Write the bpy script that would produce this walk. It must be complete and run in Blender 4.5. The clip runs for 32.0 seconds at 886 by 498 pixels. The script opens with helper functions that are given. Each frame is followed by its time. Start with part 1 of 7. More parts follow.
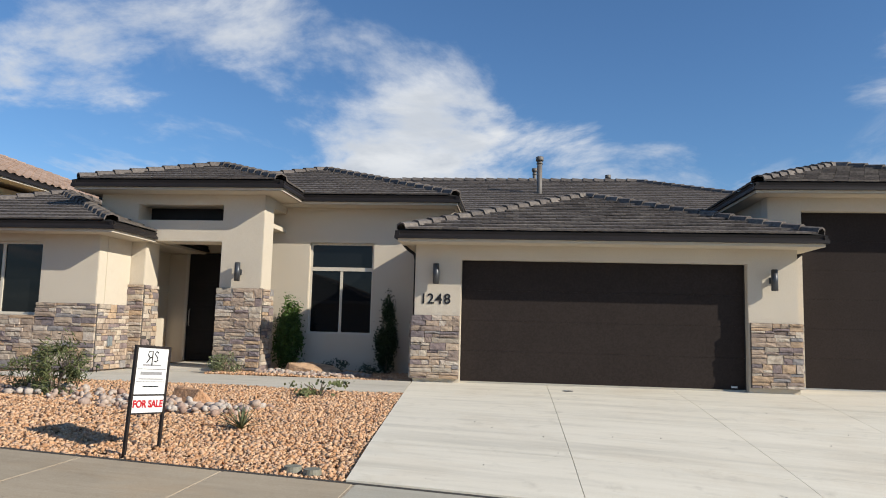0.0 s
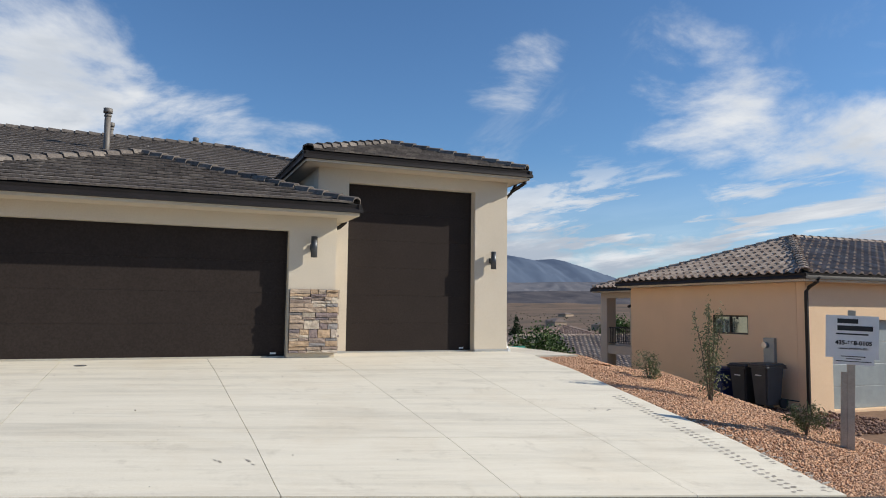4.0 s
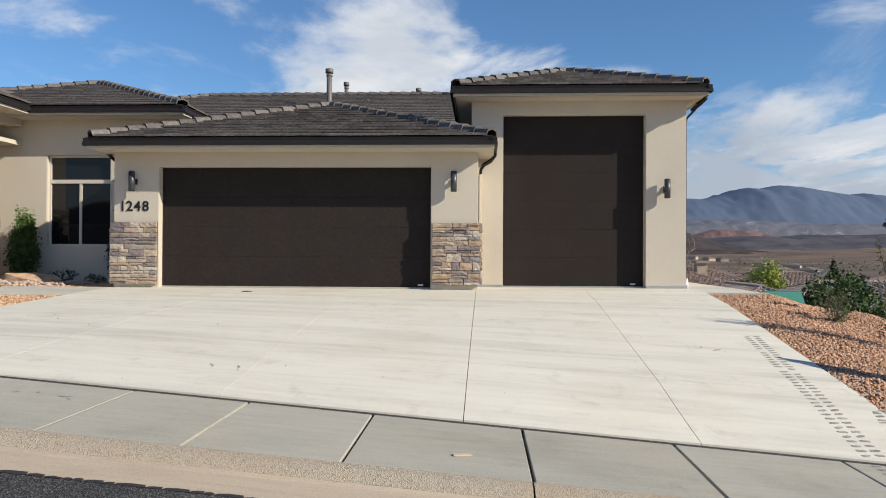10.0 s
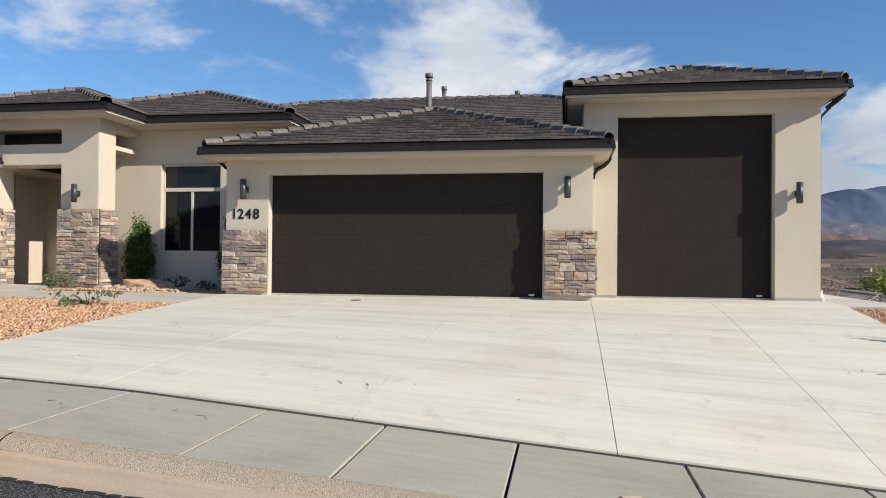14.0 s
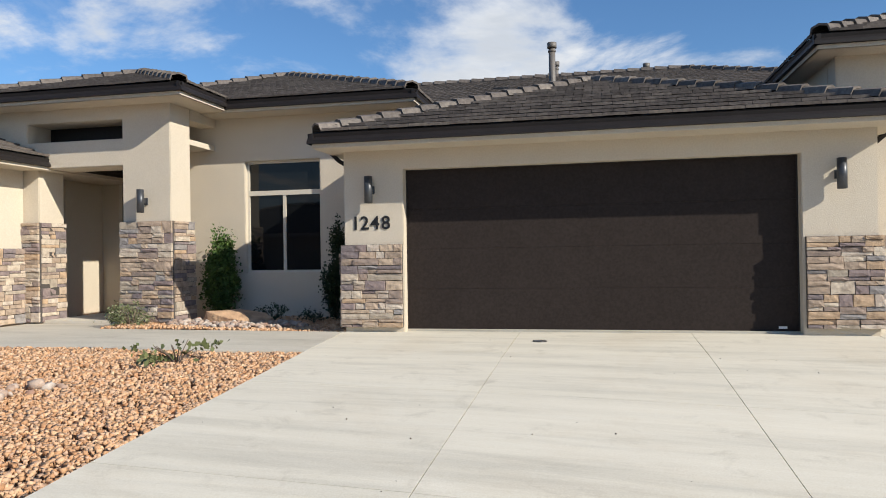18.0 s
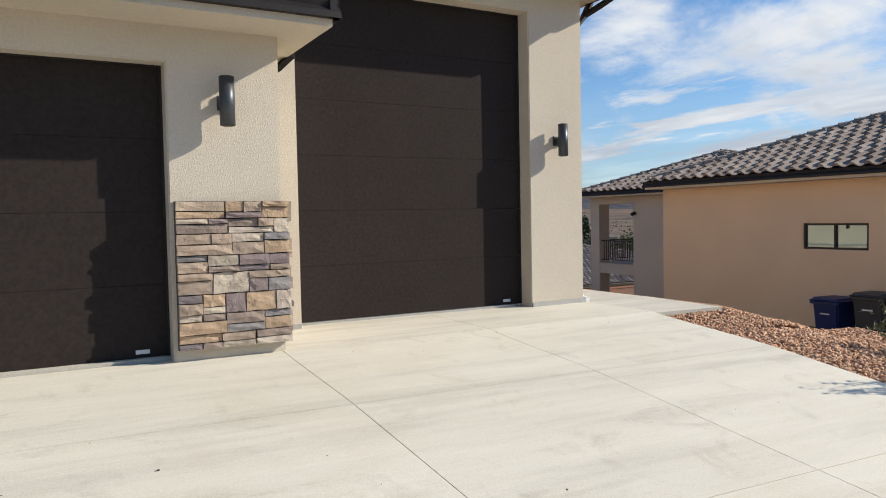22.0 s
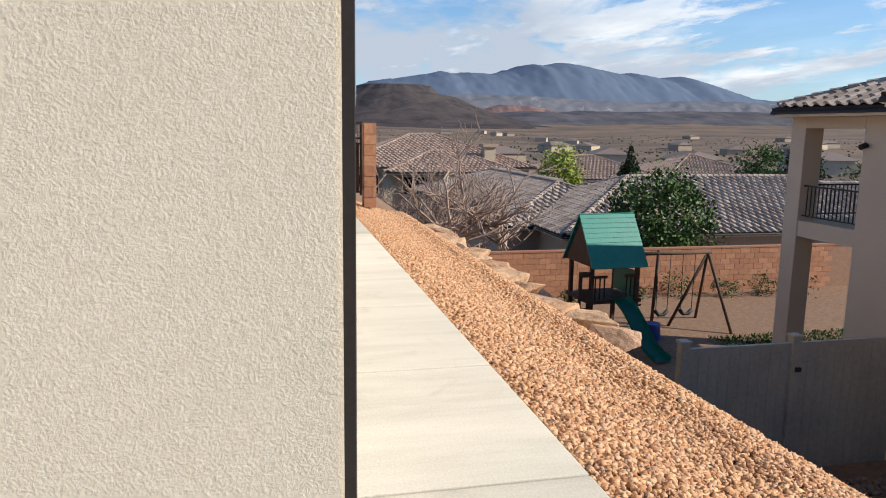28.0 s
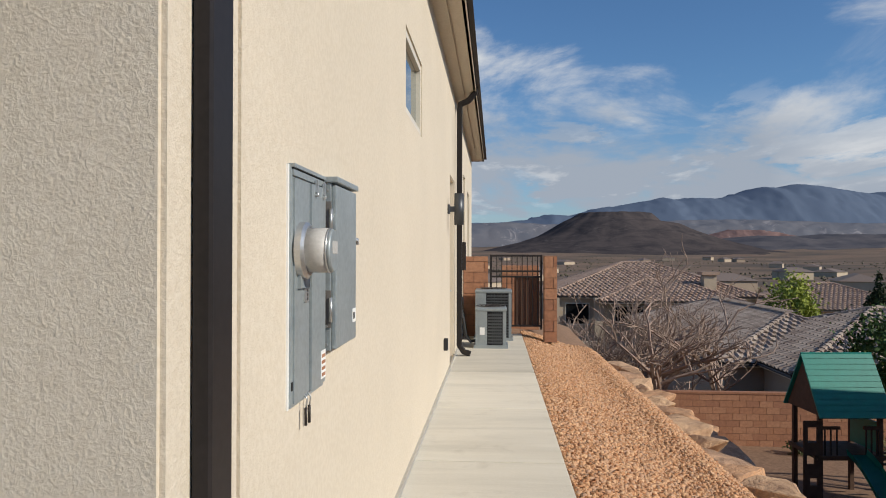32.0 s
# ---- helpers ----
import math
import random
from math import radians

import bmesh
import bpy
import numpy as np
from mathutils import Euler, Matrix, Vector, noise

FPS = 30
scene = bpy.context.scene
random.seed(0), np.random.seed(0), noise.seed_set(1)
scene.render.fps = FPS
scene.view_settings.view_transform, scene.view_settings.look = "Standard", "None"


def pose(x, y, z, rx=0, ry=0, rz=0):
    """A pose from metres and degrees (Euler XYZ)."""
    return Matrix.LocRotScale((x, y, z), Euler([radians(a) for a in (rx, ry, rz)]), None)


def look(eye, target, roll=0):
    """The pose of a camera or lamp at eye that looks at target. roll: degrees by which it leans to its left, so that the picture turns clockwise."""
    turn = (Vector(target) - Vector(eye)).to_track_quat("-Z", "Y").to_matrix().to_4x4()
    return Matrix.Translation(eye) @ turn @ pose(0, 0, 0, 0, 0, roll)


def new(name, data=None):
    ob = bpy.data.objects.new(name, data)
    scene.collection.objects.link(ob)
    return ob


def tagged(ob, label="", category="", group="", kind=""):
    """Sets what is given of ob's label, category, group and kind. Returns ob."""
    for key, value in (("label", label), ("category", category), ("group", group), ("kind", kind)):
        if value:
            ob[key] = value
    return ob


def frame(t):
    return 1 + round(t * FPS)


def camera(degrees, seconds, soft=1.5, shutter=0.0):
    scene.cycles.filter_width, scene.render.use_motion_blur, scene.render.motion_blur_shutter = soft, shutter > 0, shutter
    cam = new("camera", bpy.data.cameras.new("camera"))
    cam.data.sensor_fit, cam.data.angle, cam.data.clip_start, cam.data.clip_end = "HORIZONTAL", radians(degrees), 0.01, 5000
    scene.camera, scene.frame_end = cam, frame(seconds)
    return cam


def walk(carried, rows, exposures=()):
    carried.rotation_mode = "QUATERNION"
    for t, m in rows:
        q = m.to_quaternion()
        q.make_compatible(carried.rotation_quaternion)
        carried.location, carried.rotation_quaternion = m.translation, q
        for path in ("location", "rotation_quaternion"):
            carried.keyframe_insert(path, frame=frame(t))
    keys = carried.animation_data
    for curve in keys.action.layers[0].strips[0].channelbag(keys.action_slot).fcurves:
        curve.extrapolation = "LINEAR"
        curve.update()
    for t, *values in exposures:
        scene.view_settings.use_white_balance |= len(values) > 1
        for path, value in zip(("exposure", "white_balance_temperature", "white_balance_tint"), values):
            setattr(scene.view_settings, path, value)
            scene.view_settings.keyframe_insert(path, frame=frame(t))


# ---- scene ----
PATH = [
    (0, (1.047, -14.418, 1.099), (0.846, -12.439, 1.313), 1.5),
    (0.5, (0.916, -14.356, 1.061), (0.906, -12.368, 1.286), 1.1),
    (1, (0.832, -14.309, 1.034), (1.047, -12.334, 1.263), 0.8),
    (1.5, (1.069, -14.277, 1.049), (1.475, -12.331, 1.269), 0.8),
    (2, (1.291, -14.219, 1.011), (1.87, -12.316, 1.223), 0.9),
    (2.5, (1.588, -14.127, 0.963), (2.272, -12.258, 1.161), 1.0),
    (3, (1.99, -14.076, 0.947), (2.729, -12.226, 1.132), 0.9),
    (3.5, (2.508, -14.061, 0.948), (3.261, -12.216, 1.119), 0.7),
    (5.5, (4.627, -13.768, 1.037), (5.31, -11.894, 1.186), 0.5),
    (6, (5.166, -13.744, 0.992), (5.785, -11.846, 1.124), 0.8),
    (6.5, (5.614, -13.679, 0.904), (6.144, -11.754, 1.018), 1.2),
    (7, (5.951, -13.7, 0.886), (6.375, -11.747, 0.973), 1.6),
    (7.5, (6.207, -13.822, 0.841), (6.512, -11.846, 0.878), 1.4),
    (8, (6.283, -13.988, 0.789), (6.486, -11.998, 0.775), 1.2),
    (8.5, (6.423, -14.192, 0.73), (6.526, -12.195, 0.688), 0.8),
    (9, (6.483, -14.276, 0.707), (6.508, -12.276, 0.668), 0.4),
    (9.5, (6.511, -14.301, 0.715), (6.466, -12.301, 0.701), 0.3),
    (10, (6.51, -14.31, 0.706), (6.405, -12.313, 0.72), 0.3),
    (10.5, (6.509, -14.304, 0.72), (6.358, -12.31, 0.746), 0.3),
    (11, (6.521, -14.29, 0.74), (6.342, -12.299, 0.76), 0.4),
    (11.5, (6.523, -14.281, 0.736), (6.326, -12.291, 0.748), 0.4),
    (12, (6.514, -14.282, 0.74), (6.305, -12.293, 0.739), 0.3),
    (12.5, (6.498, -14.269, 0.744), (6.27, -12.282, 0.735), 0.3),
    (13, (6.38, -14.228, 0.761), (6.123, -12.245, 0.754), 0.2),
    (13.5, (6.157, -14.088, 0.806), (5.864, -12.11, 0.811), 0.3),
    (14, (5.923, -13.89, 0.802), (5.59, -11.918, 0.824), 0.5),
    (14.5, (5.63, -13.533, 0.87), (5.245, -11.571, 0.915), 0.6),
    (15, (5.221, -13.184, 0.912), (4.779, -11.234, 0.975), 0.6),
    (15.5, (4.817, -12.793, 0.923), (4.308, -10.861, 1.003), 0.3),
    (17.5, (3.197, -10.992, 1.139), (2.642, -9.072, 1.194), -0.6),
    (18, (2.843, -10.47, 1.161), (2.419, -8.515, 1.175), -0.9),
    (18.5, (2.507, -9.976, 1.168), (2.242, -7.994, 1.139), -1.0),
    (19, (2.411, -9.419, 1.161), (2.278, -7.424, 1.102), -1.0),
    (19.5, (2.544, -8.753, 1.119), (2.508, -6.754, 1.047), -1.2),
    (20, (2.689, -8.089, 1.132), (2.817, -6.094, 1.072), -1.7),
    (20.5, (2.995, -7.462, 1.132), (3.454, -5.516, 1.072), -2.0),
    (21, (3.442, -7.021, 1.14), (4.143, -5.149, 1.07), -2.0),
    (21.5, (3.973, -6.615, 1.132), (4.846, -4.817, 1.057), -1.7),
    (22, (4.562, -6.222, 1.134), (5.543, -4.481, 1.051), -1.1),
    (22.5, (5.16, -5.782, 1.113), (6.196, -4.073, 1.02), -0.9),
    (23, (5.803, -5.238, 1.153), (6.878, -3.555, 1.049), -0.7),
    (23.5, (6.321, -4.799, 1.169), (7.423, -3.134, 1.064), -0.8),
    (24, (6.882, -4.356, 1.198), (8.011, -2.709, 1.094), -0.9),
    (24.5, (7.431, -3.853, 1.241), (8.574, -2.215, 1.139), -1.0),
    (26.5, (9.418, -1.981, 1.451), (10.362, -0.227, 1.276), -0.4),
    (27, (9.816, -1.492, 1.479), (10.629, 0.322, 1.26), -0.5),
    (27.5, (10.226, -0.857, 1.449), (10.872, 1.015, 1.168), 0.1),
    (28, (10.697, -0.411, 1.425), (11.148, 1.509, 1.095), 0.9),
    (28.5, (10.999, -0.141, 1.425), (11.282, 1.81, 1.087), 1.5),
    (29, (11.276, -0.135, 1.436), (11.4, 1.839, 1.141), 1.5),
    (29.5, (11.397, -0.12, 1.497), (11.397, 1.87, 1.292), 0.9),
    (30, (11.437, -0.12, 1.53), (11.35, 1.875, 1.435), 0.4),
    (30.5, (11.448, -0.118, 1.533), (11.318, 1.878, 1.517), 0.1),
    (31, (11.446, -0.126, 1.533), (11.299, 1.868, 1.557), -0.1),
    (31.5, (11.444, -0.128, 1.535), (11.296, 1.867, 1.567), 0.0),
    (32, (11.446, -0.13, 1.525), (11.302, 1.865, 1.541), 0.1),
]
cam = camera(63.2, 32.0, 1.0)
walk(cam, [(t, look(eye, target, roll)) for t, eye, target, roll in PATH], [(0, 0.18), (9, 0.20), (13, 0.25), (19, 0.28), (21, 0.28), (24.5, 0.30), (26.5, 0.68), (27.3, 0.68), (28, 0.52), (29, 0.18), (30.5, -0.06), (32, -0.08)])

CLOUD_BANKS = [(-14, 18, 17, 0.145), (-2, 13, 12, 0.11), (-36, 12, 14, 0.10), (-30, 24, 10, 0.05), (12, 22, 16, -0.19), (17, 14, 8, -0.05), (26, 18, 7, 0.13), (41, 16.5, 8, 0.17), (33, 15, 5, -0.06), (0, 9, 17, 0.15), (14, 6, 12, 0.18), (24, 7, 10, 0.19), (34, 8, 12, 0.09), (52, 11, 12, 0.10), (60, 13, 10, 0.12), (47, 4, 14, 0.08), (-60, 20, 25, 0.08)]

# ---- world, sun, exposure ----
SUN_DIR = Vector((2.35, -1.0, 1.45)).normalized()
sun_data = bpy.data.lights.new("sun", "SUN")
sun_data.energy, sun_data.angle, sun_data.color = 4.6, radians(0.53), (1.0, 0.925, 0.80)
sun = new("sun", sun_data)
sun.matrix_world = look(SUN_DIR * 60, (0, 0, 0))

world = bpy.data.worlds.new("sky")
scene.world = world
world.use_nodes = True
wn, wl = world.node_tree.nodes, world.node_tree.links
wn.clear()
w_out = wn.new("ShaderNodeOutputWorld")
w_bg = wn.new("ShaderNodeBackground")
w_sky = wn.new("ShaderNodeTexSky")
w_sky.sky_type, w_sky.sun_disc = "NISHITA", False
w_sky.sun_elevation = math.asin(SUN_DIR.z)
w_sky.sun_rotation = math.atan2(SUN_DIR.x, SUN_DIR.y)
w_sky.air_density, w_sky.dust_density, w_sky.ozone_density = 1.0, 0.25, 5.0
w_tc = wn.new("ShaderNodeTexCoord")


def w_math(op, a, b=None, c=None, clamp=False):
    n = wn.new("ShaderNodeMath")
    n.operation, n.use_clamp = op, clamp
    for i, v in enumerate((a, b, c)):
        if v is None:
            continue
        if isinstance(v, (int, float)):
            n.inputs[i].default_value = v
        else:
            wl.new(v, n.inputs[i])
    return n.outputs[0]


w_sep = wn.new("ShaderNodeSeparateXYZ")
wl.new(w_tc.outputs["Generated"], w_sep.inputs[0])
w_z = w_math("MAXIMUM", w_sep.outputs["Z"], 0.0)
w_den = w_math("ADD", w_z, 0.30)
w_px, w_py = w_math("DIVIDE", w_sep.outputs["X"], w_den), w_math("DIVIDE", w_sep.outputs["Y"], w_den)
w_comb = wn.new("ShaderNodeCombineXYZ")
wl.new(w_px, w_comb.inputs[0])
wl.new(w_py, w_comb.inputs[1])


def w_noise(scale, detail, rough, dist, stretch, shift):
    m = wn.new("ShaderNodeMapping")
    m.inputs["Location"].default_value = shift
    m.inputs["Scale"].default_value = stretch
    wl.new(w_comb.outputs[0], m.inputs[0])
    n = wn.new("ShaderNodeTexNoise")
    n.inputs["Scale"].default_value, n.inputs["Detail"].default_value = scale, detail
    n.inputs["Roughness"].default_value, n.inputs["Distortion"].default_value = rough, dist
    wl.new(m.outputs[0], n.inputs["Vector"])
    return n.outputs["Fac"]


def w_ramp(v, lo, hi):
    n = wn.new("ShaderNodeMapRange")
    n.interpolation_type = "SMOOTHSTEP"
    n.inputs["From Min"].default_value, n.inputs["From Max"].default_value = lo, hi
    wl.new(v, n.inputs["Value"])
    return n.outputs["Result"]


# soft banks of cloud: direction (azimuth from north, elevation), width, gain
def w_bank(az, el, wide, gain):
    d = Vector((math.sin(radians(az)) * math.cos(radians(el)), math.cos(radians(az)) * math.cos(radians(el)), math.sin(radians(el))))
    n = wn.new("ShaderNodeVectorMath")
    n.operation = "DOT_PRODUCT"
    wl.new(w_tc.outputs["Generated"], n.inputs[0])
    n.inputs[1].default_value = d
    return w_math("MULTIPLY", w_ramp(n.outputs["Value"], math.cos(radians(wide)), 1.0), gain)


w_big = w_noise(1.9, 9.0, 0.60, 0.35, (1.0, 1.0, 1.0), (3.4, 1.7, 0.0))
w_cirrus = w_noise(3.0, 8.0, 0.62, 0.7, (1.0, 0.6, 1.0), (7.0, 2.0, 0.0))
w_sum = w_big
for bank in CLOUD_BANKS:
    w_sum = w_math("ADD", w_sum, w_bank(*bank))
w_low = w_math("MULTIPLY", w_math("SUBTRACT", 1.0, w_ramp(w_sep.outputs["Z"], 0.02, 0.22)), 0.06)
w_sum = w_math("ADD", w_sum, w_low)
w_mask = w_ramp(w_sum, 0.62, 0.84)
w_thin = w_math("MULTIPLY", w_ramp(w_math("ADD", w_cirrus, w_math("MULTIPLY", w_sum, 0.35)), 0.76, 1.02), 0.24)
# flat-bottomed heaps low over the hills
w_den2 = w_math("ADD", w_z, 0.055)
w_comb2 = wn.new("ShaderNodeCombineXYZ")
wl.new(w_math("DIVIDE", w_sep.outputs["X"], w_math("ADD", w_z, 0.16)), w_comb2.inputs[0])
wl.new(w_math("MULTIPLY", w_math("LOGARITHM", w_den2, 2.718), 1.7), w_comb2.inputs[1])
w_heap_n = wn.new("ShaderNodeTexNoise")
w_heap_n.inputs["Scale"].default_value, w_heap_n.inputs["Detail"].default_value = 2.3, 10.0
w_heap_n.inputs["Roughness"].default_value, w_heap_n.inputs["Distortion"].default_value = 0.60, 0.25
wl.new(w_comb2.outputs[0], w_heap_n.inputs["Vector"])
w_band = w_math("MULTIPLY", w_ramp(w_sep.outputs["Z"], 0.03, 0.085), w_math("SUBTRACT", 1.0, w_ramp(w_sep.outputs["Z"], 0.12, 0.24)))
w_heap = w_math("MULTIPLY", w_ramp(w_math("ADD", w_heap_n.outputs["Fac"], w_math("MULTIPLY", w_band, 0.10)), 0.55, 0.66), w_band)
w_haze = w_math("MULTIPLY", w_math("SUBTRACT", 1.0, w_ramp(w_sep.outputs["Z"], 0.0, 0.22)), 0.42)
w_cover = w_math("MAXIMUM", w_math("MAXIMUM", w_mask, w_thin), w_math("MAXIMUM", w_heap, w_haze))
w_shade = w_ramp(w_sum, 0.62, 1.0)
w_ccol = wn.new("ShaderNodeMix")
w_ccol.data_type = "RGBA"
w_ccol.inputs["A"].default_value = (6.5, 6.7, 6.95, 1)
w_ccol.inputs["B"].default_value = (3.5, 4.0, 4.75, 1)
w_under = w_math("MULTIPLY", w_ramp(w_noise(2.6, 6.0, 0.55, 0.2, (1, 1.6, 1), (0.4, 5.1, 0)), 0.38, 0.62), w_shade)
w_heap_n2 = wn.new("ShaderNodeTexNoise")
w_heap_n2.inputs["Scale"].default_value, w_heap_n2.inputs["Detail"].default_value, w_heap_n2.inputs["Roughness"].default_value = 2.6, 8.0, 0.58
w_map2 = wn.new("ShaderNodeMapping")
w_map2.inputs["Location"].default_value = (0.4, 0.35, 2.0)
wl.new(w_comb2.outputs[0], w_map2.inputs[0])
wl.new(w_map2.outputs[0], w_heap_n2.inputs["Vector"])
w_grey = w_math("SUBTRACT", 1.0, w_ramp(w_sep.outputs["Z"], 0.05, 0.26))
w_under = w_math("MAXIMUM", w_under, w_math("MULTIPLY", w_grey, w_ramp(w_heap_n2.outputs["Fac"], 0.30, 0.58)))
# rain cloud to the north
w_under = w_math("MAXIMUM", w_under, w_math("MULTIPLY", w_math("MULTIPLY", w_bank(4, 7, 26, 1.5), w_math("SUBTRACT", 1.0, w_ramp(w_sep.outputs["Z"], 0.13, 0.24))), w_ramp(w_heap_n2.outputs["Fac"], 0.24, 0.54)))
wl.new(w_under, w_ccol.inputs["Factor"])
w_mix = wn.new("ShaderNodeMix")
w_mix.data_type = "RGBA"
wl.new(w_cover, w_mix.inputs["Factor"])
w_deep = wn.new("ShaderNodeMix")
w_deep.data_type, w_deep.blend_type = "RGBA", "MULTIPLY"
w_deep.inputs["Factor"].default_value = 1.0
w_deep.inputs["B"].default_value = (0.76, 0.92, 1.02, 1)
wl.new(w_sky.outputs[0], w_deep.inputs["A"])
wl.new(w_deep.outputs["Result"], w_mix.inputs["A"])
wl.new(w_ccol.outputs["Result"], w_mix.inputs["B"])
wl.new(w_mix.outputs["Result"], w_bg.inputs["Color"])
w_bg.inputs["Strength"].default_value = 0.107
wl.new(w_bg.outputs[0], w_out.inputs[0])

# ---- materials ----
def mat(name, rough=0.7, metal=0.0, spec=0.5):
    m = bpy.data.materials.new(name)
    m.use_nodes = True
    b = m.node_tree.nodes["Principled BSDF"]
    b.inputs["Roughness"].default_value, b.inputs["Metallic"].default_value = rough, metal
    b.inputs["Specular IOR Level"].default_value = spec
    return m, m.node_tree.nodes, m.node_tree.links, b


def coords(nodes, links, scale=(1, 1, 1), world_space=True):
    src = nodes.new("ShaderNodeNewGeometry").outputs["Position"] if world_space else nodes.new("ShaderNodeTexCoord").outputs["Object"]
    mp = nodes.new("ShaderNodeMapping")
    mp.inputs["Scale"].default_value = scale
    links.new(src, mp.inputs[0])
    return mp.outputs[0]


def noise_tex(nodes, links, vec, scale, detail=4.0, rough=0.55, dist=0.0):
    n = nodes.new("ShaderNodeTexNoise")
    n.inputs["Scale"].default_value, n.inputs["Detail"].default_value = scale, detail
    n.inputs["Roughness"].default_value, n.inputs["Distortion"].default_value = rough, dist
    links.new(vec, n.inputs["Vector"])
    return n.outputs["Fac"]


def ramp(nodes, links, fac, stops):
    r = nodes.new("ShaderNodeValToRGB")
    els = r.color_ramp.elements
    while len(els) < len(stops):
        els.new(0.5)
    for e, (p, c) in zip(els, stops):
        e.position, e.color = p, (*c, 1)
    links.new(fac, r.inputs[0])
    return r.outputs[0]


def mix(nodes, links, fac, a, b, mode="MIX"):
    n = nodes.new("ShaderNodeMix")
    n.data_type, n.blend_type = "RGBA", mode
    for key, v in (("Factor", fac), ("A", a), ("B", b)):
        if isinstance(v, (int, float)):
            n.inputs[key].default_value = v
        elif isinstance(v, tuple):
            n.inputs[key].default_value = (*v, 1)
        else:
            links.new(v, n.inputs[key])
    return n.outputs["Result"]


def bump(nodes, links, b, height, strength, distance):
    n = nodes.new("ShaderNodeBump")
    n.inputs["Strength"].default_value, n.inputs["Distance"].default_value = strength, distance
    links.new(height, n.inputs["Height"])
    links.new(n.outputs[0], b.inputs["Normal"])


def plain(name, col, rough=0.6, metal=0.0, vary=0.12, scale=6.0, bump_s=0.0, bump_scale=60.0, spec=0.5):
    """One paint or metal with a soft mottling at two scales."""
    m, n, l, b = mat(name, rough, metal, spec)
    v = coords(n, l)
    f = noise_tex(n, l, v, scale, 6.0, 0.6)
    dark, light = tuple(c * (1 - vary) for c in col), tuple(min(1, c * (1 + vary)) for c in col)
    c1 = ramp(n, l, f, [(0.3, dark), (0.7, light)])
    g = noise_tex(n, l, v, scale * 14, 3.0, 0.6)
    c2 = mix(n, l, 0.12, c1, ramp(n, l, g, [(0.35, (0, 0, 0)), (0.65, (1, 1, 1))]), "SOFT_LIGHT")
    l.new(c2, b.inputs["Base Color"])
    if bump_s:
        bump(n, l, b, noise_tex(n, l, v, bump_scale, 4.0, 0.6), bump_s, 0.01)
    return m


def stucco(name, col):
    m, n, l, b = mat(name, 0.92, 0.0, 0.2)
    v = coords(n, l)
    big = ramp(n, l, noise_tex(n, l, v, 0.7, 5.0, 0.6), [(0.3, tuple(c * 0.95 for c in col)), (0.7, tuple(c * 1.04 for c in col))])
    fine = noise_tex(n, l, v, 45.0, 3.0, 0.6)
    c = mix(n, l, 0.10, big, ramp(n, l, fine, [(0.4, (0.1, 0.1, 0.1)), (0.6, (0.9, 0.9, 0.9))]), "SOFT_LIGHT")
    l.new(c, b.inputs["Base Color"])
    pits = n.new("ShaderNodeTexVoronoi")
    pits.inputs["Scale"].default_value = 120.0
    l.new(v, pits.inputs["Vector"])
    lump = noise_tex(n, l, v, 74.0, 5.0, 0.66, 0.7)
    h = n.new("ShaderNodeMath")
    h.operation = "MULTIPLY_ADD"
    l.new(pits.outputs["Distance"], h.inputs[0])
    h.inputs[1].default_value = 0.22
    l.new(lump, h.inputs[2])
    bump(n, l, b, h.outputs[0], 0.50, 0.009)
    return m


def concrete(name, col, stain, streak=(0.25, 2.2, 1.0), warm=(0.55, 0.44, 0.30), rnd_low=0.93):
    m, n, l, b = mat(name, 0.85, 0.0, 0.3)
    v = coords(n, l)
    vs = coords(n, l, streak)
    f1 = noise_tex(n, l, vs, 1.3, 6.0, 0.62, 0.3)
    base = ramp(n, l, f1, [(0.28, tuple(c * 0.82 for c in col)), (0.5, col), (0.75, tuple(min(1, c * 1.08) for c in col))])
    blot = noise_tex(n, l, v, 0.45, 7.0, 0.65, 0.4)
    c = mix(n, l, ramp(n, l, blot, [(0.52, (0, 0, 0)), (0.78, (stain,) * 3)]), base, warm)
    dirt = noise_tex(n, l, v, 2.6, 8.0, 0.7, 0.5)
    c = mix(n, l, ramp(n, l, dirt, [(0.56, (0, 0, 0)), (0.80, (0.42,) * 3)]), c, (0.28, 0.24, 0.18))
    rnd = n.new("ShaderNodeObjectInfo").outputs["Random"]
    c = mix(n, l, 1.0, c, ramp(n, l, rnd, [(0.0, (rnd_low,) * 3), (1.0, (1.0,) * 3)]), "MULTIPLY")
    fine = noise_tex(n, l, v, 90.0, 3.0, 0.6)
    c = mix(n, l, 0.22, c, ramp(n, l, fine, [(0.3, (0, 0, 0)), (0.7, (1, 1, 1))]), "SOFT_LIGHT")
    brush = noise_tex(n, l, coords(n, l, (0.7, 7.0, 1.0)), 1.7, 7.0, 0.7, 0.2)
    c = mix(n, l, 0.12, c, ramp(n, l, brush, [(0.36, (0.15,) * 3), (0.64, (0.85,) * 3)]), "SOFT_LIGHT")
    l.new(c, b.inputs["Base Color"])
    broom = noise_tex(n, l, coords(n, l, (3, 120, 3)), 1.0, 2.0, 0.5)
    bump(n, l, b, broom, 0.15, 0.004)
    return m


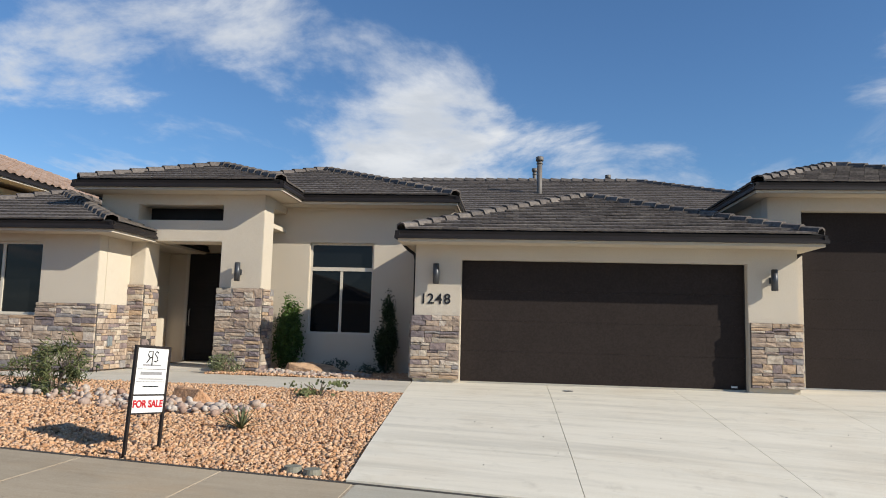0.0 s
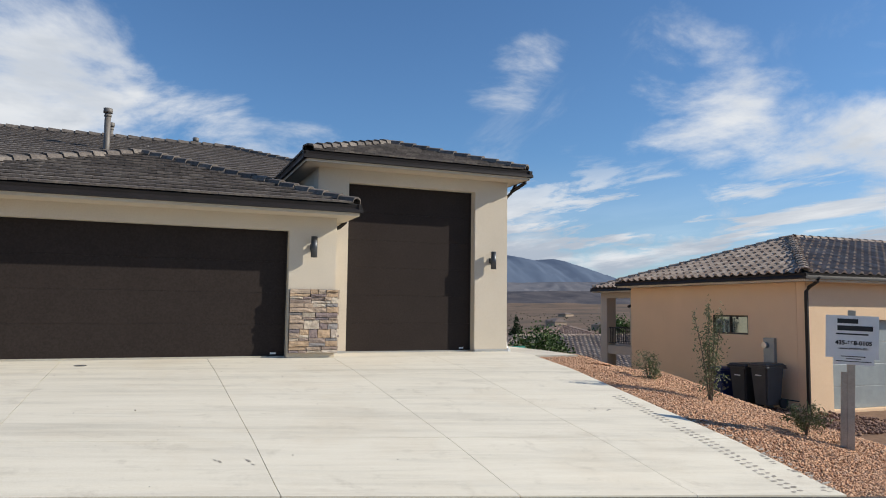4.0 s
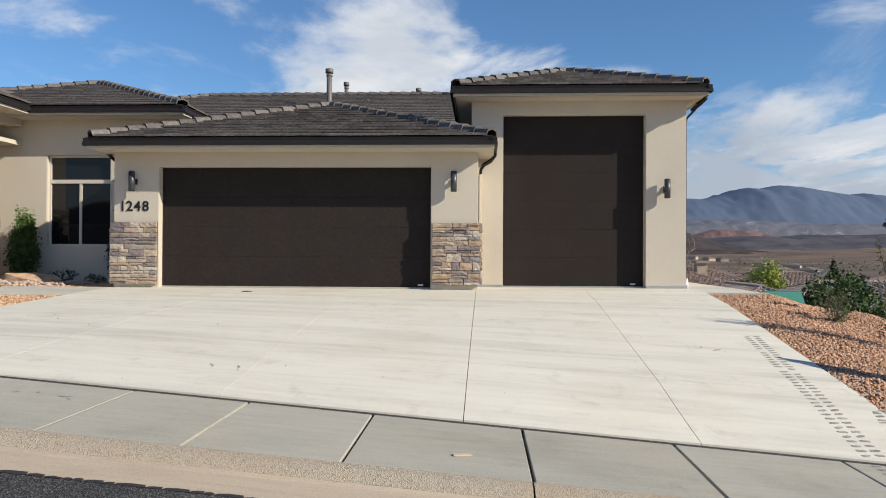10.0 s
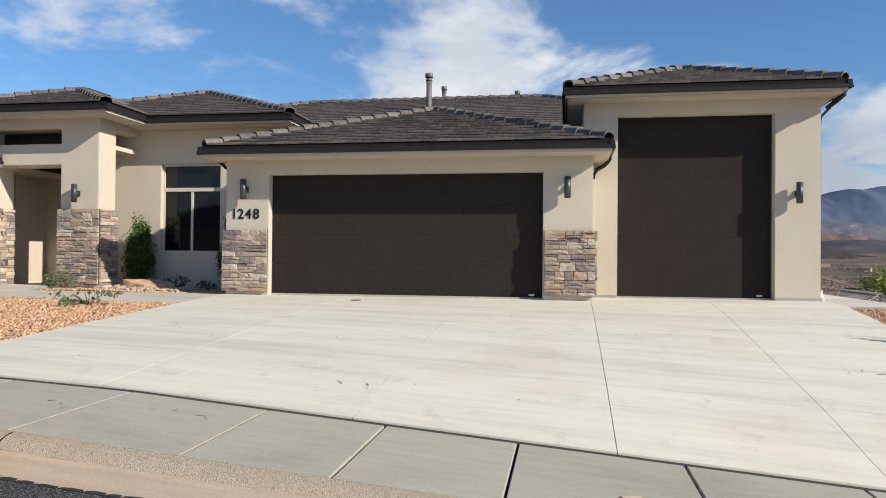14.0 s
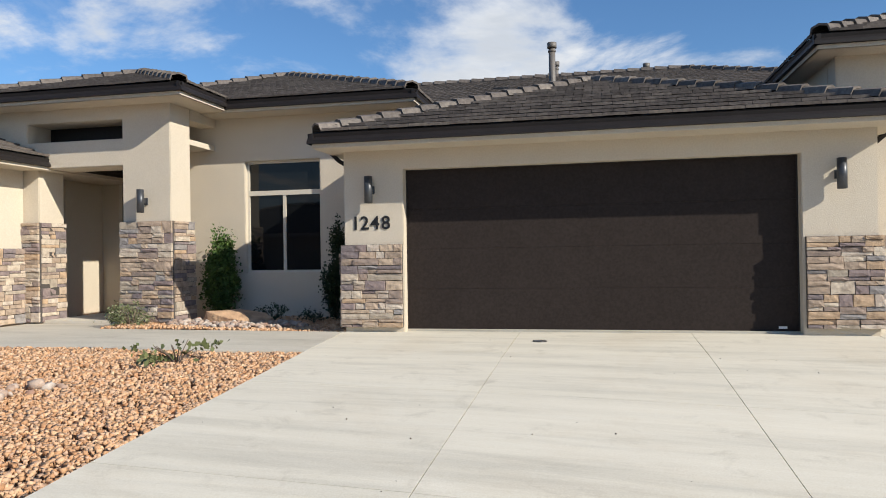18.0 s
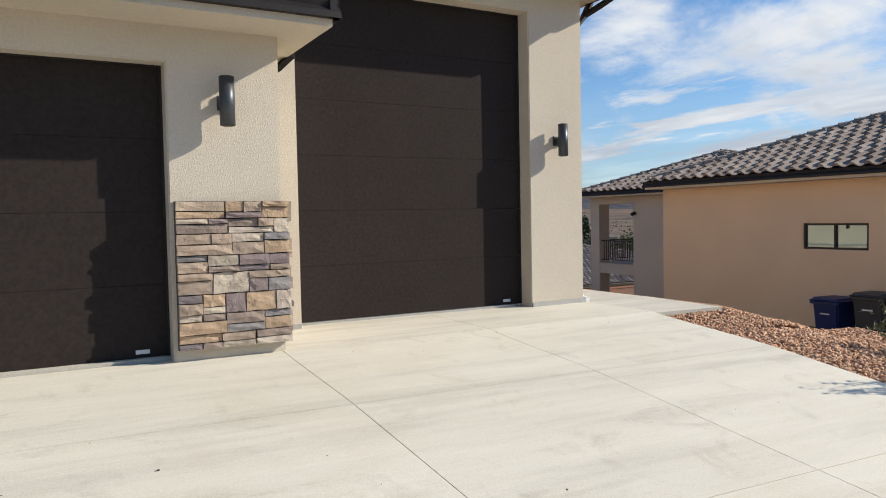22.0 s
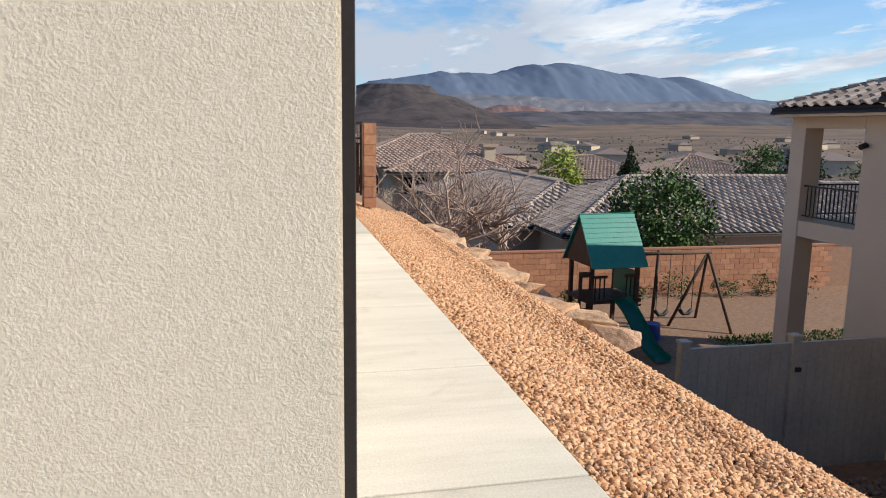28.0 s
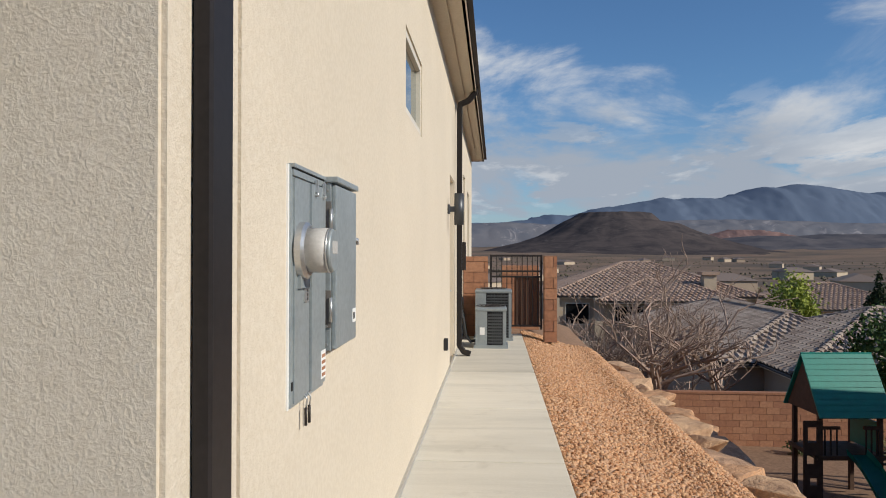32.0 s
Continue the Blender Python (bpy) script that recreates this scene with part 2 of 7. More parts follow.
def pieces(name, stops, rough=0.85, island=False, grain=9.0, bump_s=0.5, bump_d=0.02, vary=0.35):
    """Stones or tiles: one colour for each piece, with grain on it."""
    m, n, l, b = mat(name, rough, 0.0, 0.3)
    v = coords(n, l)
    rnd = n.new("ShaderNodeNewGeometry").outputs["Random Per Island"] if island else n.new("ShaderNodeObjectInfo").outputs["Random"]
    r = ramp(n, l, rnd, stops)
    r.node.color_ramp.interpolation = "CONSTANT" if not island else "LINEAR"
    f = noise_tex(n, l, v, grain, 6.0, 0.65, 0.3)
    c = mix(n, l, vary, r, ramp(n, l, f, [(0.3, (0.12, 0.11, 0.10)), (0.5, (0.5, 0.5, 0.5)), (0.72, (0.92, 0.90, 0.86))]), "OVERLAY")
    l.new(c, b.inputs["Base Color"])
    bump(n, l, b, noise_tex(n, l, v, grain * 3.0, 5.0, 0.65), bump_s, bump_d)
    return m


def glass(name, tint=(0.008, 0.009, 0.010), rough=0.02):
    m, n, l, b = mat(name, rough, 0.0, 0.4)
    v = coords(n, l)
    wob = noise_tex(n, l, v, 1.6, 2.0, 0.5)
    b.inputs["Base Color"].default_value = (*tint, 1)
    b.inputs["IOR"].default_value = 1.45
    bump(n, l, b, wob, 0.03, 0.03)
    return m


STUCCO = stucco("stucco_cream", (0.61, 0.54, 0.435))
STUCCO_TAN = stucco("stucco_tan", (0.80, 0.585, 0.385))
STUCCO_GREY = stucco("stucco_greybrown", (0.58, 0.485, 0.385))
STUCCO_OCHRE = stucco("stucco_ochre", (0.56, 0.40, 0.20))
DRIVE = concrete("driveway_concrete", (0.71, 0.66, 0.545), 0.36, rnd_low=0.95)
WALKWAY = concrete("walkway_concrete", (0.65, 0.605, 0.51), 0.25, (0.3, 1.6, 1.0), rnd_low=0.80)
SIDEWALK_STAINED = concrete("stained_sidewalk_concrete", (0.40, 0.33, 0.235), 0.9, (0.8, 0.8, 1.0), (0.42, 0.30, 0.18))
SIDEWALK = concrete("sidewalk_concrete", (0.42, 0.39, 0.315), 0.55, (0.6, 0.8, 1.0))
CURB = concrete("curb_concrete", (0.50, 0.40, 0.29), 0.8, (0.25, 1.5, 1.0), (0.55, 0.36, 0.20))
FASCIA = plain("dark_bronze_metal", (0.020, 0.017, 0.0165), 0.5, 0.0, 0.15, 3.0, spec=0.22)
DOOR_METAL = plain("dark_brown_door", (0.036, 0.029, 0.0262), 0.56, 0.0, 0.06, 2.0, 0.04, 260.0, spec=0.03)
JOINT = plain("joint_shadow", (0.045, 0.04, 0.034), 0.95)
# one black for rubber parts and for painted darkness in rooms and gaps
SEAL_AND_DARK = plain("black_rubber_and_dark", (0.015, 0.015, 0.016), 0.7)
WHITE = plain("white_paint", (0.78, 0.78, 0.76), 0.5, 0.0, 0.05)
VINYL = plain("almond_vinyl_frame", (0.62, 0.57, 0.48), 0.45, 0.0, 0.04)
FENCE_VINYL = plain("tan_vinyl_fence", (0.36, 0.32, 0.26), 0.5, 0.0, 0.08, 1.5)
LAMP_BODY = plain("dark_grey_lamp_metal", (0.075, 0.080, 0.088), 0.42, 0.5, 0.1)
PIPE = plain("grey_brown_pipe", (0.16, 0.145, 0.13), 0.6, 0.2, 0.15)
GREY_METAL = plain("grey_enamelled_steel", (0.30, 0.335, 0.345), 0.45, 0.35, 0.10, 3.0)
DARK_METAL = plain("dark_iron", (0.03, 0.024, 0.022), 0.5, 0.4, 0.2)
STEEL = plain("galvanised_steel", (0.55, 0.55, 0.54), 0.32, 0.8, 0.1)
GLASS = glass("dark_window_glass")
GLASS_COATED = glass("coated_window_glass", (0.26, 0.30, 0.285), 0.03)
GLASS_COATED.node_tree.nodes["Principled BSDF"].inputs["Metallic"].default_value = 0.75
TILE = pieces("roof_tile", [(0.0, (0.146, 0.126, 0.114)), (0.25, (0.175, 0.152, 0.136)), (0.5, (0.122, 0.106, 0.096)), (0.75, (0.201, 0.174, 0.152))], 0.8, False, 14.0, 0.5, 0.01, 0.5)
TILE_FAR = pieces("roof_tile_joined", [(0.0, (0.112, 0.097, 0.088)), (0.5, (0.140, 0.121, 0.109)), (1.0, (0.164, 0.142, 0.126))], 0.8, True, 14.0, 0.5, 0.01, 0.5)
CAP = pieces("ridge_cap_tile", [(0.0, (0.130, 0.112, 0.100)), (0.3, (0.165, 0.145, 0.128)), (0.6, (0.112, 0.098, 0.088)), (0.8, (0.19, 0.165, 0.145))], 0.82, False, 14.0, 0.6, 0.01, 0.5)
TILE_CLAY = pieces("barrel_tile", [(0.0, (0.238, 0.180, 0.145)), (0.4, (0.334, 0.268, 0.220)), (0.7, (0.405, 0.330, 0.273)), (1.0, (0.273, 0.211, 0.172))], 0.85, True, 10.0, 0.3, 0.01, 0.3)
TILE_RED = pieces("reddish_barrel_tile", [(0.0, (0.29, 0.195, 0.145)), (0.5, (0.41, 0.295, 0.23)), (1.0, (0.33, 0.235, 0.18))], 0.85, True, 10.0, 0.3, 0.01, 0.3)
STONE = pieces("ledge_stone", [(0.0, (0.43, 0.33, 0.25)), (0.11, (0.30, 0.235, 0.195)), (0.22, (0.52, 0.44, 0.35)), (0.34, (0.215, 0.18, 0.18)), (0.43, (0.46, 0.36, 0.27)),
                              (0.54, (0.26, 0.205, 0.195)), (0.62, (0.54, 0.46, 0.38)), (0.70, (0.36, 0.28, 0.215)), (0.79, (0.46, 0.33, 0.22)), (0.86, (0.28, 0.26, 0.25)), (0.93, (0.40, 0.34, 0.27))], 0.92, False, 9.0, 0.7, 0.018, 0.42)
# backing coloured dark to paint the shade deep between the stones
STONE_GAP_SHADE = plain("stone_backing", (0.075, 0.065, 0.058), 0.95)
GRAVEL = pieces("orange_gravel", [(0.0, (0.44, 0.235, 0.12)), (0.35, (0.58, 0.345, 0.19)), (0.7, (0.69, 0.46, 0.29)), (1.0, (0.50, 0.33, 0.225))], 0.9, True, 30.0, 0.4, 0.01, 0.3)
GRAVEL_SIDE = pieces("side_gravel", [(0.0, (0.36, 0.17, 0.08)), (0.35, (0.50, 0.275, 0.145)), (0.7, (0.62, 0.385, 0.225)), (1.0, (0.43, 0.27, 0.18))], 0.9, True, 30.0, 0.4, 0.01, 0.35)
GRILLE = plain("dark_grey_grille", (0.085, 0.092, 0.096), 0.5, 0.2, 0.1)
GRAVEL_RED = pieces("red_brown_gravel", [(0.0, (0.38, 0.20, 0.115)), (0.4, (0.53, 0.31, 0.185)), (0.75, (0.64, 0.41, 0.265)), (1.0, (0.45, 0.295, 0.205))], 0.9, True, 30.0, 0.4, 0.01, 0.3)
RIVER = pieces("river_cobble", [(0.0, (0.36, 0.24, 0.18)), (0.4, (0.46, 0.36, 0.29)), (0.7, (0.52, 0.46, 0.40)), (1.0, (0.34, 0.20, 0.14))], 0.85, True, 16.0, 0.3, 0.01, 0.3)
BOULDER = pieces("sandstone_boulder", [(0.0, (0.46, 0.27, 0.155)), (0.4, (0.52, 0.34, 0.21)), (0.75, (0.42, 0.265, 0.17))], 0.92, False, 3.0, 1.0, 0.05, 0.6)
BLOCK = pieces("brown_block", [(0.0, (0.34, 0.165, 0.095)), (0.35, (0.38, 0.195, 0.115)), (0.7, (0.31, 0.15, 0.09))], 0.92, False, 12.0, 0.4, 0.01, 0.25)
BLOCK_WALL = plain("block_mortar", (0.26, 0.15, 0.10), 0.95)

# ---- building tools ----
def link(name, me, material, parent=None, label=""):
    ob = new(name, me)
    if material is not None and not me.materials:
        me.materials.append(material)
    if parent is not None:
        ob.parent = parent
    if label:
        ob["label"] = label
    return ob


def part(name, bm, material, parent=None, label=""):
    me = bpy.data.meshes.new(name)
    bm.normal_update()
    bm.to_mesh(me)
    bm.free()
    return link(name, me, material, parent, label)


def thing(name, label, category, group="", kind="", at=(0, 0, 0)):
    ob = new(name)
    ob.location = at
    return tagged(ob, label, category, group, kind)


def add_box(bm, x0, x1, y0, y1, z0, z1, bevel=0.0):
    m = Matrix.Translation(((x0 + x1) / 2, (y0 + y1) / 2, (z0 + z1) / 2)) @ Matrix.Diagonal((x1 - x0, y1 - y0, z1 - z0, 1))
    vs = bmesh.ops.create_cube(bm, size=1.0, matrix=m)["verts"]
    if bevel:
        es = list({e for v in vs for e in v.link_edges})
        bmesh.ops.bevel(bm, geom=es, offset=bevel, segments=2, affect="EDGES", profile=0.6)
    return vs


def box(name, x0, x1, y0, y1, z0, z1, material, parent=None, label="", bevel=0.0):
    bm = bmesh.new()
    add_box(bm, x0, x1, y0, y1, z0, z1, bevel)
    return part(name, bm, material, parent, label)


def add_tube(bm, pts, r, seg=8, r2=None):
    """A round bar along points."""
    rings = []
    pts = [Vector(p) for p in pts]
    for i, p in enumerate(pts):
        a = pts[max(i - 1, 0)]
        b = pts[min(i + 1, len(pts) - 1)]
        d = (b - a).normalized()
        u = d.cross(Vector((0, 0, 1)) if abs(d.z) < 0.95 else Vector((1, 0, 0))).normalized()
        w = d.cross(u)
        rr = r if r2 is None else r + (r2 - r) * i / (len(pts) - 1)
        rings.append([bm.verts.new(p + rr * (math.cos(k * math.tau / seg) * u + math.sin(k * math.tau / seg) * w)) for k in range(seg)])
    for s, t in zip(rings, rings[1:]):
        for k in range(seg):
            bm.faces.new((s[k], s[(k + 1) % seg], t[(k + 1) % seg], t[k]))
    bm.faces.new(rings[0][::-1])
    bm.faces.new(rings[-1])


def tube(name, pts, r, material, parent=None, label="", seg=10, r2=None):
    bm = bmesh.new()
    add_tube(bm, pts, r, seg, r2)
    bmesh.ops.recalc_face_normals(bm, faces=bm.faces)
    ob = part(name, bm, material, parent, label)
    for p in ob.data.polygons:
        p.use_smooth = len(p.vertices) == 4
    return ob


def add_prism(bm, pts, z0, z1):
    """An upright block over a plan outline; z0 and z1 are numbers or functions of x and y."""
    f0 = z0 if callable(z0) else (lambda x, y: z0)
    f1 = z1 if callable(z1) else (lambda x, y: z1)
    lo = [bm.verts.new((x, y, f0(x, y))) for x, y in pts]
    hi = [bm.verts.new((x, y, f1(x, y))) for x, y in pts]
    n = len(pts)
    bm.faces.new(lo[::-1])
    bm.faces.new(hi)
    for i in range(n):
        bm.faces.new((lo[i], lo[(i + 1) % n], hi[(i + 1) % n], hi[i]))


def prism(name, pts, z0, z1, material, parent=None, label=""):
    bm = bmesh.new()
    add_prism(bm, pts, z0, z1)
    bmesh.ops.recalc_face_normals(bm, faces=bm.faces)
    return part(name, bm, material, parent, label)


def rock_mesh(name, seed, rough=0.28, flat=1.0, sub=1):
    """An uneven stone about one metre across."""
    bm = bmesh.new()
    bmesh.ops.create_icosphere(bm, subdivisions=sub, radius=0.5)
    for v in bm.verts:
        k = 1 + rough * noise.noise(v.co * 2.3 + Vector((seed * 7.1, seed * 3.3, seed))) + 0.4 * rough * noise.noise(v.co * 6 + Vector((seed, 9, seed * 2)))
        v.co = Vector((v.co.x * k, v.co.y * k, v.co.z * k * flat))
    me = bpy.data.meshes.new(name)
    bm.to_mesh(me)
    bm.free()
    return me


def scatter(name, points, sizes, material, seed=1, flat=0.7, label="", category="", chips=False):
    """Many loose stones joined in one mesh."""
    rng = np.random.default_rng(seed)
    if chips:
        co = np.array([(x, y, z) for x in (-0.42, 0.42) for y in (-0.42, 0.42) for z in (-0.42, 0.42)])
        fa = np.array([(0, 1, 3), (0, 3, 2), (4, 6, 7), (4, 7, 5), (0, 4, 5), (0, 5, 1), (2, 3, 7), (2, 7, 6), (0, 2, 6), (0, 6, 4), (1, 5, 7), (1, 7, 3)])
    else:
        base = rock_mesh(name + "_base", seed, 0.35, 1.0, 1)
        co = np.array([v.co[:] for v in base.vertices])
        fa = np.array([p.vertices[:] for p in base.polygons])
        bpy.data.meshes.remove(base)
    n = len(points)
    ang = rng.uniform(0, math.tau, n)
    tilt = rng.normal(0, 0.5, n)
    st = rng.uniform(0.65, 1.35, (n, 3)) * np.array([1, 1, flat])
    v = co[None] * st[:, None] * np.asarray(sizes)[:, None, None]
    v = v + rng.normal(0, 0.15 if chips else 0.07, v.shape) * np.asarray(sizes)[:, None, None]
    c, s = np.cos(tilt)[:, None], np.sin(tilt)[:, None]
    y, z = v[..., 1] * c - v[..., 2] * s, v[..., 1] * s + v[..., 2] * c
    v[..., 1], v[..., 2] = y, z
    c, s = np.cos(ang)[:, None], np.sin(ang)[:, None]
    x, y = v[..., 0] * c - v[..., 1] * s, v[..., 0] * s + v[..., 1] * c
    v[..., 0], v[..., 1] = x, y
    v += np.asarray(points)[:, None]
    faces = (fa[None] + (np.arange(n) * len(co))[:, None, None]).reshape(-1, 3)
    me = bpy.data.meshes.new(name)
    me.vertices.add(n * len(co))
    me.vertices.foreach_set("co", v.reshape(-1))
    me.loops.add(faces.size)
    me.loops.foreach_set("vertex_index", faces.reshape(-1))
    me.polygons.add(len(faces))
    me.polygons.foreach_set("loop_start", np.arange(0, faces.size, 3))
    me.update(calc_edges=True)
    ob = link(name, me, material)
    return tagged(ob, label, category, kind="stuff")

# ---- ground ----
def zl(x):
    """Height of the sidewalk's inner edge: the street falls towards the east."""
    return -0.420 - 0.0822 * (min(22.0, x) - 2.0) if x > 2.0 else -0.420 + 0.05 * (2.0 - max(-14.0, x))


def smooth(a, b, v):
    t = max(0.0, min(1.0, (v - a) / (b - a)))
    return t * t * (3 - 2 * t)


def drive_z(x, y):
    k = max(0.0, min(1.0, -y / 7.85))
    return (k - 0.062 * smooth(0.0, 0.24, k) * (1 - smooth(0.75, 1.0, k))) * zl(x)


def street_z(x, y):
    return zl(x) - 0.02 - 0.10 * smooth(-9.35, -9.8, y) + 0.03 * smooth(-10.2, -14, y)


def lot_z(x, y):
    """The plot to the east, which lies lower and falls towards the north."""
    front = zl(20.0) + 0.15
    z = front + (-1.72 - front) * smooth(-7.9, -1.0, y)
    z += -1.60 * smooth(1.0, 8.0, y) - 0.98 * smooth(8.0, 16.0, y) - 2.5 * smooth(24.5, 34.0, y)
    return z


def ground_z(x, y):
    """The whole ground, from the doorstep to the far valley."""
    if y < -7.85:
        base = street_z(x, y) - 0.06
    else:
        pad = drive_z(x, y) - 0.07 + 0.05 * smooth(-1.5, -4, x) * smooth(-7.8, -5, y)
        if y > 13.5:
            pad -= 4.6 * smooth(20.5, 30.0, y)
        east = lot_z(x, y)
        edge = 13.2 + 0.9 * smooth(-3.0, -7.9, y)
        pad2 = pad - 0.30 * smooth(11.9, edge, x) if y > -1 else pad - 0.15 * smooth(11.2, edge, x)
        k = smooth(edge, edge + 2.6, x)
        base = pad2 * (1 - k) + east * k
        if y < -5.5:
            w = smooth(-5.5, -7.85, y)
            base = base * (1 - w) + (street_z(x, -7.86) - 0.05) * w
    d = math.hypot(x - 5, y)
    if d > 42:
        far = -7.0 - 2.5 * smooth(60, 320, d) + 13.0 * smooth(450, 1500, d) if y > 0 else -3.0
        k = smooth(42, 75, d) * (1.0 if y > 0 else smooth(60, 200, -y))
        base = base * (1 - k) + far * k
        if d > 90:
            p = Vector((x, y, 0)) * 0.004
            base += (1.2 + 4.0 * smooth(300, 1200, d)) * noise.fractal(p, 1.0, 2.0, 4) * smooth(90, 300, d)
            if y > 0 and d > 1100:
                base += 22.0 * smooth(1100, 2600, d) + 9.0 * noise.fractal(Vector((x * 0.0016, y * 0.004, 3.0)), 0.8, 2.0, 5) * smooth(1100, 1800, d)
    return base


def steps_out(near, far_end, step, grow):
    vals, v, s = [], near, step
    while v < far_end:
        v += s
        s *= grow
        vals.append(v)
    return vals


gx = [-v for v in steps_out(14, 4300, 0.8, 1.13)][::-1] + list(np.arange(-14, 26.01, 0.5)) + steps_out(26, 4300, 0.8, 1.075)
gy = [-v for v in steps_out(16, 1500, 1.0, 1.3)][::-1] + list(np.arange(-16, 30.01, 0.5)) + steps_out(30, 4300, 0.7, 1.045)


def under_paving(x, y):
    """How far the ground sheet lies lower beneath slabs and street."""
    paved = -9.4 < y < -7.9 or (-0.9 < x < 10.3 and -8.1 < y < 0.6) or (10.6 < x < 11.9 and -0.4 < y < 12.6)
    return 0.25 if paved or y <= -9.4 else 0.0


gverts = [(x, y, ground_z(x, y) - under_paving(x, y)) for y in gy for x in gx]
nx = len(gx)
gfaces = [(j * nx + i, j * nx + i + 1, (j + 1) * nx + i + 1, (j + 1) * nx + i) for j in range(len(gy) - 1) for i in range(nx - 1)]
gme = bpy.data.meshes.new("ground")
gme.from_pydata(gverts, [], gfaces)
for p in gme.polygons:
    p.use_smooth = True


def desert_material():
    m, n, l, b = mat("desert_ground", 0.95, 0.0, 0.1)
    v = coords(n, l)
    near = ramp(n, l, noise_tex(n, l, v, 9.0, 6.0, 0.7), [(0.3, (0.17, 0.105, 0.07)), (0.7, (0.30, 0.19, 0.125))])
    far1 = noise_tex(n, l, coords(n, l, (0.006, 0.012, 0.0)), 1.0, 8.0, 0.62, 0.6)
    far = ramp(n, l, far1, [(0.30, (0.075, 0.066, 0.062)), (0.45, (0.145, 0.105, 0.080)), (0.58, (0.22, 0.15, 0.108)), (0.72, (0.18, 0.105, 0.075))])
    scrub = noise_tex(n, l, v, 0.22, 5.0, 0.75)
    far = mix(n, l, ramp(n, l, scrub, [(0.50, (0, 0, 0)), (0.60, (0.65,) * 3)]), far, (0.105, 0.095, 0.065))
    # colour turns to the greyer far tones between 45 and 110 m out
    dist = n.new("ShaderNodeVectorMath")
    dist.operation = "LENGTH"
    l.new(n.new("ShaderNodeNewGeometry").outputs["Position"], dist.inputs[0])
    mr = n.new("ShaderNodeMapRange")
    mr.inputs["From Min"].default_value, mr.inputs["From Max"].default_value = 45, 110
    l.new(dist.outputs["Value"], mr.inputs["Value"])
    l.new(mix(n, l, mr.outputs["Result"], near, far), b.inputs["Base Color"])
    return m


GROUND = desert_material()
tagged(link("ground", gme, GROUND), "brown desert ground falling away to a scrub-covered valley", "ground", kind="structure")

# street
def asphalt():
    m, n, l, b = mat("asphalt", 0.9, 0.0, 0.3)
    v = coords(n, l)
    vor = n.new("ShaderNodeTexVoronoi")
    vor.inputs["Scale"].default_value = 95.0
    l.new(v, vor.inputs["Vector"])
    c = ramp(n, l, vor.outputs["Color"], [(0.2, (0.030, 0.029, 0.028)), (0.55, (0.062, 0.060, 0.057)), (0.9, (0.17, 0.16, 0.145))])
    big = ramp(n, l, noise_tex(n, l, v, 1.1, 6.0, 0.65, 0.4), [(0.3, (0.75,) * 3), (0.7, (1.15,) * 3)])
    l.new(mix(n, l, 1.0, c, big, "MULTIPLY"), b.inputs["Base Color"])
    bump(n, l, b, vor.outputs["Distance"], 0.8, 0.012)
    return m


ASPHALT = asphalt()
xs = list(np.arange(-40, 46, 1.0))


def sheet(name, y0, y1, fz, material, label, category, x_list=xs, rows=4):
    vs = [(x, y0 + (y1 - y0) * j / rows, fz(x, y0 + (y1 - y0) * j / rows)) for j in range(rows + 1) for x in x_list]
    k = len(x_list)
    fs = [(j * k + i, j * k + i + 1, (j + 1) * k + i + 1, (j + 1) * k + i) for j in range(rows) for i in range(k - 1)]
    me = bpy.data.meshes.new(name)
    me.from_pydata(vs, [], fs)
    for p in me.polygons:
        p.use_smooth = True
    return tagged(link(name, me, material), label, category, kind="structure")


sheet("road", -17.75, -9.99, lambda x, y: street_z(x, y) + 0.006, ASPHALT, "dark grey asphalt street sloping down", "road", rows=10)

# rolled kerb: pebbly lip, stained gutter pan and the ragged asphalt edge
def pebbly(name, col):
    m, n, l, b = mat(name, 0.92, 0.0, 0.2)
    v = coords(n, l)
    vor = n.new("ShaderNodeTexVoronoi")
    vor.inputs["Scale"].default_value = 120.0
    l.new(v, vor.inputs["Vector"])
    c = ramp(n, l, vor.outputs["Color"], [(0.15, tuple(q * 0.72 for q in col)), (0.4, col), (0.75, tuple(min(1, q * 1.18) for q in col))])
    blot = noise_tex(n, l, v, 1.4, 6.0, 0.65, 0.3)
    c = mix(n, l, ramp(n, l, blot, [(0.45, (0, 0, 0)), (0.75, (0.6,) * 3)]), c, (0.46, 0.31, 0.19))
    l.new(c, b.inputs["Base Color"])
    bump(n, l, b, vor.outputs["Distance"], 0.6, 0.01)
    return m


LIP = pebbly("pebbly_kerb_lip", (0.42, 0.355, 0.265))


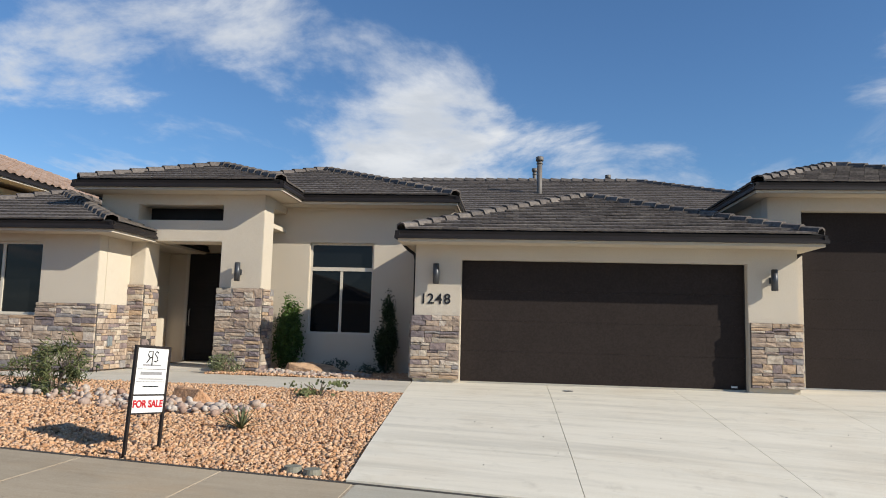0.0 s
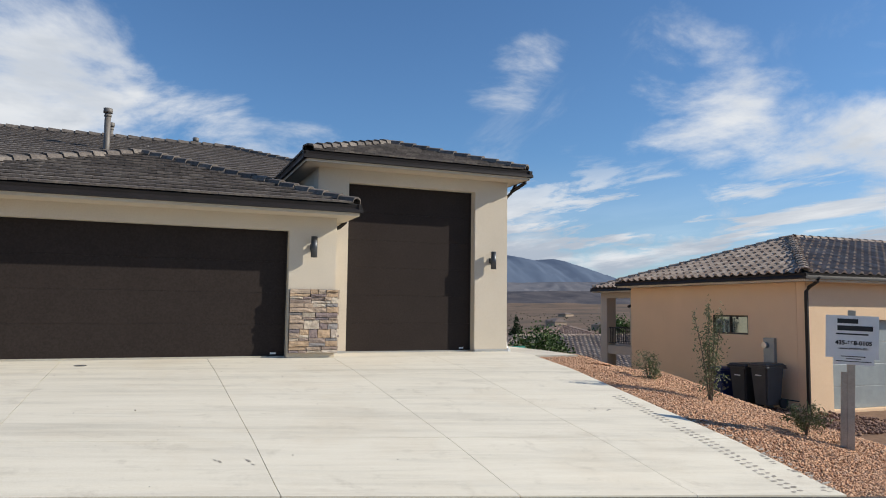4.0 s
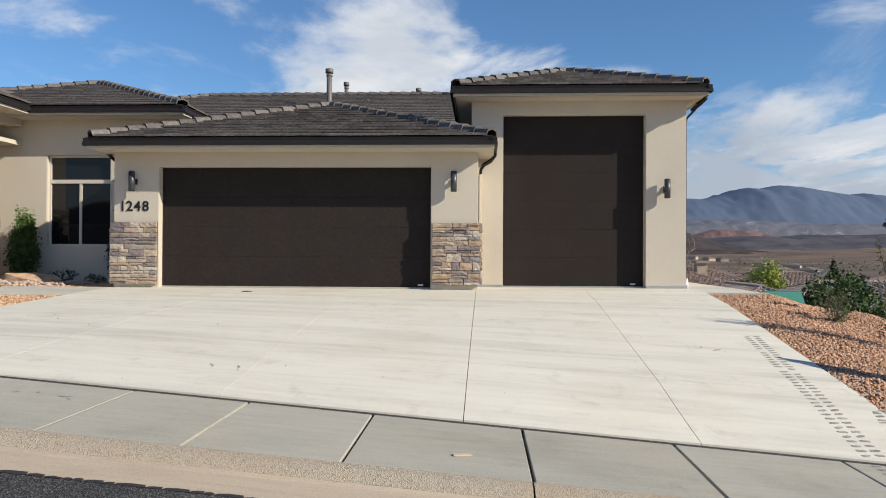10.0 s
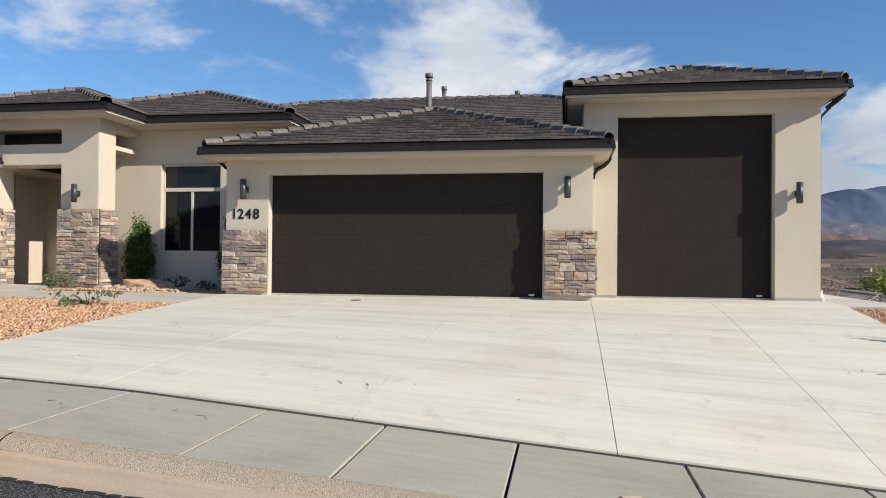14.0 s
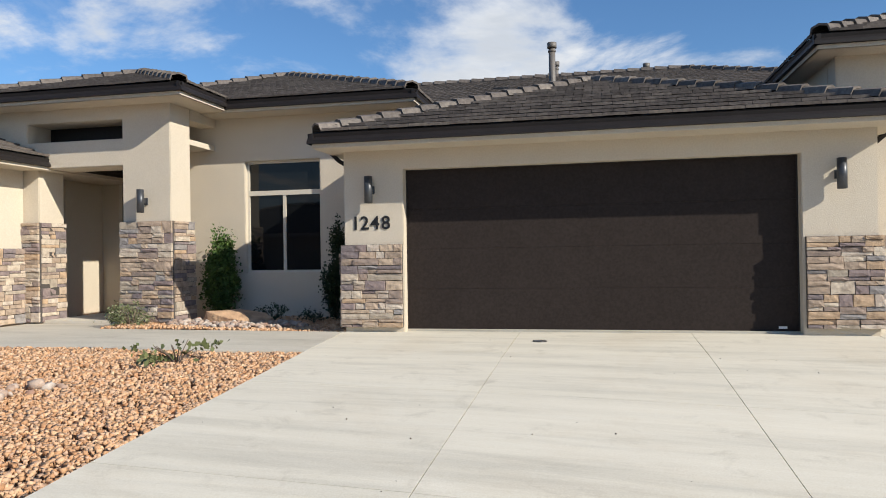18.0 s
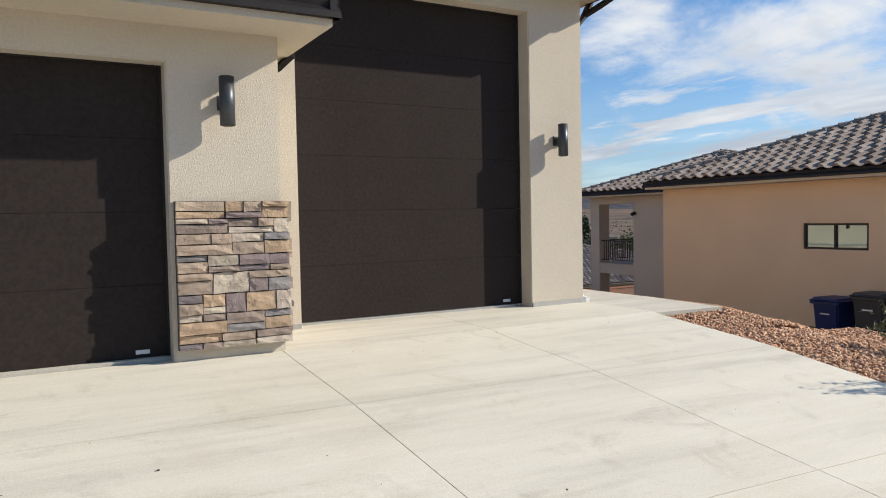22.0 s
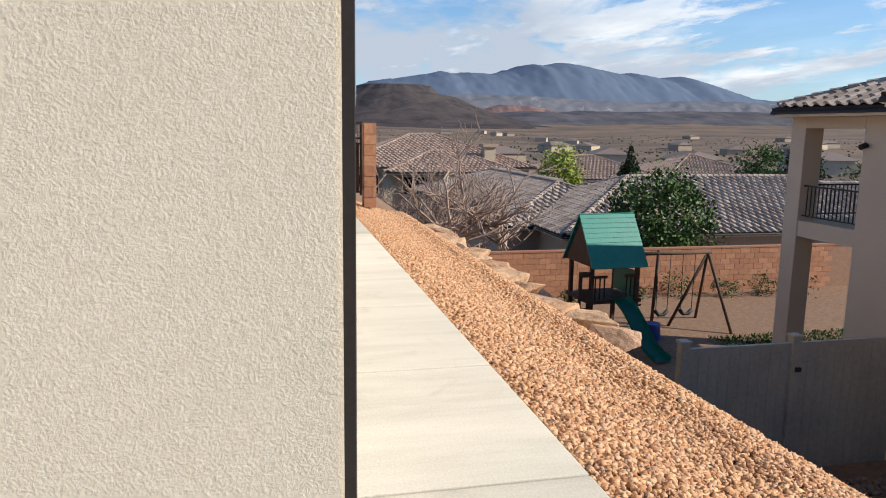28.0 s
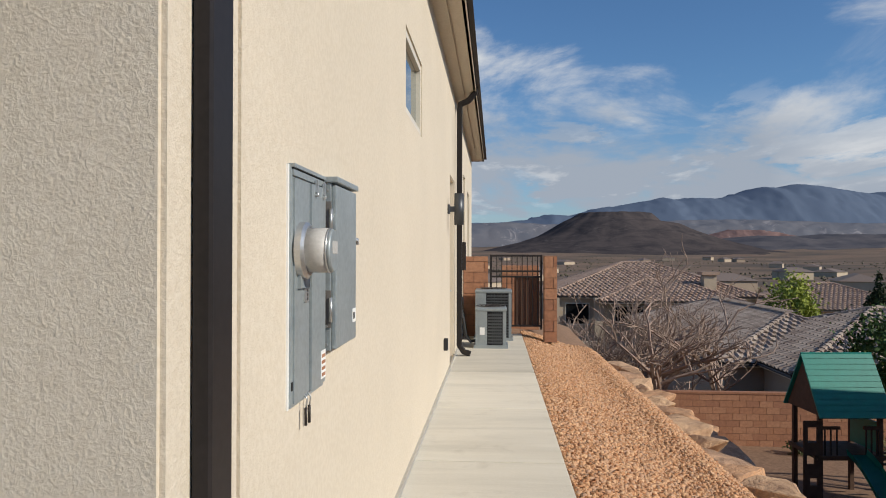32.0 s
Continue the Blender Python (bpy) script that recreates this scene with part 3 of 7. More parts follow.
def kerb_line(name, label, mirror=False):
    k_ = thing(name, label, "kerb", kind="structure")
    bands = (("lip", LIP, [(-9.38, 0.0), (-9.42, 0.008), (-9.48, 0.0), (-9.55, -0.025), (-9.61, -0.058)]),
             ("gutter", CURB, [(-9.61, -0.058), (-9.66, -0.075), (-9.80, -0.088), (-9.98, -0.095), (-10.02, -0.13), (-10.02, -0.3)]))
    cuts_ = [-40.0, -24.0, -14.5, -8.0, -2.8, 2.14, 6.87, 12.7, 18.9, 26.0, 45.0]
    for a, b_ in zip(cuts_, cuts_[1:]):
        n_ = max(2, int((b_ - a) / 0.25))
        for nm_, mt_, prof_ in bands:
            vs_, fs_ = [], []
            for i in range(n_ + 1):
                x = a + 0.006 + (b_ - a - 0.012) * i / n_
                for j, (y, dz) in enumerate(prof_):
                    w_ = 0.010 * noise.noise(Vector((x * 2.1, j * 0.7, 0))) + (0.014 * noise.noise(Vector((x * 6.0, 3.0, 0))) if nm_ == "gutter" and j > 2 else 0.0)
                    yy_ = y + w_ if 0 < j or nm_ == "gutter" else y
                    vs_.append((x, -27.3 - yy_ if mirror else yy_, zl(x) - 0.02 + dz))
            m_ = len(prof_)
            for i in range(n_):
                for j in range(m_ - 1):
                    f = (i * m_ + j, i * m_ + j + 1, (i + 1) * m_ + j + 1, (i + 1) * m_ + j)
                    fs_.append(f[::-1] if mirror else f)
            me = bpy.data.meshes.new(nm_)
            me.from_pydata(vs_, [], fs_)
            link(nm_, me, mt_, k_)


kerb_line("kerb", "worn low concrete kerb with pebbly lip and orange-stained gutter")
kerb_line("kerb_far", "concrete kerb across the street", True)
# crumbled tar along the gutter
rk = random.Random(12)
ev, ef = [], []
x = -14.0
while x < 16.0:
    w_ = rk.uniform(0.05, 0.22)
    i = len(ev)
    o_ = 0.02 + 0.03 * noise.noise(Vector((x * 1.3, 5, 0))) + rk.uniform(0, 0.02)
    for px, py in ((0, 0.0), (w_, 0.0), (w_ * 0.9, o_ + rk.uniform(0, 0.02)), (w_ * 0.4, o_ + 0.015), (w_ * 0.1, o_)):
        ev.append((x + px, -9.995 + py, street_z(x + px, -10.0) + 0.010))
    ef.append(tuple(range(i, i + 5)))
    x += w_ * 0.95
tar = bpy.data.meshes.new("tar_edge")
tar.from_pydata(ev, [], ef)
tagged(link("tar_edge", tar, plain("dark_tar", (0.030, 0.026, 0.023), 0.9)), "dark crumbled tar edge along the gutter", "road edge", kind="stuff")

# sidewalk slabs
side = thing("sidewalk", "grey broom-finished concrete sidewalk with dark joints", "sidewalk", kind="structure")
sj = [-1.58, -0.36, 0.86, 2.07, 3.375, 4.43, 5.555, 6.88, 8.20, 9.635, 11.05]
sj = [sj[0] - 1.35 * k for k in range(12, 0, -1)] + sj + [sj[-1] + 1.4 * k for k in range(1, 14)]
for a, b_ in zip(sj, sj[1:]):
    bm = bmesh.new()
    g = 0.011
    add_prism(bm, [(a + g, -9.375), (b_ - g, -9.375), (b_ - g, -7.905), (a + g, -7.905)], lambda x, y: zl(x) - 0.1, lambda x, y: zl(x) - 0.02)
    bmesh.ops.recalc_face_normals(bm, faces=bm.faces)
    bmesh.ops.bevel(bm, geom=[e for e in bm.edges if e.calc_length() > 0.5], offset=0.006, segments=1, affect="EDGES")
    part("slab", bm, SIDEWALK if a > -1.5 else SIDEWALK_STAINED, side)
    # western joints get a pale strip that paints the light on their edges
    if b_ < 3.5:
        prism("lit_joint", [(b_ - g, -9.37), (b_ + g, -9.37), (b_ + g, -7.88), (b_ - g, -7.88)], lambda x, y: zl(x) - 0.05, lambda x, y: zl(x) - 0.024, LIP, side, "pale strip painted as light caught in the joint")
    prism("expansion_strip", [(a, -7.912), (b_, -7.912), (b_, -7.853), (a, -7.853)], lambda x, y: zl(x) - 0.06, lambda x, y: zl(x) - 0.017, JOINT, side)
    prism("joint_bed", [(a, -9.38), (b_, -9.38), (b_, -7.85), (a, -7.85)], lambda x, y: zl(x) - 0.3, lambda x, y: zl(x) - 0.065, JOINT, side)

# driveway slabs
drive = thing("driveway", "pale broom-finished concrete driveway with sawn joints", "driveway", kind="structure")
cols_top = [-0.97, 1.69, 4.08, 6.42, 8.58, 10.88]
cols_bot = [-0.45, 1.70, 4.12, 6.36, 8.46, 10.64]


def col_x(i, y):
    k = -y / 7.85
    return cols_top[i] + (cols_bot[i] - cols_top[i]) * k


cross = [[-1.66, -3.65, -6.2], [-1.66, -3.65, -6.2], [-1.66, -3.65, -6.0], [-0.02, -1.66, -3.65, -6.0], [-0.02, -1.66, -3.65, -6.0]]
prism("joint_bed", [(-0.43, -7.86), (10.6, -7.86), (10.9, -0.6), (10.84, 1.45), (6.5, 1.45), (6.4, 0.2), (-0.95, 0.2)], lambda x, y: drive_z(x, y) - 0.25, lambda x, y: drive_z(x, y) - 0.05, JOINT, drive)
for i in range(5):
    top = 0.12 if i < 3 else 1.36
    ys = [top] + cross[i] + [-7.85]
    for a, b_ in zip(ys, ys[1:]):
        g = 0.0036
        bm = bmesh.new()
        rows = [b_ + g + (a - b_ - 2 * g) * k / 8 for k in range(9)]
        if i == 4 and a > 1.0:
            rows = sorted(rows + [1.139, 1.141])
        n = len(rows) - 1
        lo, hi = [], []
        for y in rows:
            xa, xb = col_x(i, min(y, 0.9)) + g, col_x(i + 1, min(y, 0.2)) - g
            if i < 4:
                xb = col_x(i + 1, min(y, 0.9)) - g
            elif y > 1.14:
                xb = 10.84
            for x in (xa, (xa + xb) / 2, xb):
                hi.append(bm.verts.new((x, y, drive_z(x, y))))
                lo.append(bm.verts.new((x, y, drive_z(x, y) - 0.1)))
        for r in range(n):
            for c in range(2):
                q = r * 3 + c
                bm.faces.new((hi[q], hi[q + 1], hi[q + 4], hi[q + 3]))
        rim = [0, 1, 2] + [r * 3 + 2 for r in range(1, n + 1)] + [n * 3 + 1] + [r * 3 for r in range(n, 0, -1)]
        for p, q in zip(rim, rim[1:] + rim[:1]):
            bm.faces.new((lo[p], lo[q], hi[q], hi[p]))
        bmesh.ops.recalc_face_normals(bm, faces=bm.faces)
        part("slab", bm, DRIVE, drive)

# round drain cover in the driveway
drain = thing("drain_cover", "round dark metal drain cover in the driveway", "drain cover", at=(2.04, -0.73, drive_z(2.04, -0.73)))
bm = bmesh.new()
bmesh.ops.create_cone(bm, cap_ends=True, segments=20, radius1=0.10, radius2=0.095, depth=0.012)
part("rim", bm, DARK_METAL, drain)
for k in range(5):
    box("slot", -0.07, 0.07, -0.065 + k * 0.03, -0.05 + k * 0.03, 0.006, 0.010, STEEL, drain)

# side path to the back gate
path = thing("side_path", "narrow pale concrete path along the house wall", "path", kind="structure")
pys = [1.16, 2.2, 3.65, 5.2, 7.05, 9.28, 11.5, 13.9]
box("joint_bed", 10.85, 11.95, 1.17, 13.88, -0.2, -0.02, JOINT, path)
for a, b_ in zip(pys, pys[1:]):
    box("slab", 10.85, 11.96, a + 0.009, b_ - 0.009, -0.12, 0.0, WALKWAY, path, bevel=0.006)
bm = bmesh.new()
add_prism(bm, [(10.885, -0.10), (11.96, -0.14), (11.96, 1.15), (10.885, 1.15), (10.885, 0.2)], -0.12, lambda x, y: drive_z(x, y))
bmesh.ops.recalc_face_normals(bm, faces=bm.faces)
part("slab", bm, WALKWAY, path)

# walkway to the front door
walkw = thing("entry_walk", "tan concrete walk leading to the front door", "path", kind="structure")
bm = bmesh.new()
add_prism(bm, [(-0.85, -1.85), (-0.98, -0.05), (-4.4, 0.05), (-5.4, 0.83), (-7.4, 0.83), (-7.42, -0.42), (-8.8, -0.9), (-8.8, -2.75), (-5.5, -2.42)], -0.2, lambda x, y: 0.002 + drive_z(x, y))
bmesh.ops.recalc_face_normals(bm, faces=bm.faces)
part("slab", bm, WALKWAY, walkw)

# tyre prints across the east side of the driveway
MUD = plain("dusty_tyre_print", (0.33, 0.30, 0.255), 0.95, 0.0, 0.4, 11.0)
tp, tf = [], []
rt = random.Random(6)


def print_mark(x, y, lx, ly, turn):
    c, s = math.cos(turn), math.sin(turn)
    i = len(tp)
    for u, v in ((-1, -0.6), (-0.4, -1), (0.6, -0.9), (1, 0.3), (0.3, 1), (-0.8, 0.8)):
        px, py = u * lx / 2 * rt.uniform(0.8, 1.1), v * ly / 2 * rt.uniform(0.8, 1.1)
        qx, qy = x + px * c - py * s, y + px * s + py * c
        z = (drive_z(qx, qy) if qy > -7.86 else zl(qx) - 0.02) + 0.004
        tp.append((qx, qy, z))
    tf.append(tuple(range(i, i + 6)))


y = -3.75
while y > -9.2:
    k = (-3.75 - y) / 4.05
    x = 10.40 - 0.42 * k
    if not -7.92 < y < -7.78:
        for dx in (-0.07, 0.07):
            if rt.random() < 0.93:
                print_mark(x + dx, y + dx * 0.25, 0.11, 0.045, 0.25 + rt.uniform(-0.2, 0.2))
    y -= 0.105
y = -5.0
while y > -7.8:
    k = (-5.0 - y) / 2.8
    x = 10.93 - 0.36 * k
    for j in range(2):
        if rt.random() < 0.45 + 0.5 * k:
            print_mark(x + rt.uniform(-0.16, 0.16), y + rt.uniform(-0.04, 0.04), rt.uniform(0.06, 0.14), rt.uniform(0.02, 0.05), 0.2 + rt.uniform(-0.3, 0.3))
    y -= 0.07
for (cx_, cy_) in ((3.75, -6.9), (2.8, -8.4), (2.0, -8.6), (9.55, -4.6)):
    for j in range(4):
        print_mark(cx_ + rt.uniform(-0.3, 0.3), cy_ + rt.uniform(-0.12, 0.12), rt.uniform(0.04, 0.12), rt.uniform(0.015, 0.035), rt.uniform(0, 3))
tme = bpy.data.meshes.new("tyre_prints")
tme.from_pydata(tp, [], tf)
tagged(link("tyre_prints", tme, MUD), "dusty grey tyre tread prints on the pale concrete", "tyre prints", kind="stuff")
leaf_pts = [(6.30, -8.93), (6.44, -8.875), (6.455, -8.905), (6.32, -8.965)]
prism("dry_leaf", leaf_pts, lambda x, y: zl(x) - 0.018, lambda x, y: zl(x) - 0.008, plain("dry_tan_leaf", (0.55, 0.44, 0.30), 0.8))
tagged(bpy.data.objects["dry_leaf"], "dry tan leaf lying on the sidewalk", "leaf")
# grit blown over the concrete
rg = random.Random(31)
grit = []
while len(grit) < 70:
    x, y = rg.uniform(-0.8, 10.4), rg.uniform(-7.7, -0.1)
    grit.append((x, y, drive_z(x, y) + 0.004))
scatter("concrete_grit", grit, [rg.choice((0.005, 0.007, 0.011)) for _ in grit], plain("dark_grit", (0.12, 0.09, 0.065), 0.95), 14, 0.6, "loose dark grit scattered on the driveway", "grit", True)

# ---- the house ----
house = thing("house", "cream stucco single-storey house with dark tiled roofs and stone piers", "house")


def wall_xz(name, x0, x1, y0, y1, z0, z1, holes, parent=house, material=STUCCO, label=""):
    """A wall along x with rectangular openings (x0, x1, z0, z1)."""
    bm = bmesh.new()
    xs_ = sorted({x0, x1, *[v for h in holes for v in h[:2] if x0 < v < x1]})
    zs_ = sorted({z0, z1, *[v for h in holes for v in h[2:] if z0 < v < z1]})
    for a, b_ in zip(xs_, xs_[1:]):
        for c, d in zip(zs_, zs_[1:]):
            mx, mz = (a + b_) / 2, (c + d) / 2
            if not any(h[0] < mx < h[1] and h[2] < mz < h[3] for h in holes):
                add_box(bm, a, b_, y0, y1, c, d)
    bmesh.ops.remove_doubles(bm, verts=bm.verts, dist=1e-5)
    inner = [f for f in bm.faces if sum(1 for g in bm.faces if g is not f and (g.calc_center_median() - f.calc_center_median()).length < 1e-4)]
    bmesh.ops.delete(bm, geom=inner, context="FACES")
    edges = [e for e in bm.edges if len(e.link_faces) == 2 and e.calc_face_angle(0) > 1.2]
    bmesh.ops.bevel(bm, geom=edges, offset=0.012, segments=2, affect="EDGES")
    return part(name, bm, material, parent, label)


def wall_yz(name, y0, y1, x0, x1, z0, z1, holes, parent=house, material=STUCCO, label=""):
    ob = wall_xz(name, y0, y1, -x1, -x0, z0, z1, holes, parent, material, label)
    for v in ob.data.vertices:
        x, y, z = v.co
        v.co = (-y, x, z)
    bm = bmesh.new()
    bm.from_mesh(ob.data)
    bmesh.ops.recalc_face_normals(bm, faces=bm.faces)
    bm.to_mesh(ob.data)
    bm.free()
    return ob


GX0, GX1 = -0.97, 6.45
# garage block
wall_xz("garage_front_wall", GX0, GX1, 0.0, 0.30, -0.3, 2.86, [(-0.03, 5.51, -0.3, 2.45)])
wall_yz("garage_side_wall", 0.30, 3.2, GX0, GX0 + 0.3, -0.3, 2.86, [])
wall_yz("garage_east_wall", 0.30, 1.5, GX1 - 0.3, GX1, -0.3, 2.86, [])
# tall garage block
wall_xz("tall_garage_front_wall", 6.30, 10.84, 1.15, 1.54, -0.3, 4.08, [(6.98, 9.99, -0.3, 3.70)])
wall_yz("tall_garage_west_wall", 1.54, 6.0, 6.30, 6.6, 2.6, 4.08, [])
wall_yz("east_wall", 1.54, 18.5, 10.54, 10.84, -0.3, 4.08, [(4.74, 5.815, 2.51, 3.085), (9.55, 10.6, -0.3, 2.60), (13.6, 14.4, 1.7, 3.05), (15.6, 16.8, 1.4, 2.9)])
wall_xz("north_wall", -8.3, 10.84, 18.2, 18.5, -0.3, 4.08, [])
# window block
wall_xz("window_wall", -8.3, -0.4, 2.40, 2.70, -0.3, 3.99, [(-3.87, -2.32, 0.855, 3.02), (-7.9, -5.5, -0.3, 3.1)])
wall_yz("window_block_east_wall", 2.70, 8.0, -0.70, -0.40, 2.4, 3.95, [])
wall_yz("west_wall", 2.70, 18.2, -8.3, -8.0, -0.3, 3.95, [])
# porch portal
wall_xz("portal_front_wall", -8.3, -4.48, 0.85, 1.48, 0.0, 3.99, [(-7.17, -5.43, 0.0, 2.83), (-7.41, -5.43, 3.31, 3.66)])
# bronze-dark sheet stands in for the unlit space behind the slot
box("slot_dark", -7.41, -5.43, 1.44, 1.47, 3.28, 3.68, FASCIA, house)
wall_yz("portal_east_beam", 1.48, 2.40, -4.84, -4.48, 3.70, 3.99, [])
wall_yz("portal_west_wall", 1.48, 3.6, -8.25, -7.95, 0.0, 3.88, [])
wall_yz("entry_east_wall", 2.70, 3.6, -5.75, -5.45, 0.0, 3.88, [])
wall_xz("entry_back_wall", -8.25, -4.7, 3.6, 3.8, 0.0, 3.88, [(-7.46, -6.22, 0.0, 2.85)])
box("porch_ceiling", -7.95, -4.5, 1.48, 3.6, 3.25, 3.35, STUCCO, house)
# west wing
wall_xz("wing_front_wall", -12.6, -7.50, -0.40, -0.10, -0.3, 2.83, [(-10.55, -8.76, 1.13, 2.64)])
wall_yz("wing_east_wall", -0.10, 0.85, -7.80, -7.50, -0.3, 2.83, [])

box("threshold", -7.17, -5.43, 0.9, 3.6, -0.1, 0.06, WALKWAY, house, "concrete porch floor")


# ---- roofs ----
PITCH = 0.355
flat_tile = []
for k in range(3):
    bm = bmesh.new()
    n = 6
    cols = []
    for i in range(n + 1):
        u = i / n
        hump = 0.004 * abs(math.sin(u * math.pi * 2)) + 0.001 * random.uniform(-1, 1)
        cols.append([bm.verts.new((u - 0.5, 0.0, hump + 0.064)), bm.verts.new((u - 0.5, 1.0, hump + 0.006)), bm.verts.new((u - 0.5, 0.0, 0.026 + 0.002 * random.uniform(-1, 1)))])
    for a, b_ in zip(cols, cols[1:]):
        bm.faces.new((a[0], b_[0], b_[1], a[1]))
        bm.faces.new((a[2], b_[2], b_[0], a[0]))
    me = bpy.data.meshes.new("roof_tile")
    bm.to_mesh(me)
    bm.free()
    me.materials.append(TILE)
    flat_tile.append(me)


def slope_tiles(poly, origin, across, up, single, parent, name="roof_tile", tw=0.30, expo=0.335, material=None, profile=None):
    """Lays tiles on one roof plane. poly: its outline in (across, up) metres; single: tiles are objects of their own."""
    across, up = Vector(across).normalized(), Vector(up).normalized()
    nrm = across.cross(up).normalized()

    def span(v):
        xs_ = []
        for (ax, ay), (bx, by) in zip(poly, poly[1:] + poly[:1]):
            if (ay - v) * (by - v) < 0:
                xs_.append(ax + (bx - ax) * (v - ay) / (by - ay))
        return (min(xs_), max(xs_)) if len(xs_) >= 2 else None

    vmax = max(p[1] for p in poly)
    verts, faces = [], []
    prof = profile or [(-0.5, 0.062), (-0.25, 0.068), (0.0, 0.062), (0.25, 0.068), (0.5, 0.062)]
    row, v = 0, 0.0
    while v < vmax - 0.05:
        s = span(min(v + expo * 0.5, vmax - 0.01))
        if s is None:
            break
        a, b_ = s
        off = (row % 2) * 0.5
        k0 = math.floor(a / tw - off)
        k = k0
        while (k + off) * tw < b_:
            u0, u1 = max(a, (k + off) * tw), min(b_, (k + 1 + off) * tw)
            k += 1
            if u1 - u0 < 0.05:
                continue
            lift = random.uniform(-0.003, 0.003)
            p = Vector(origin) + across * (u0 + u1) / 2 + up * v + nrm * lift
            if single:
                ob = link(name, random.choice(flat_tile), None, parent)
                ob.matrix_basis = Matrix((( *(across * (u1 - u0 - 0.006)), 0), (*(up * (expo + 0.05)), 0), (*nrm, 0), (*p, 1))).transposed()
            else:
                i0 = len(verts)
                wdt = u1 - u0 - 0.006
                for c, h in prof:
                    for q, hh in ((0.0, h), (expo + 0.05, max(0.0, h - 0.040)), (0.0, h * 0.45)):
                        verts.append(p + across * c * wdt + up * q + nrm * hh)
                for j in range(len(prof) - 1):
                    o = i0 + j * 3
                    faces.append((o, o + 3, o + 4, o + 1))
                    faces.append((o + 2, o + 5, o + 3, o))
        v += expo
        row += 1
    if not single:
        me = bpy.data.meshes.new(name)
        me.from_pydata([x[:] for x in verts], [], faces)
        ob = link(name, me, material or TILE_FAR, parent)
        ob["kind"] = "stuff"
        return ob


cap_mesh = bpy.data.meshes.new("ridge_cap")
cv = []
for sx, sz in ((-0.145, -0.045), (-0.115, 0.046), (0.0, 0.080), (0.115, 0.046), (0.145, -0.045)):
    cv += [(sx * 1.06, 0.0, sz + 0.036), (sx * 0.86, 1.12, sz - 0.004), (sx * 0.95, 0.0, sz + 0.006)]
cf = []
for j in range(4):
    o = j * 3
    cf += [(o, o + 3, o + 4, o + 1), (o + 2, o + 5, o + 3, o)]
cap_mesh.from_pydata(cv, [], cf)
cap_mesh.materials.append(CAP)


def ridge_caps(parent, a, b_, size=0.36, material=None, single=False):
    """Overlapping cap tiles from the low end a to the high end b_."""
    a, b_ = Vector(a), Vector(b_)
    a = a + (b_ - a).normalized() * 0.10
    d = b_ - a
    n = max(1, int(d.length / size))
    d = d / n
    side = d.cross(Vector((0, 0, 1))).normalized()
    upv = side.cross(d).normalized()
    verts, faces = [], []
    for i in range(n):
        p0 = a + d * i
        m = Matrix(((*side, 0), (*d, 0), (*upv, 0), (*p0, 1))).transposed()
        if single:
            link("ridge_cap", cap_mesh, None, parent).matrix_basis = m
        else:
            o = len(verts)
            verts += [(m @ Vector(v))[:] for v in cv]
            faces += [tuple(o + q for q in f) for f in cf]
    if not single:
        me = bpy.data.meshes.new("ridge_tile_run")
        me.from_pydata(verts, [], faces)
        link("ridge_tile_run", me, material or TILE_FAR, parent)["kind"] = "stuff"


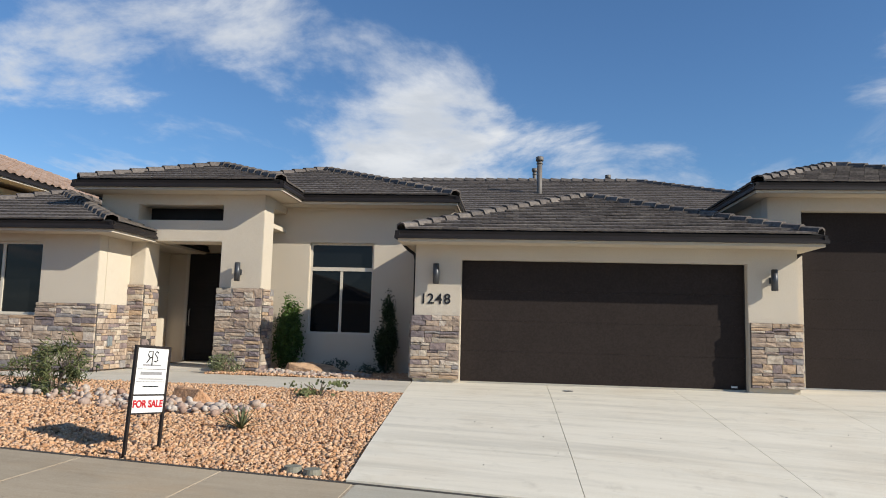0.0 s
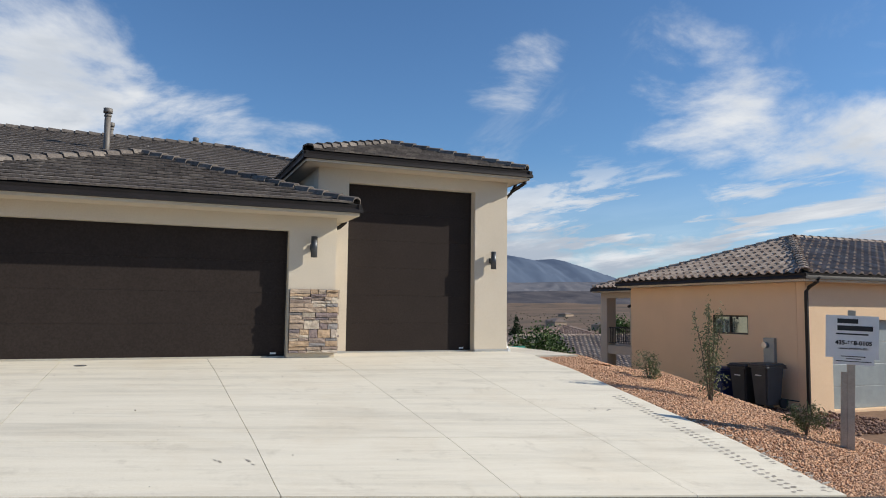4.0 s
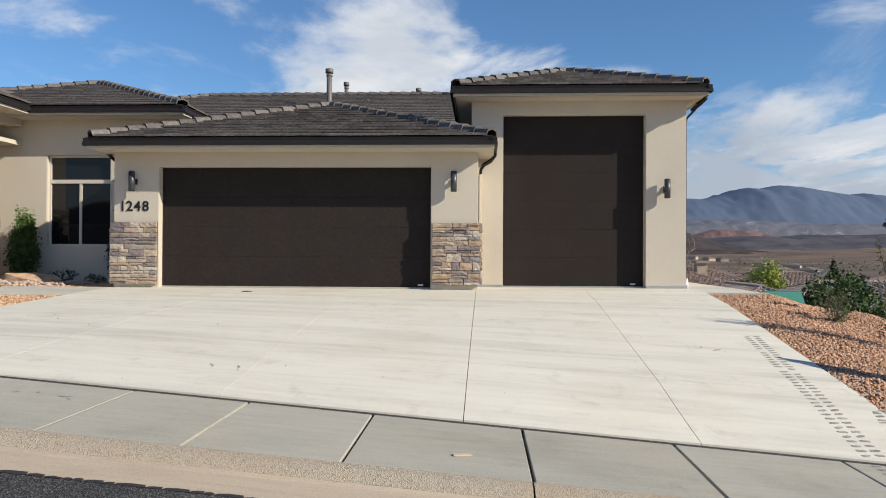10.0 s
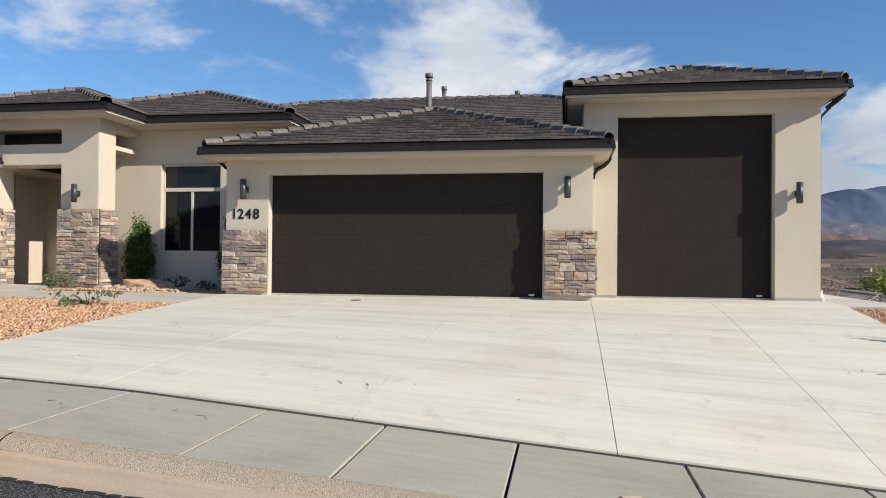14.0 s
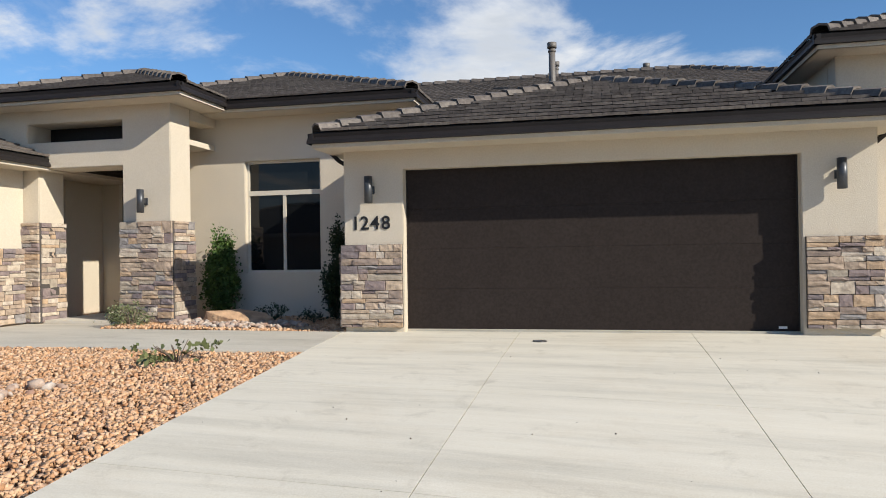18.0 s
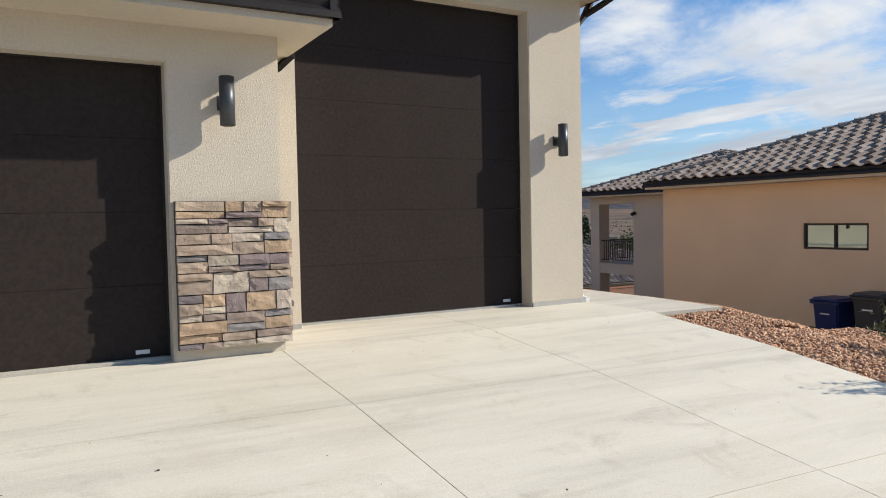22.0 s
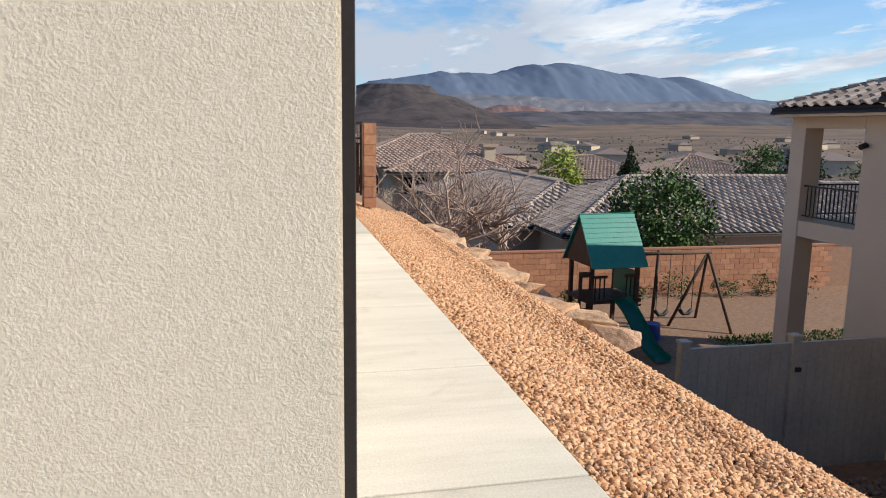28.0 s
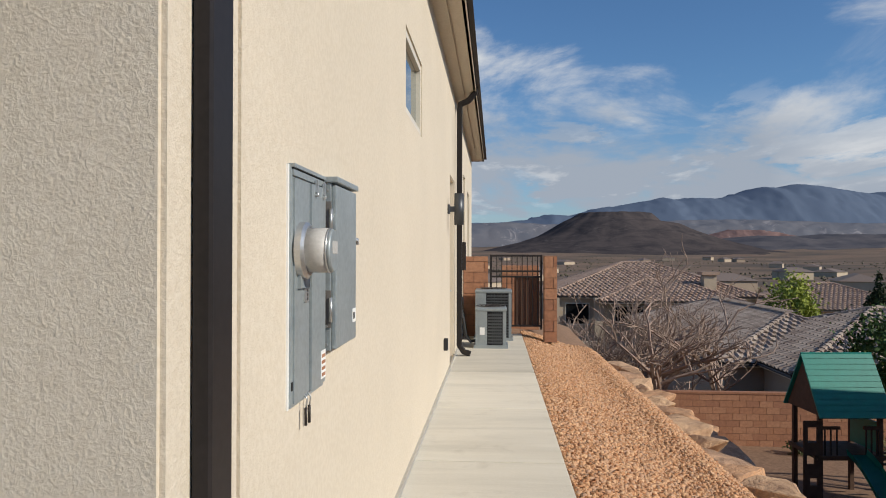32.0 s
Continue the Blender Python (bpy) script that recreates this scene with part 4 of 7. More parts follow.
def hip_roof(name, x0, x1, y0, y1, ez, parent, front_single=False, faces="FEWB", label="", soffit_in=0.45, fascia=True, tile=None, gutter="FEW", tw=0.30, profile=None, expo=0.335):
    """A hipped roof over the eave rectangle, with deck, tiles, caps, soffit, fascia and gutters."""
    rf = new(name)
    rf.parent = parent
    if label:
        rf["label"] = label
    wx, wy = x1 - x0, y1 - y0
    h = min(wx, wy) / 2
    top = ez + h * PITCH
    if wx <= wy:
        r0, r1 = ((x0 + x1) / 2, y0 + h, top), ((x0 + x1) / 2, y1 - h, top)
    else:
        r0, r1 = (x0 + h, (y0 + y1) / 2, top), (x1 - h, (y0 + y1) / 2, top)
    bm = bmesh.new()
    c = [bm.verts.new(p) for p in ((x0, y0, ez), (x1, y0, ez), (x1, y1, ez), (x0, y1, ez))]
    ra, rb = bm.verts.new(r0), bm.verts.new(r1)
    if wx <= wy:
        fs = [(c[0], c[1], ra), (c[1], c[2], rb, ra), (c[2], c[3], rb), (c[3], c[0], ra, rb)]
    else:
        fs = [(c[0], c[1], rb, ra), (c[1], c[2], rb), (c[2], c[3], ra, rb), (c[3], c[0], ra)]
    for f in fs:
        bm.faces.new(f)
    # the deck's black stands in for shade in the gaps under the tiles
    part("deck", bm, SEAL_AND_DARK, rf)
    sl = math.sqrt(1 + PITCH * PITCH)
    t = tile or TILE_FAR
    lng = abs(wx - wy)
    # outlines in slope metres
    short = lambda w: [(0, 0), (w, 0), (w / 2, h * sl)]
    long = lambda w: [(0, 0), (w, 0), (w - h, h * sl), (h, h * sl)]
    fx = short(wx) if wx <= wy else long(wx)
    fy = long(wy) if wx <= wy else short(wy)
    up = PITCH
    if "F" in faces:
        slope_tiles(fx, (x0, y0, ez), (1, 0, 0), (0, 1, up), front_single, rf, material=t, tw=tw, profile=profile, expo=expo)
    if "E" in faces:
        slope_tiles(fy, (x1, y0, ez), (0, 1, 0), (-1, 0, up), False, rf, material=t, tw=tw, profile=profile, expo=expo)
    if "W" in faces:
        slope_tiles(fy, (x0, y1, ez), (0, -1, 0), (1, 0, up), False, rf, material=t, tw=tw, profile=profile, expo=expo)
    if "B" in faces:
        slope_tiles(fx, (x1, y1, ez), (-1, 0, 0), (0, -1, up), False, rf, material=t, tw=tw, profile=profile, expo=expo)
    lift = Vector((0, 0, 0.028))
    v = lambda p: Vector(p) + lift
    if wx <= wy:
        pairs = [((x0, y0, ez), r0), ((x1, y0, ez), r0), ((x0, y1, ez), r1), ((x1, y1, ez), r1)]
    else:
        pairs = [((x0, y0, ez), r0), ((x0, y1, ez), r0), ((x1, y0, ez), r1), ((x1, y1, ez), r1)]
    for a, b_ in pairs:
        ridge_caps(rf, v(a), v(b_), material=t, single=front_single)
    if lng > 0.4:
        ridge_caps(rf, v(r0), v(r1), material=t, single=front_single)
    if fascia:
        s = soffit_in
        bm = bmesh.new()
        add_box(bm, x0 + 0.03, x1 - 0.03, y0 + 0.03, y1 - 0.03, ez - 0.215, ez - 0.165)
        part("soffit", bm, STUCCO, rf)
        bm = bmesh.new()
        for q in ((x0 + 0.02, x1 - 0.02, y0 + 0.02, y0 + 0.06), (x0 + 0.02, x1 - 0.02, y1 - 0.06, y1 - 0.02), (x0 + 0.02, x0 + 0.06, y0 + 0.06, y1 - 0.06), (x1 - 0.06, x1 - 0.02, y0 + 0.06, y1 - 0.06)):
            add_box(bm, *q, ez - 0.215, ez - 0.01)
        part("fascia", bm, STUCCO, rf)
        # stepped moulding under the eave, against the walls
        for side in gutter:
            bm = bmesh.new()
            prof = [(-0.012, -0.008), (0.0, -0.06), (-0.04, -0.105), (-0.045, -0.155), (0.055, -0.155), (0.055, -0.008)]
            if side in "FB":
                ends = [(x0 - 0.035, y0 if side == "F" else y1), (x1 + 0.035, y0 if side == "F" else y1)]
                out = Vector((0, 1 if side == "F" else -1, 0))
            else:
                ends = [(x0 if side == "W" else x1, y0 - 0.035), (x0 if side == "W" else x1, y1 + 0.035)]
                out = Vector((1 if side == "W" else -1, 0, 0))
            rings = [[bm.verts.new(Vector((ex, ey, ez)) + out * px + Vector((0, 0, pz))) for px, pz in prof] for ex, ey in ends]
            m_ = len(prof)
            for k in range(m_):
                bm.faces.new((rings[0][k], rings[0][(k + 1) % m_], rings[1][(k + 1) % m_], rings[1][k]))
            bm.faces.new(rings[0][::-1])
            bm.faces.new(rings[1])
            bmesh.ops.recalc_face_normals(bm, faces=bm.faces)
            part("gutter", bm, FASCIA, rf, "dark bronze rain gutter")
    return rf


hip_roof("garage_roof", -1.28, 6.78, -0.55, 8.0, 2.96, house, True, "FEW", "brown-grey flat concrete tile hip roof")
hip_roof("tall_garage_roof", 5.90, 11.18, 0.62, 18.9, 4.20, house, True, "FEW", "brown-grey tile hip roof")
hip_roof("main_roof", -8.9, 11.0, 4.8, 16.4, 4.16, house, False, "FEW", "brown-grey tile hip roof", gutter="F")
hip_roof("window_block_roof", -8.9, -0.28, 1.80, 12.0, 4.08, house, False, "FEW", "brown-grey tile hip roof")
hip_roof("porch_roof", -8.66, -3.92, 0.30, 6.0, 4.11, house, False, "FEW", "brown-grey tile hip roof")
hip_roof("wing_roof", -13.1, -6.95, -0.92, 6.5, 3.02, house, False, "FEW", "brown-grey tile hip roof")

# vent pipes
for (x, y, z0, z1, r) in ((1.755, 7.95, 4.4, 6.34, 0.085), (1.68, 11.2, 6.0, 6.70, 0.07), (4.27, 11.2, 6.0, 6.47, 0.07), (2.81, 9.0, 5.3, 5.74, 0.03)):
    pipe = new("vent_pipe")
    pipe.parent = house
    pipe["label"] = "brown-grey metal roof vent pipe"
    tube("flue", [(x, y, z0), (x, y, z1)], r, PIPE, pipe)
    if r > 0.04:
        tube("cap", [(x, y, z1), (x, y, z1 + 0.05), (x, y, z1 + 0.06), (x, y, z1 + 0.13)], r * 1.45, PIPE, pipe)
        tube("collar", [(x, y, z1 - 0.10), (x, y, z1 - 0.06)], r * 1.2, PIPE, pipe)


# ---- garage doors ----
def sectional_door(name, x0, x1, y, z0, z1, n, label):
    d = new(name)
    d.parent = house
    d["label"] = label
    h = (z1 - z0) / n
    for k in range(n):
        bm = bmesh.new()
        add_box(bm, x0, x1, y, y + 0.05, z0 + k * h + 0.0008, z0 + (k + 1) * h - 0.0008, 0.003)
        part("panel", bm, DOOR_METAL, d)
    box("bottom_seal", x0, x1, y + 0.004, y + 0.045, z0 - 0.03, z0 + 0.002, SEAL_AND_DARK, d, "black rubber bottom seal")
    box("side_seal", x1 - 0.006, x1 + 0.03, y - 0.03, y - 0.004, z0, z1, SEAL_AND_DARK, d)
    box("side_seal", x0 - 0.03, x0 + 0.006, y - 0.03, y - 0.004, z0, z1, DOOR_METAL, d)
    box("top_seal", x0, x1, y - 0.03, y - 0.004, z1 - 0.01, z1 + 0.03, SEAL_AND_DARK, d)
    box("data_label", x1 - 0.26, x1 - 0.15, y - 0.003, y + 0.002, z0 + 0.03, z0 + 0.065, WHITE, d, "small white maker's label")
    return d


sectional_door("garage_door", -0.02, 5.50, 0.20, 0.03, 2.45, 4, "wide dark brown smooth sectional garage door, closed")
sectional_door("tall_garage_door", 6.99, 9.98, 1.39, 0.03, 3.70, 6, "tall dark brown sectional garage door for a motorhome, closed")
box("apron_strip", 6.98, 9.99, 1.34, 1.5, -0.1, 0.028, STEEL, house, "pale threshold strip")
box("apron_strip", -0.03, 5.51, 0.14, 0.30, -0.1, 0.028, WALKWAY, house, "pale threshold strip")
# stucco foot trim
for q in ((6.31, 6.97, 1.13, 1.15), (10.0, 10.845, 1.125, 1.15)):
    box("weep_screed", *q, 0.0, 0.055, STEEL, house)
box("weep_screed", 10.84, 10.858, 1.15, 18.4, 0.0, 0.05, STEEL, house)
# black sheets added close behind the doors, for the dark inside the garages
box("garage_liner", -0.6, 6.1, 0.32, 0.36, 0.0, 2.7, SEAL_AND_DARK, house)
box("garage_liner", 6.62, 10.5, 1.56, 1.6, 0.0, 3.9, SEAL_AND_DARK, house)


# ---- windows and doors ----
def window_xz(name, x0, x1, z0, z1, y, bars, label, parent=house):
    """A window in a wall that faces south. bars: list of ('v', x, z0, z1) or ('h', z, x0, x1)."""
    w = new(name)
    w.parent = parent
    w["label"] = label
    f = 0.045
    box("frame_side", x0, x0 + f, y, y + 0.08, z0, z1, VINYL, w)
    box("frame_side", x1 - f, x1, y, y + 0.08, z0, z1, VINYL, w)
    box("frame_head", x0 + f, x1 - f, y, y + 0.08, z1 - f, z1, VINYL, w)
    box("frame_sill", x0 + f, x1 - f, y, y + 0.08, z0, z0 + f, VINYL, w)
    for b_ in bars:
        if b_[0] == "v":
            box("mullion", b_[1] - 0.03, b_[1] + 0.03, y + 0.005, y + 0.075, b_[2], b_[3], VINYL, w)
        else:
            box("mullion", b_[2], b_[3], y - 0.005, y + 0.078, b_[1] - 0.045, b_[1] + 0.045, VINYL, w)
    box("pane", x0 + f, x1 - f, y + 0.035, y + 0.045, z0 + f, z1 - f, GLASS, w)
    # black sheet in place of the unlit room behind the pane
    box("room_dark", x0, x1, y + 0.20, y + 0.22, z0, z1, SEAL_AND_DARK, w)
    return w


window_xz("front_window", -3.87, -2.32, 0.855, 3.02, 2.50, [("h", 2.40, -3.85, -2.34), ("v", -3.10, 0.87, 2.38)], "tall almond vinyl window with transom and sliding sash")
window_xz("wing_window", -10.55, -8.76, 1.13, 2.64, -0.30, [("v", -9.68, 1.15, 2.62)], "almond vinyl sliding window with dark glass")


def window_yz(name, y0, y1, z0, z1, x, label, parent=house, glass_mat=GLASS, frame=VINYL, face=1):
    """A window in a wall that faces east (x is the frame's outer face)."""
    w = new(name)
    w.parent = parent
    w["label"] = label
    f = 0.045
    def across(a, b_):
        return (x - a, x - b_) if face > 0 else (x + b_, x + a)

    box("frame_side", *across(0.08, 0.0), y0, y0 + f, z0, z1, frame, w)
    box("frame_side", *across(0.08, 0.0), y1 - f, y1, z0, z1, frame, w)
    box("frame_head", *across(0.08, 0.0), y0 + f, y1 - f, z1 - f, z1, frame, w)
    box("frame_sill", *across(0.08, 0.0), y0 + f, y1 - f, z0, z0 + f, frame, w)
    box("pane", *across(0.045, 0.035), y0 + f, y1 - f, z0 + f, z1 - f, glass_mat, w)
    # the room's darkness is a black sheet behind the glass
    box("room_dark", *across(0.19, 0.17), y0, y1, z0, z1, SEAL_AND_DARK, w)
    return w


window_yz("high_side_window", 4.74, 5.815, 2.51, 3.085, 10.828, "high almond vinyl window in the side wall", house, GLASS_COATED)
window_yz("side_window", 13.6, 14.4, 1.7, 3.05, 10.78, "narrow almond vinyl side window")
window_yz("back_side_window", 15.6, 16.8, 1.4, 2.9, 10.78, "almond vinyl side window")
sd = new("side_door")
sd.parent = house
sd["label"] = "cream painted side door in a shallow recess"
box("leaf", 10.70, 10.75, 9.57, 10.58, 0.02, 2.58, STUCCO, sd)
tube("door_handle", [(10.75, 10.46, 1.0), (10.80, 10.46, 1.0), (10.80, 10.36, 1.0)], 0.012, STEEL, sd)
box("step", 10.55, 10.86, 9.55, 10.6, -0.1, 0.02, WALKWAY, sd)

fd = new("front_door")
fd.parent = house
fd["label"] = "tall dark bronze front door with glass, closed"
box("frame", -7.46, -7.39, 3.5, 3.62, 0.05, 2.85, VINYL, fd)
box("frame", -6.30, -6.22, 3.5, 3.62, 0.05, 2.85, VINYL, fd)
box("leaf", -7.39, -6.30, 3.54, 3.60, 0.07, 2.83, FASCIA, fd, bevel=0.01)
for k in range(4):
    box("door_panel", -7.19, -6.50, 3.525, 3.542, 0.25 + k * 0.62, 0.77 + k * 0.62, FASCIA, fd, bevel=0.008)
tube("door_handle", [(-7.31, 3.53, 0.95), (-7.31, 3.49, 0.98), (-7.31, 3.49, 1.35), (-7.31, 3.53, 1.38)], 0.012, STEEL, fd)


# ---- downspouts ----
def downspout(name, pts, w, d, parent=house, label="flat dark bronze downspout", material=FASCIA):
    """A rectangular pipe along points."""
    bm = bmesh.new()
    rings = []
    pts = [Vector(p) for p in pts]
    for i, p in enumerate(pts):
        a, b_ = pts[max(i - 1, 0)], pts[min(i + 1, len(pts) - 1)]
        t = (b_ - a).normalized()
        side = Vector((0, 1, 0)) if abs(t.y) < 0.6 else Vector((1, 0, 0))
        w_ = side.cross(t).normalized()
        side = t.cross(w_).normalized()
        rings.append([bm.verts.new(p + side * sx * w / 2 + w_ * sy * d / 2) for sx, sy in ((-1, -0.8), (-0.8, -1), (0.8, -1), (1, -0.8), (1, 0.8), (0.8, 1), (-0.8, 1), (-1, 0.8))])
    for s, t in zip(rings, rings[1:]):
        for k in range(8):
            bm.faces.new((s[k], s[(k + 1) % 8], t[(k + 1) % 8], t[k]))
    bm.faces.new(rings[0][::-1])
    bm.faces.new(rings[-1])
    bmesh.ops.recalc_face_normals(bm, faces=bm.faces)
    return part(name, bm, material, parent, label)


downspout("downspout", [(11.15, 1.33, 4.08), (11.15, 1.33, 3.98), (11.05, 1.33, 3.80), (10.88, 1.33, 3.62), (10.862, 1.33, 3.5), (10.862, 1.33, 0.14)], 0.13, 0.040)
tube("drain_elbow", [(10.885, 1.30, 0.21), (10.885, 1.28, 0.09), (10.885, 1.22, 0.04), (10.885, 1.12, 0.03)], 0.038, WHITE, house, "white plastic drain elbow")
downspout("downspout", [(11.15, 10.75, 4.08), (11.15, 10.75, 3.98), (11.05, 10.75, 3.86), (10.92, 10.75, 3.80), (10.91, 10.75, 3.7), (10.91, 10.75, 0.15), (10.98, 10.75, 0.06), (11.08, 10.75, 0.03)], 0.10, 0.08)
downspout("downspout", [(6.80, 0.70, 2.88), (6.80, 0.70, 2.76), (6.70, 0.82, 2.66), (6.56, 1.00, 2.60), (6.50, 1.08, 2.50), (6.50, 1.10, 2.42)], 0.07, 0.06)
downspout("downspout", [(6.50, 1.10, 2.42), (6.50, 1.10, 0.06)], 0.07, 0.06, label="cream painted downspout", material=STUCCO)
downspout("downspout", [(-1.26, 0.30, 2.90), (-1.26, 0.30, 2.76), (-1.16, 0.32, 2.66), (-1.04, 0.34, 2.58), (-1.01, 0.34, 2.45), (-1.01, 0.34, 0.1)], 0.07, 0.06)
downspout("downspout", [(11.15, 0.85, 4.08), (11.15, 0.85, 3.96), (11.08, 1.02, 3.88), (10.96, 1.20, 3.78)], 0.07, 0.06)

# ---- stone veneer ----
stone_meshes = []
for k in range(8):
    bm = bmesh.new()
    bmesh.ops.create_cube(bm, size=1.0)
    bmesh.ops.subdivide_edges(bm, edges=[e for e in bm.edges if abs(e.verts[0].co.x - e.verts[1].co.x) > 0.5], cuts=2)
    bmesh.ops.subdivide_edges(bm, edges=[e for e in bm.edges if abs(e.verts[0].co.z - e.verts[1].co.z) > 0.5], cuts=1)
    for v in bm.verts:
        if v.co.y < 0:
            edge = abs(v.co.x) > 0.45 or abs(v.co.z) > 0.45
            v.co.y += random.uniform(0.05, 0.16) if edge else random.uniform(-0.05, 0.10)
            v.co.x += random.uniform(-0.018, 0.012)
            v.co.z += random.uniform(-0.05, 0.04)
    me = bpy.data.meshes.new("stone")
    bm.normal_update()
    bm.to_mesh(me)
    bm.free()
    me.materials.append(STONE)
    stone_meshes.append(me)


def veneer(name, origin, along, width, z0, z1, parent, out, depth=0.085, seed=0):
    """A sheet of stacked ledge stones: origin is the lower start, along the wall's way, out its outward way."""
    rng = random.Random(seed)
    v = new(name)
    v.parent = parent
    v["label"] = "stacked brown and grey ledge stone facing"
    along, out = Vector(along), Vector(out)
    o = Vector(origin)
    bm = bmesh.new()
    pts = [o, o + along * width, o + along * width + out * 0.03, o + out * 0.03]
    add_prism(bm, [(p.x, p.y) for p in pts], z0, z1)
    bmesh.ops.recalc_face_normals(bm, faces=bm.faces)
    part("backing", bm, STONE_GAP_SHADE, v)
    def lay(u, w, zz, hh):
        d = depth + rng.uniform(-0.02, 0.016)
        ob = link("stone", rng.choice(stone_meshes), None, v)
        c = o + along * (u + w / 2) + out * (d / 2)
        flip = rng.choice((1, -1))
        sx, sy, sz = along * (w - 0.008) * flip, -out * d, Vector((0, 0, hh - 0.008)) * flip
        ob.matrix_basis = Matrix(((*sx, 0), (*sy, 0), (*sz, 0), (c.x, c.y, zz + hh / 2, 1))).transposed()

    z = z0
    while z < z1 - 0.02:
        h = rng.choice((0.105, 0.125, 0.145, 0.165, 0.18))
        if z1 - z - h < 0.08:
            h = z1 - z
        u = 0.0
        while u < width - 0.01:
            w = rng.uniform(0.17, 0.46)
            if width - u - w < 0.13:
                w = width - u
            if h < 0.11 or (w < 0.34 and rng.random() < 0.34):
                layers = [h]
            else:
                k = rng.choice((0.36, 0.42, 0.5, 0.58, 0.64))
                layers = [h * k, h * (1 - k)]
            zz = z
            for hh in layers:
                if w > 0.30 and rng.random() < 0.42:
                    k = rng.uniform(0.32, 0.68)
                    lay(u, w * k, zz, hh)
                    lay(u + w * k, w * (1 - k), zz, hh)
                else:
                    lay(u, w, zz, hh)
                zz += hh
            u += w
        z += h
    return v


veneer("stone_facing", (-1.01, 0.0, 0), (1, 0, 0), 0.96, 0.07, 1.32, house, (0, -1, 0), seed=1)
veneer("stone_facing", (-0.97, 0.7, 0), (0, -1, 0), 0.72, 0.07, 1.32, house, (-1, 0, 0), seed=2)
veneer("stone_facing", (5.545, 0.0, 0), (1, 0, 0), 0.945, 0.09, 1.32, house, (0, -1, 0), seed=3)
veneer("stone_facing", (6.45, 0.0, 0), (0, 1, 0), 1.06, 0.09, 1.32, house, (1, 0, 0), seed=4)
veneer("stone_facing", (-5.46, 0.85, 0), (1, 0, 0), 1.03, 0.05, 1.82, house, (0, -1, 0), seed=5)
veneer("stone_facing", (-4.48, 0.85, 0), (0, 1, 0), 0.66, 0.05, 1.82, house, (1, 0, 0), seed=6)
veneer("stone_facing", (-11.85, -0.40, 0), (1, 0, 0), 1.30, 0.03, 1.11, house, (0, -1, 0), seed=7)
veneer("stone_facing", (-10.55, -0.40, 0), (1, 0, 0), 1.79, 0.03, 1.11, house, (0, -1, 0), seed=12)
veneer("stone_facing", (-8.76, -0.40, 0), (1, 0, 0), 1.32, 0.03, 1.38, house, (0, -1, 0), seed=8)
veneer("stone_facing", (-7.50, -0.40, 0), (0, 1, 0), 1.23, 0.03, 1.38, house, (1, 0, 0), seed=9)
veneer("stone_facing", (-7.50, 0.85, 0), (1, 0, 0), 0.36, 0.03, 1.85, house, (0, -1, 0), seed=10)
veneer("stone_facing", (-7.17, 0.85, 0), (0, 1, 0), 0.63, 0.03, 1.85, house, (1, 0, 0), 0.05, seed=11)


# ---- wall lamps and numbers ----
def wall_lamp(x, y, z, out, label="cylindrical black up-and-down wall lamp"):
    lamp = thing("wall_lamp", label, "wall lamp", "outdoor wall lamps", at=(x, y, z))
    lamp.rotation_euler = (0, 0, math.atan2(out[0], -out[1]))
    box("back_plate", -0.055, 0.055, -0.03, 0.0, -0.06, 0.06, LAMP_BODY, lamp, bevel=0.006)
    box("arm", -0.03, 0.03, -0.10, -0.03, -0.035, 0.035, LAMP_BODY, lamp)
    bm = bmesh.new()
    bmesh.ops.create_cone(bm, cap_ends=True, segments=28, radius1=0.062, radius2=0.062, depth=0.40, matrix=Matrix.Translation((0, -0.145, 0)))
    body = part("shade", bm, LAMP_BODY, lamp)
    for p in body.data.polygons:
        p.use_smooth = len(p.vertices) == 4
    for s in (-1, 1):
        bm = bmesh.new()
        bmesh.ops.create_cone(bm, cap_ends=True, segments=24, radius1=0.052, radius2=0.052, depth=0.004, matrix=Matrix.Translation((0, -0.145, s * 0.2015)))
        part("lens", bm, SEAL_AND_DARK, lamp)
    return lamp


wall_lamp(-0.53, 0.0, 2.145, (0, -1))
wall_lamp(5.97, 0.0, 2.14, (0, -1))
wall_lamp(10.41, 1.15, 2.105, (0, -1))
wall_lamp(-4.98, 0.85, 2.17, (0, -1))
wall_lamp(10.84, 9.1, 2.11, (1, 0))

NUMBER_PAINT = plain("black_number_metal", (0.012, 0.012, 0.013), 0.45)


def lettering(name, text, size, m, material, parent=None, extrude=0.002, align="CENTER", bold=0.0):
    cu = bpy.data.curves.new(name, "FONT")
    cu.body, cu.size, cu.extrude, cu.align_x, cu.align_y = text, size, extrude, align, "CENTER"
    cu.offset = bold
    cu.materials.append(material)
    ob = new(name, cu)
    if parent is not None:
        ob.parent = parent
    ob.matrix_basis = m
    return ob


numbers = thing("house_number", "black metal house numerals 1248 on cream stucco", "house number")
for ch, x in zip("1248", (-0.785, -0.640, -0.475, -0.305)):
    lettering("numeral", ch, 0.285, pose(x, -0.007, 1.64, 90, 0, 0), NUMBER_PAINT, numbers, 0.006, bold=0.004)

# small fittings on the walls
outlet = thing("outlet_cover", "small grey weatherproof outlet cover on the stone", "outlet cover")
box("box", -7.44, -7.38, -0.02, 0.10, 0.50, 0.72, GREY_METAL, outlet, bevel=0.01)
box("flap", -7.385, -7.36, -0.01, 0.09, 0.52, 0.70, GREY_METAL, outlet, bevel=0.008)
spot = thing("ground_spotlight", "small black spotlight at the foot of the stone wall", "spotlight", at=(-7.3, -0.52, 0.05))
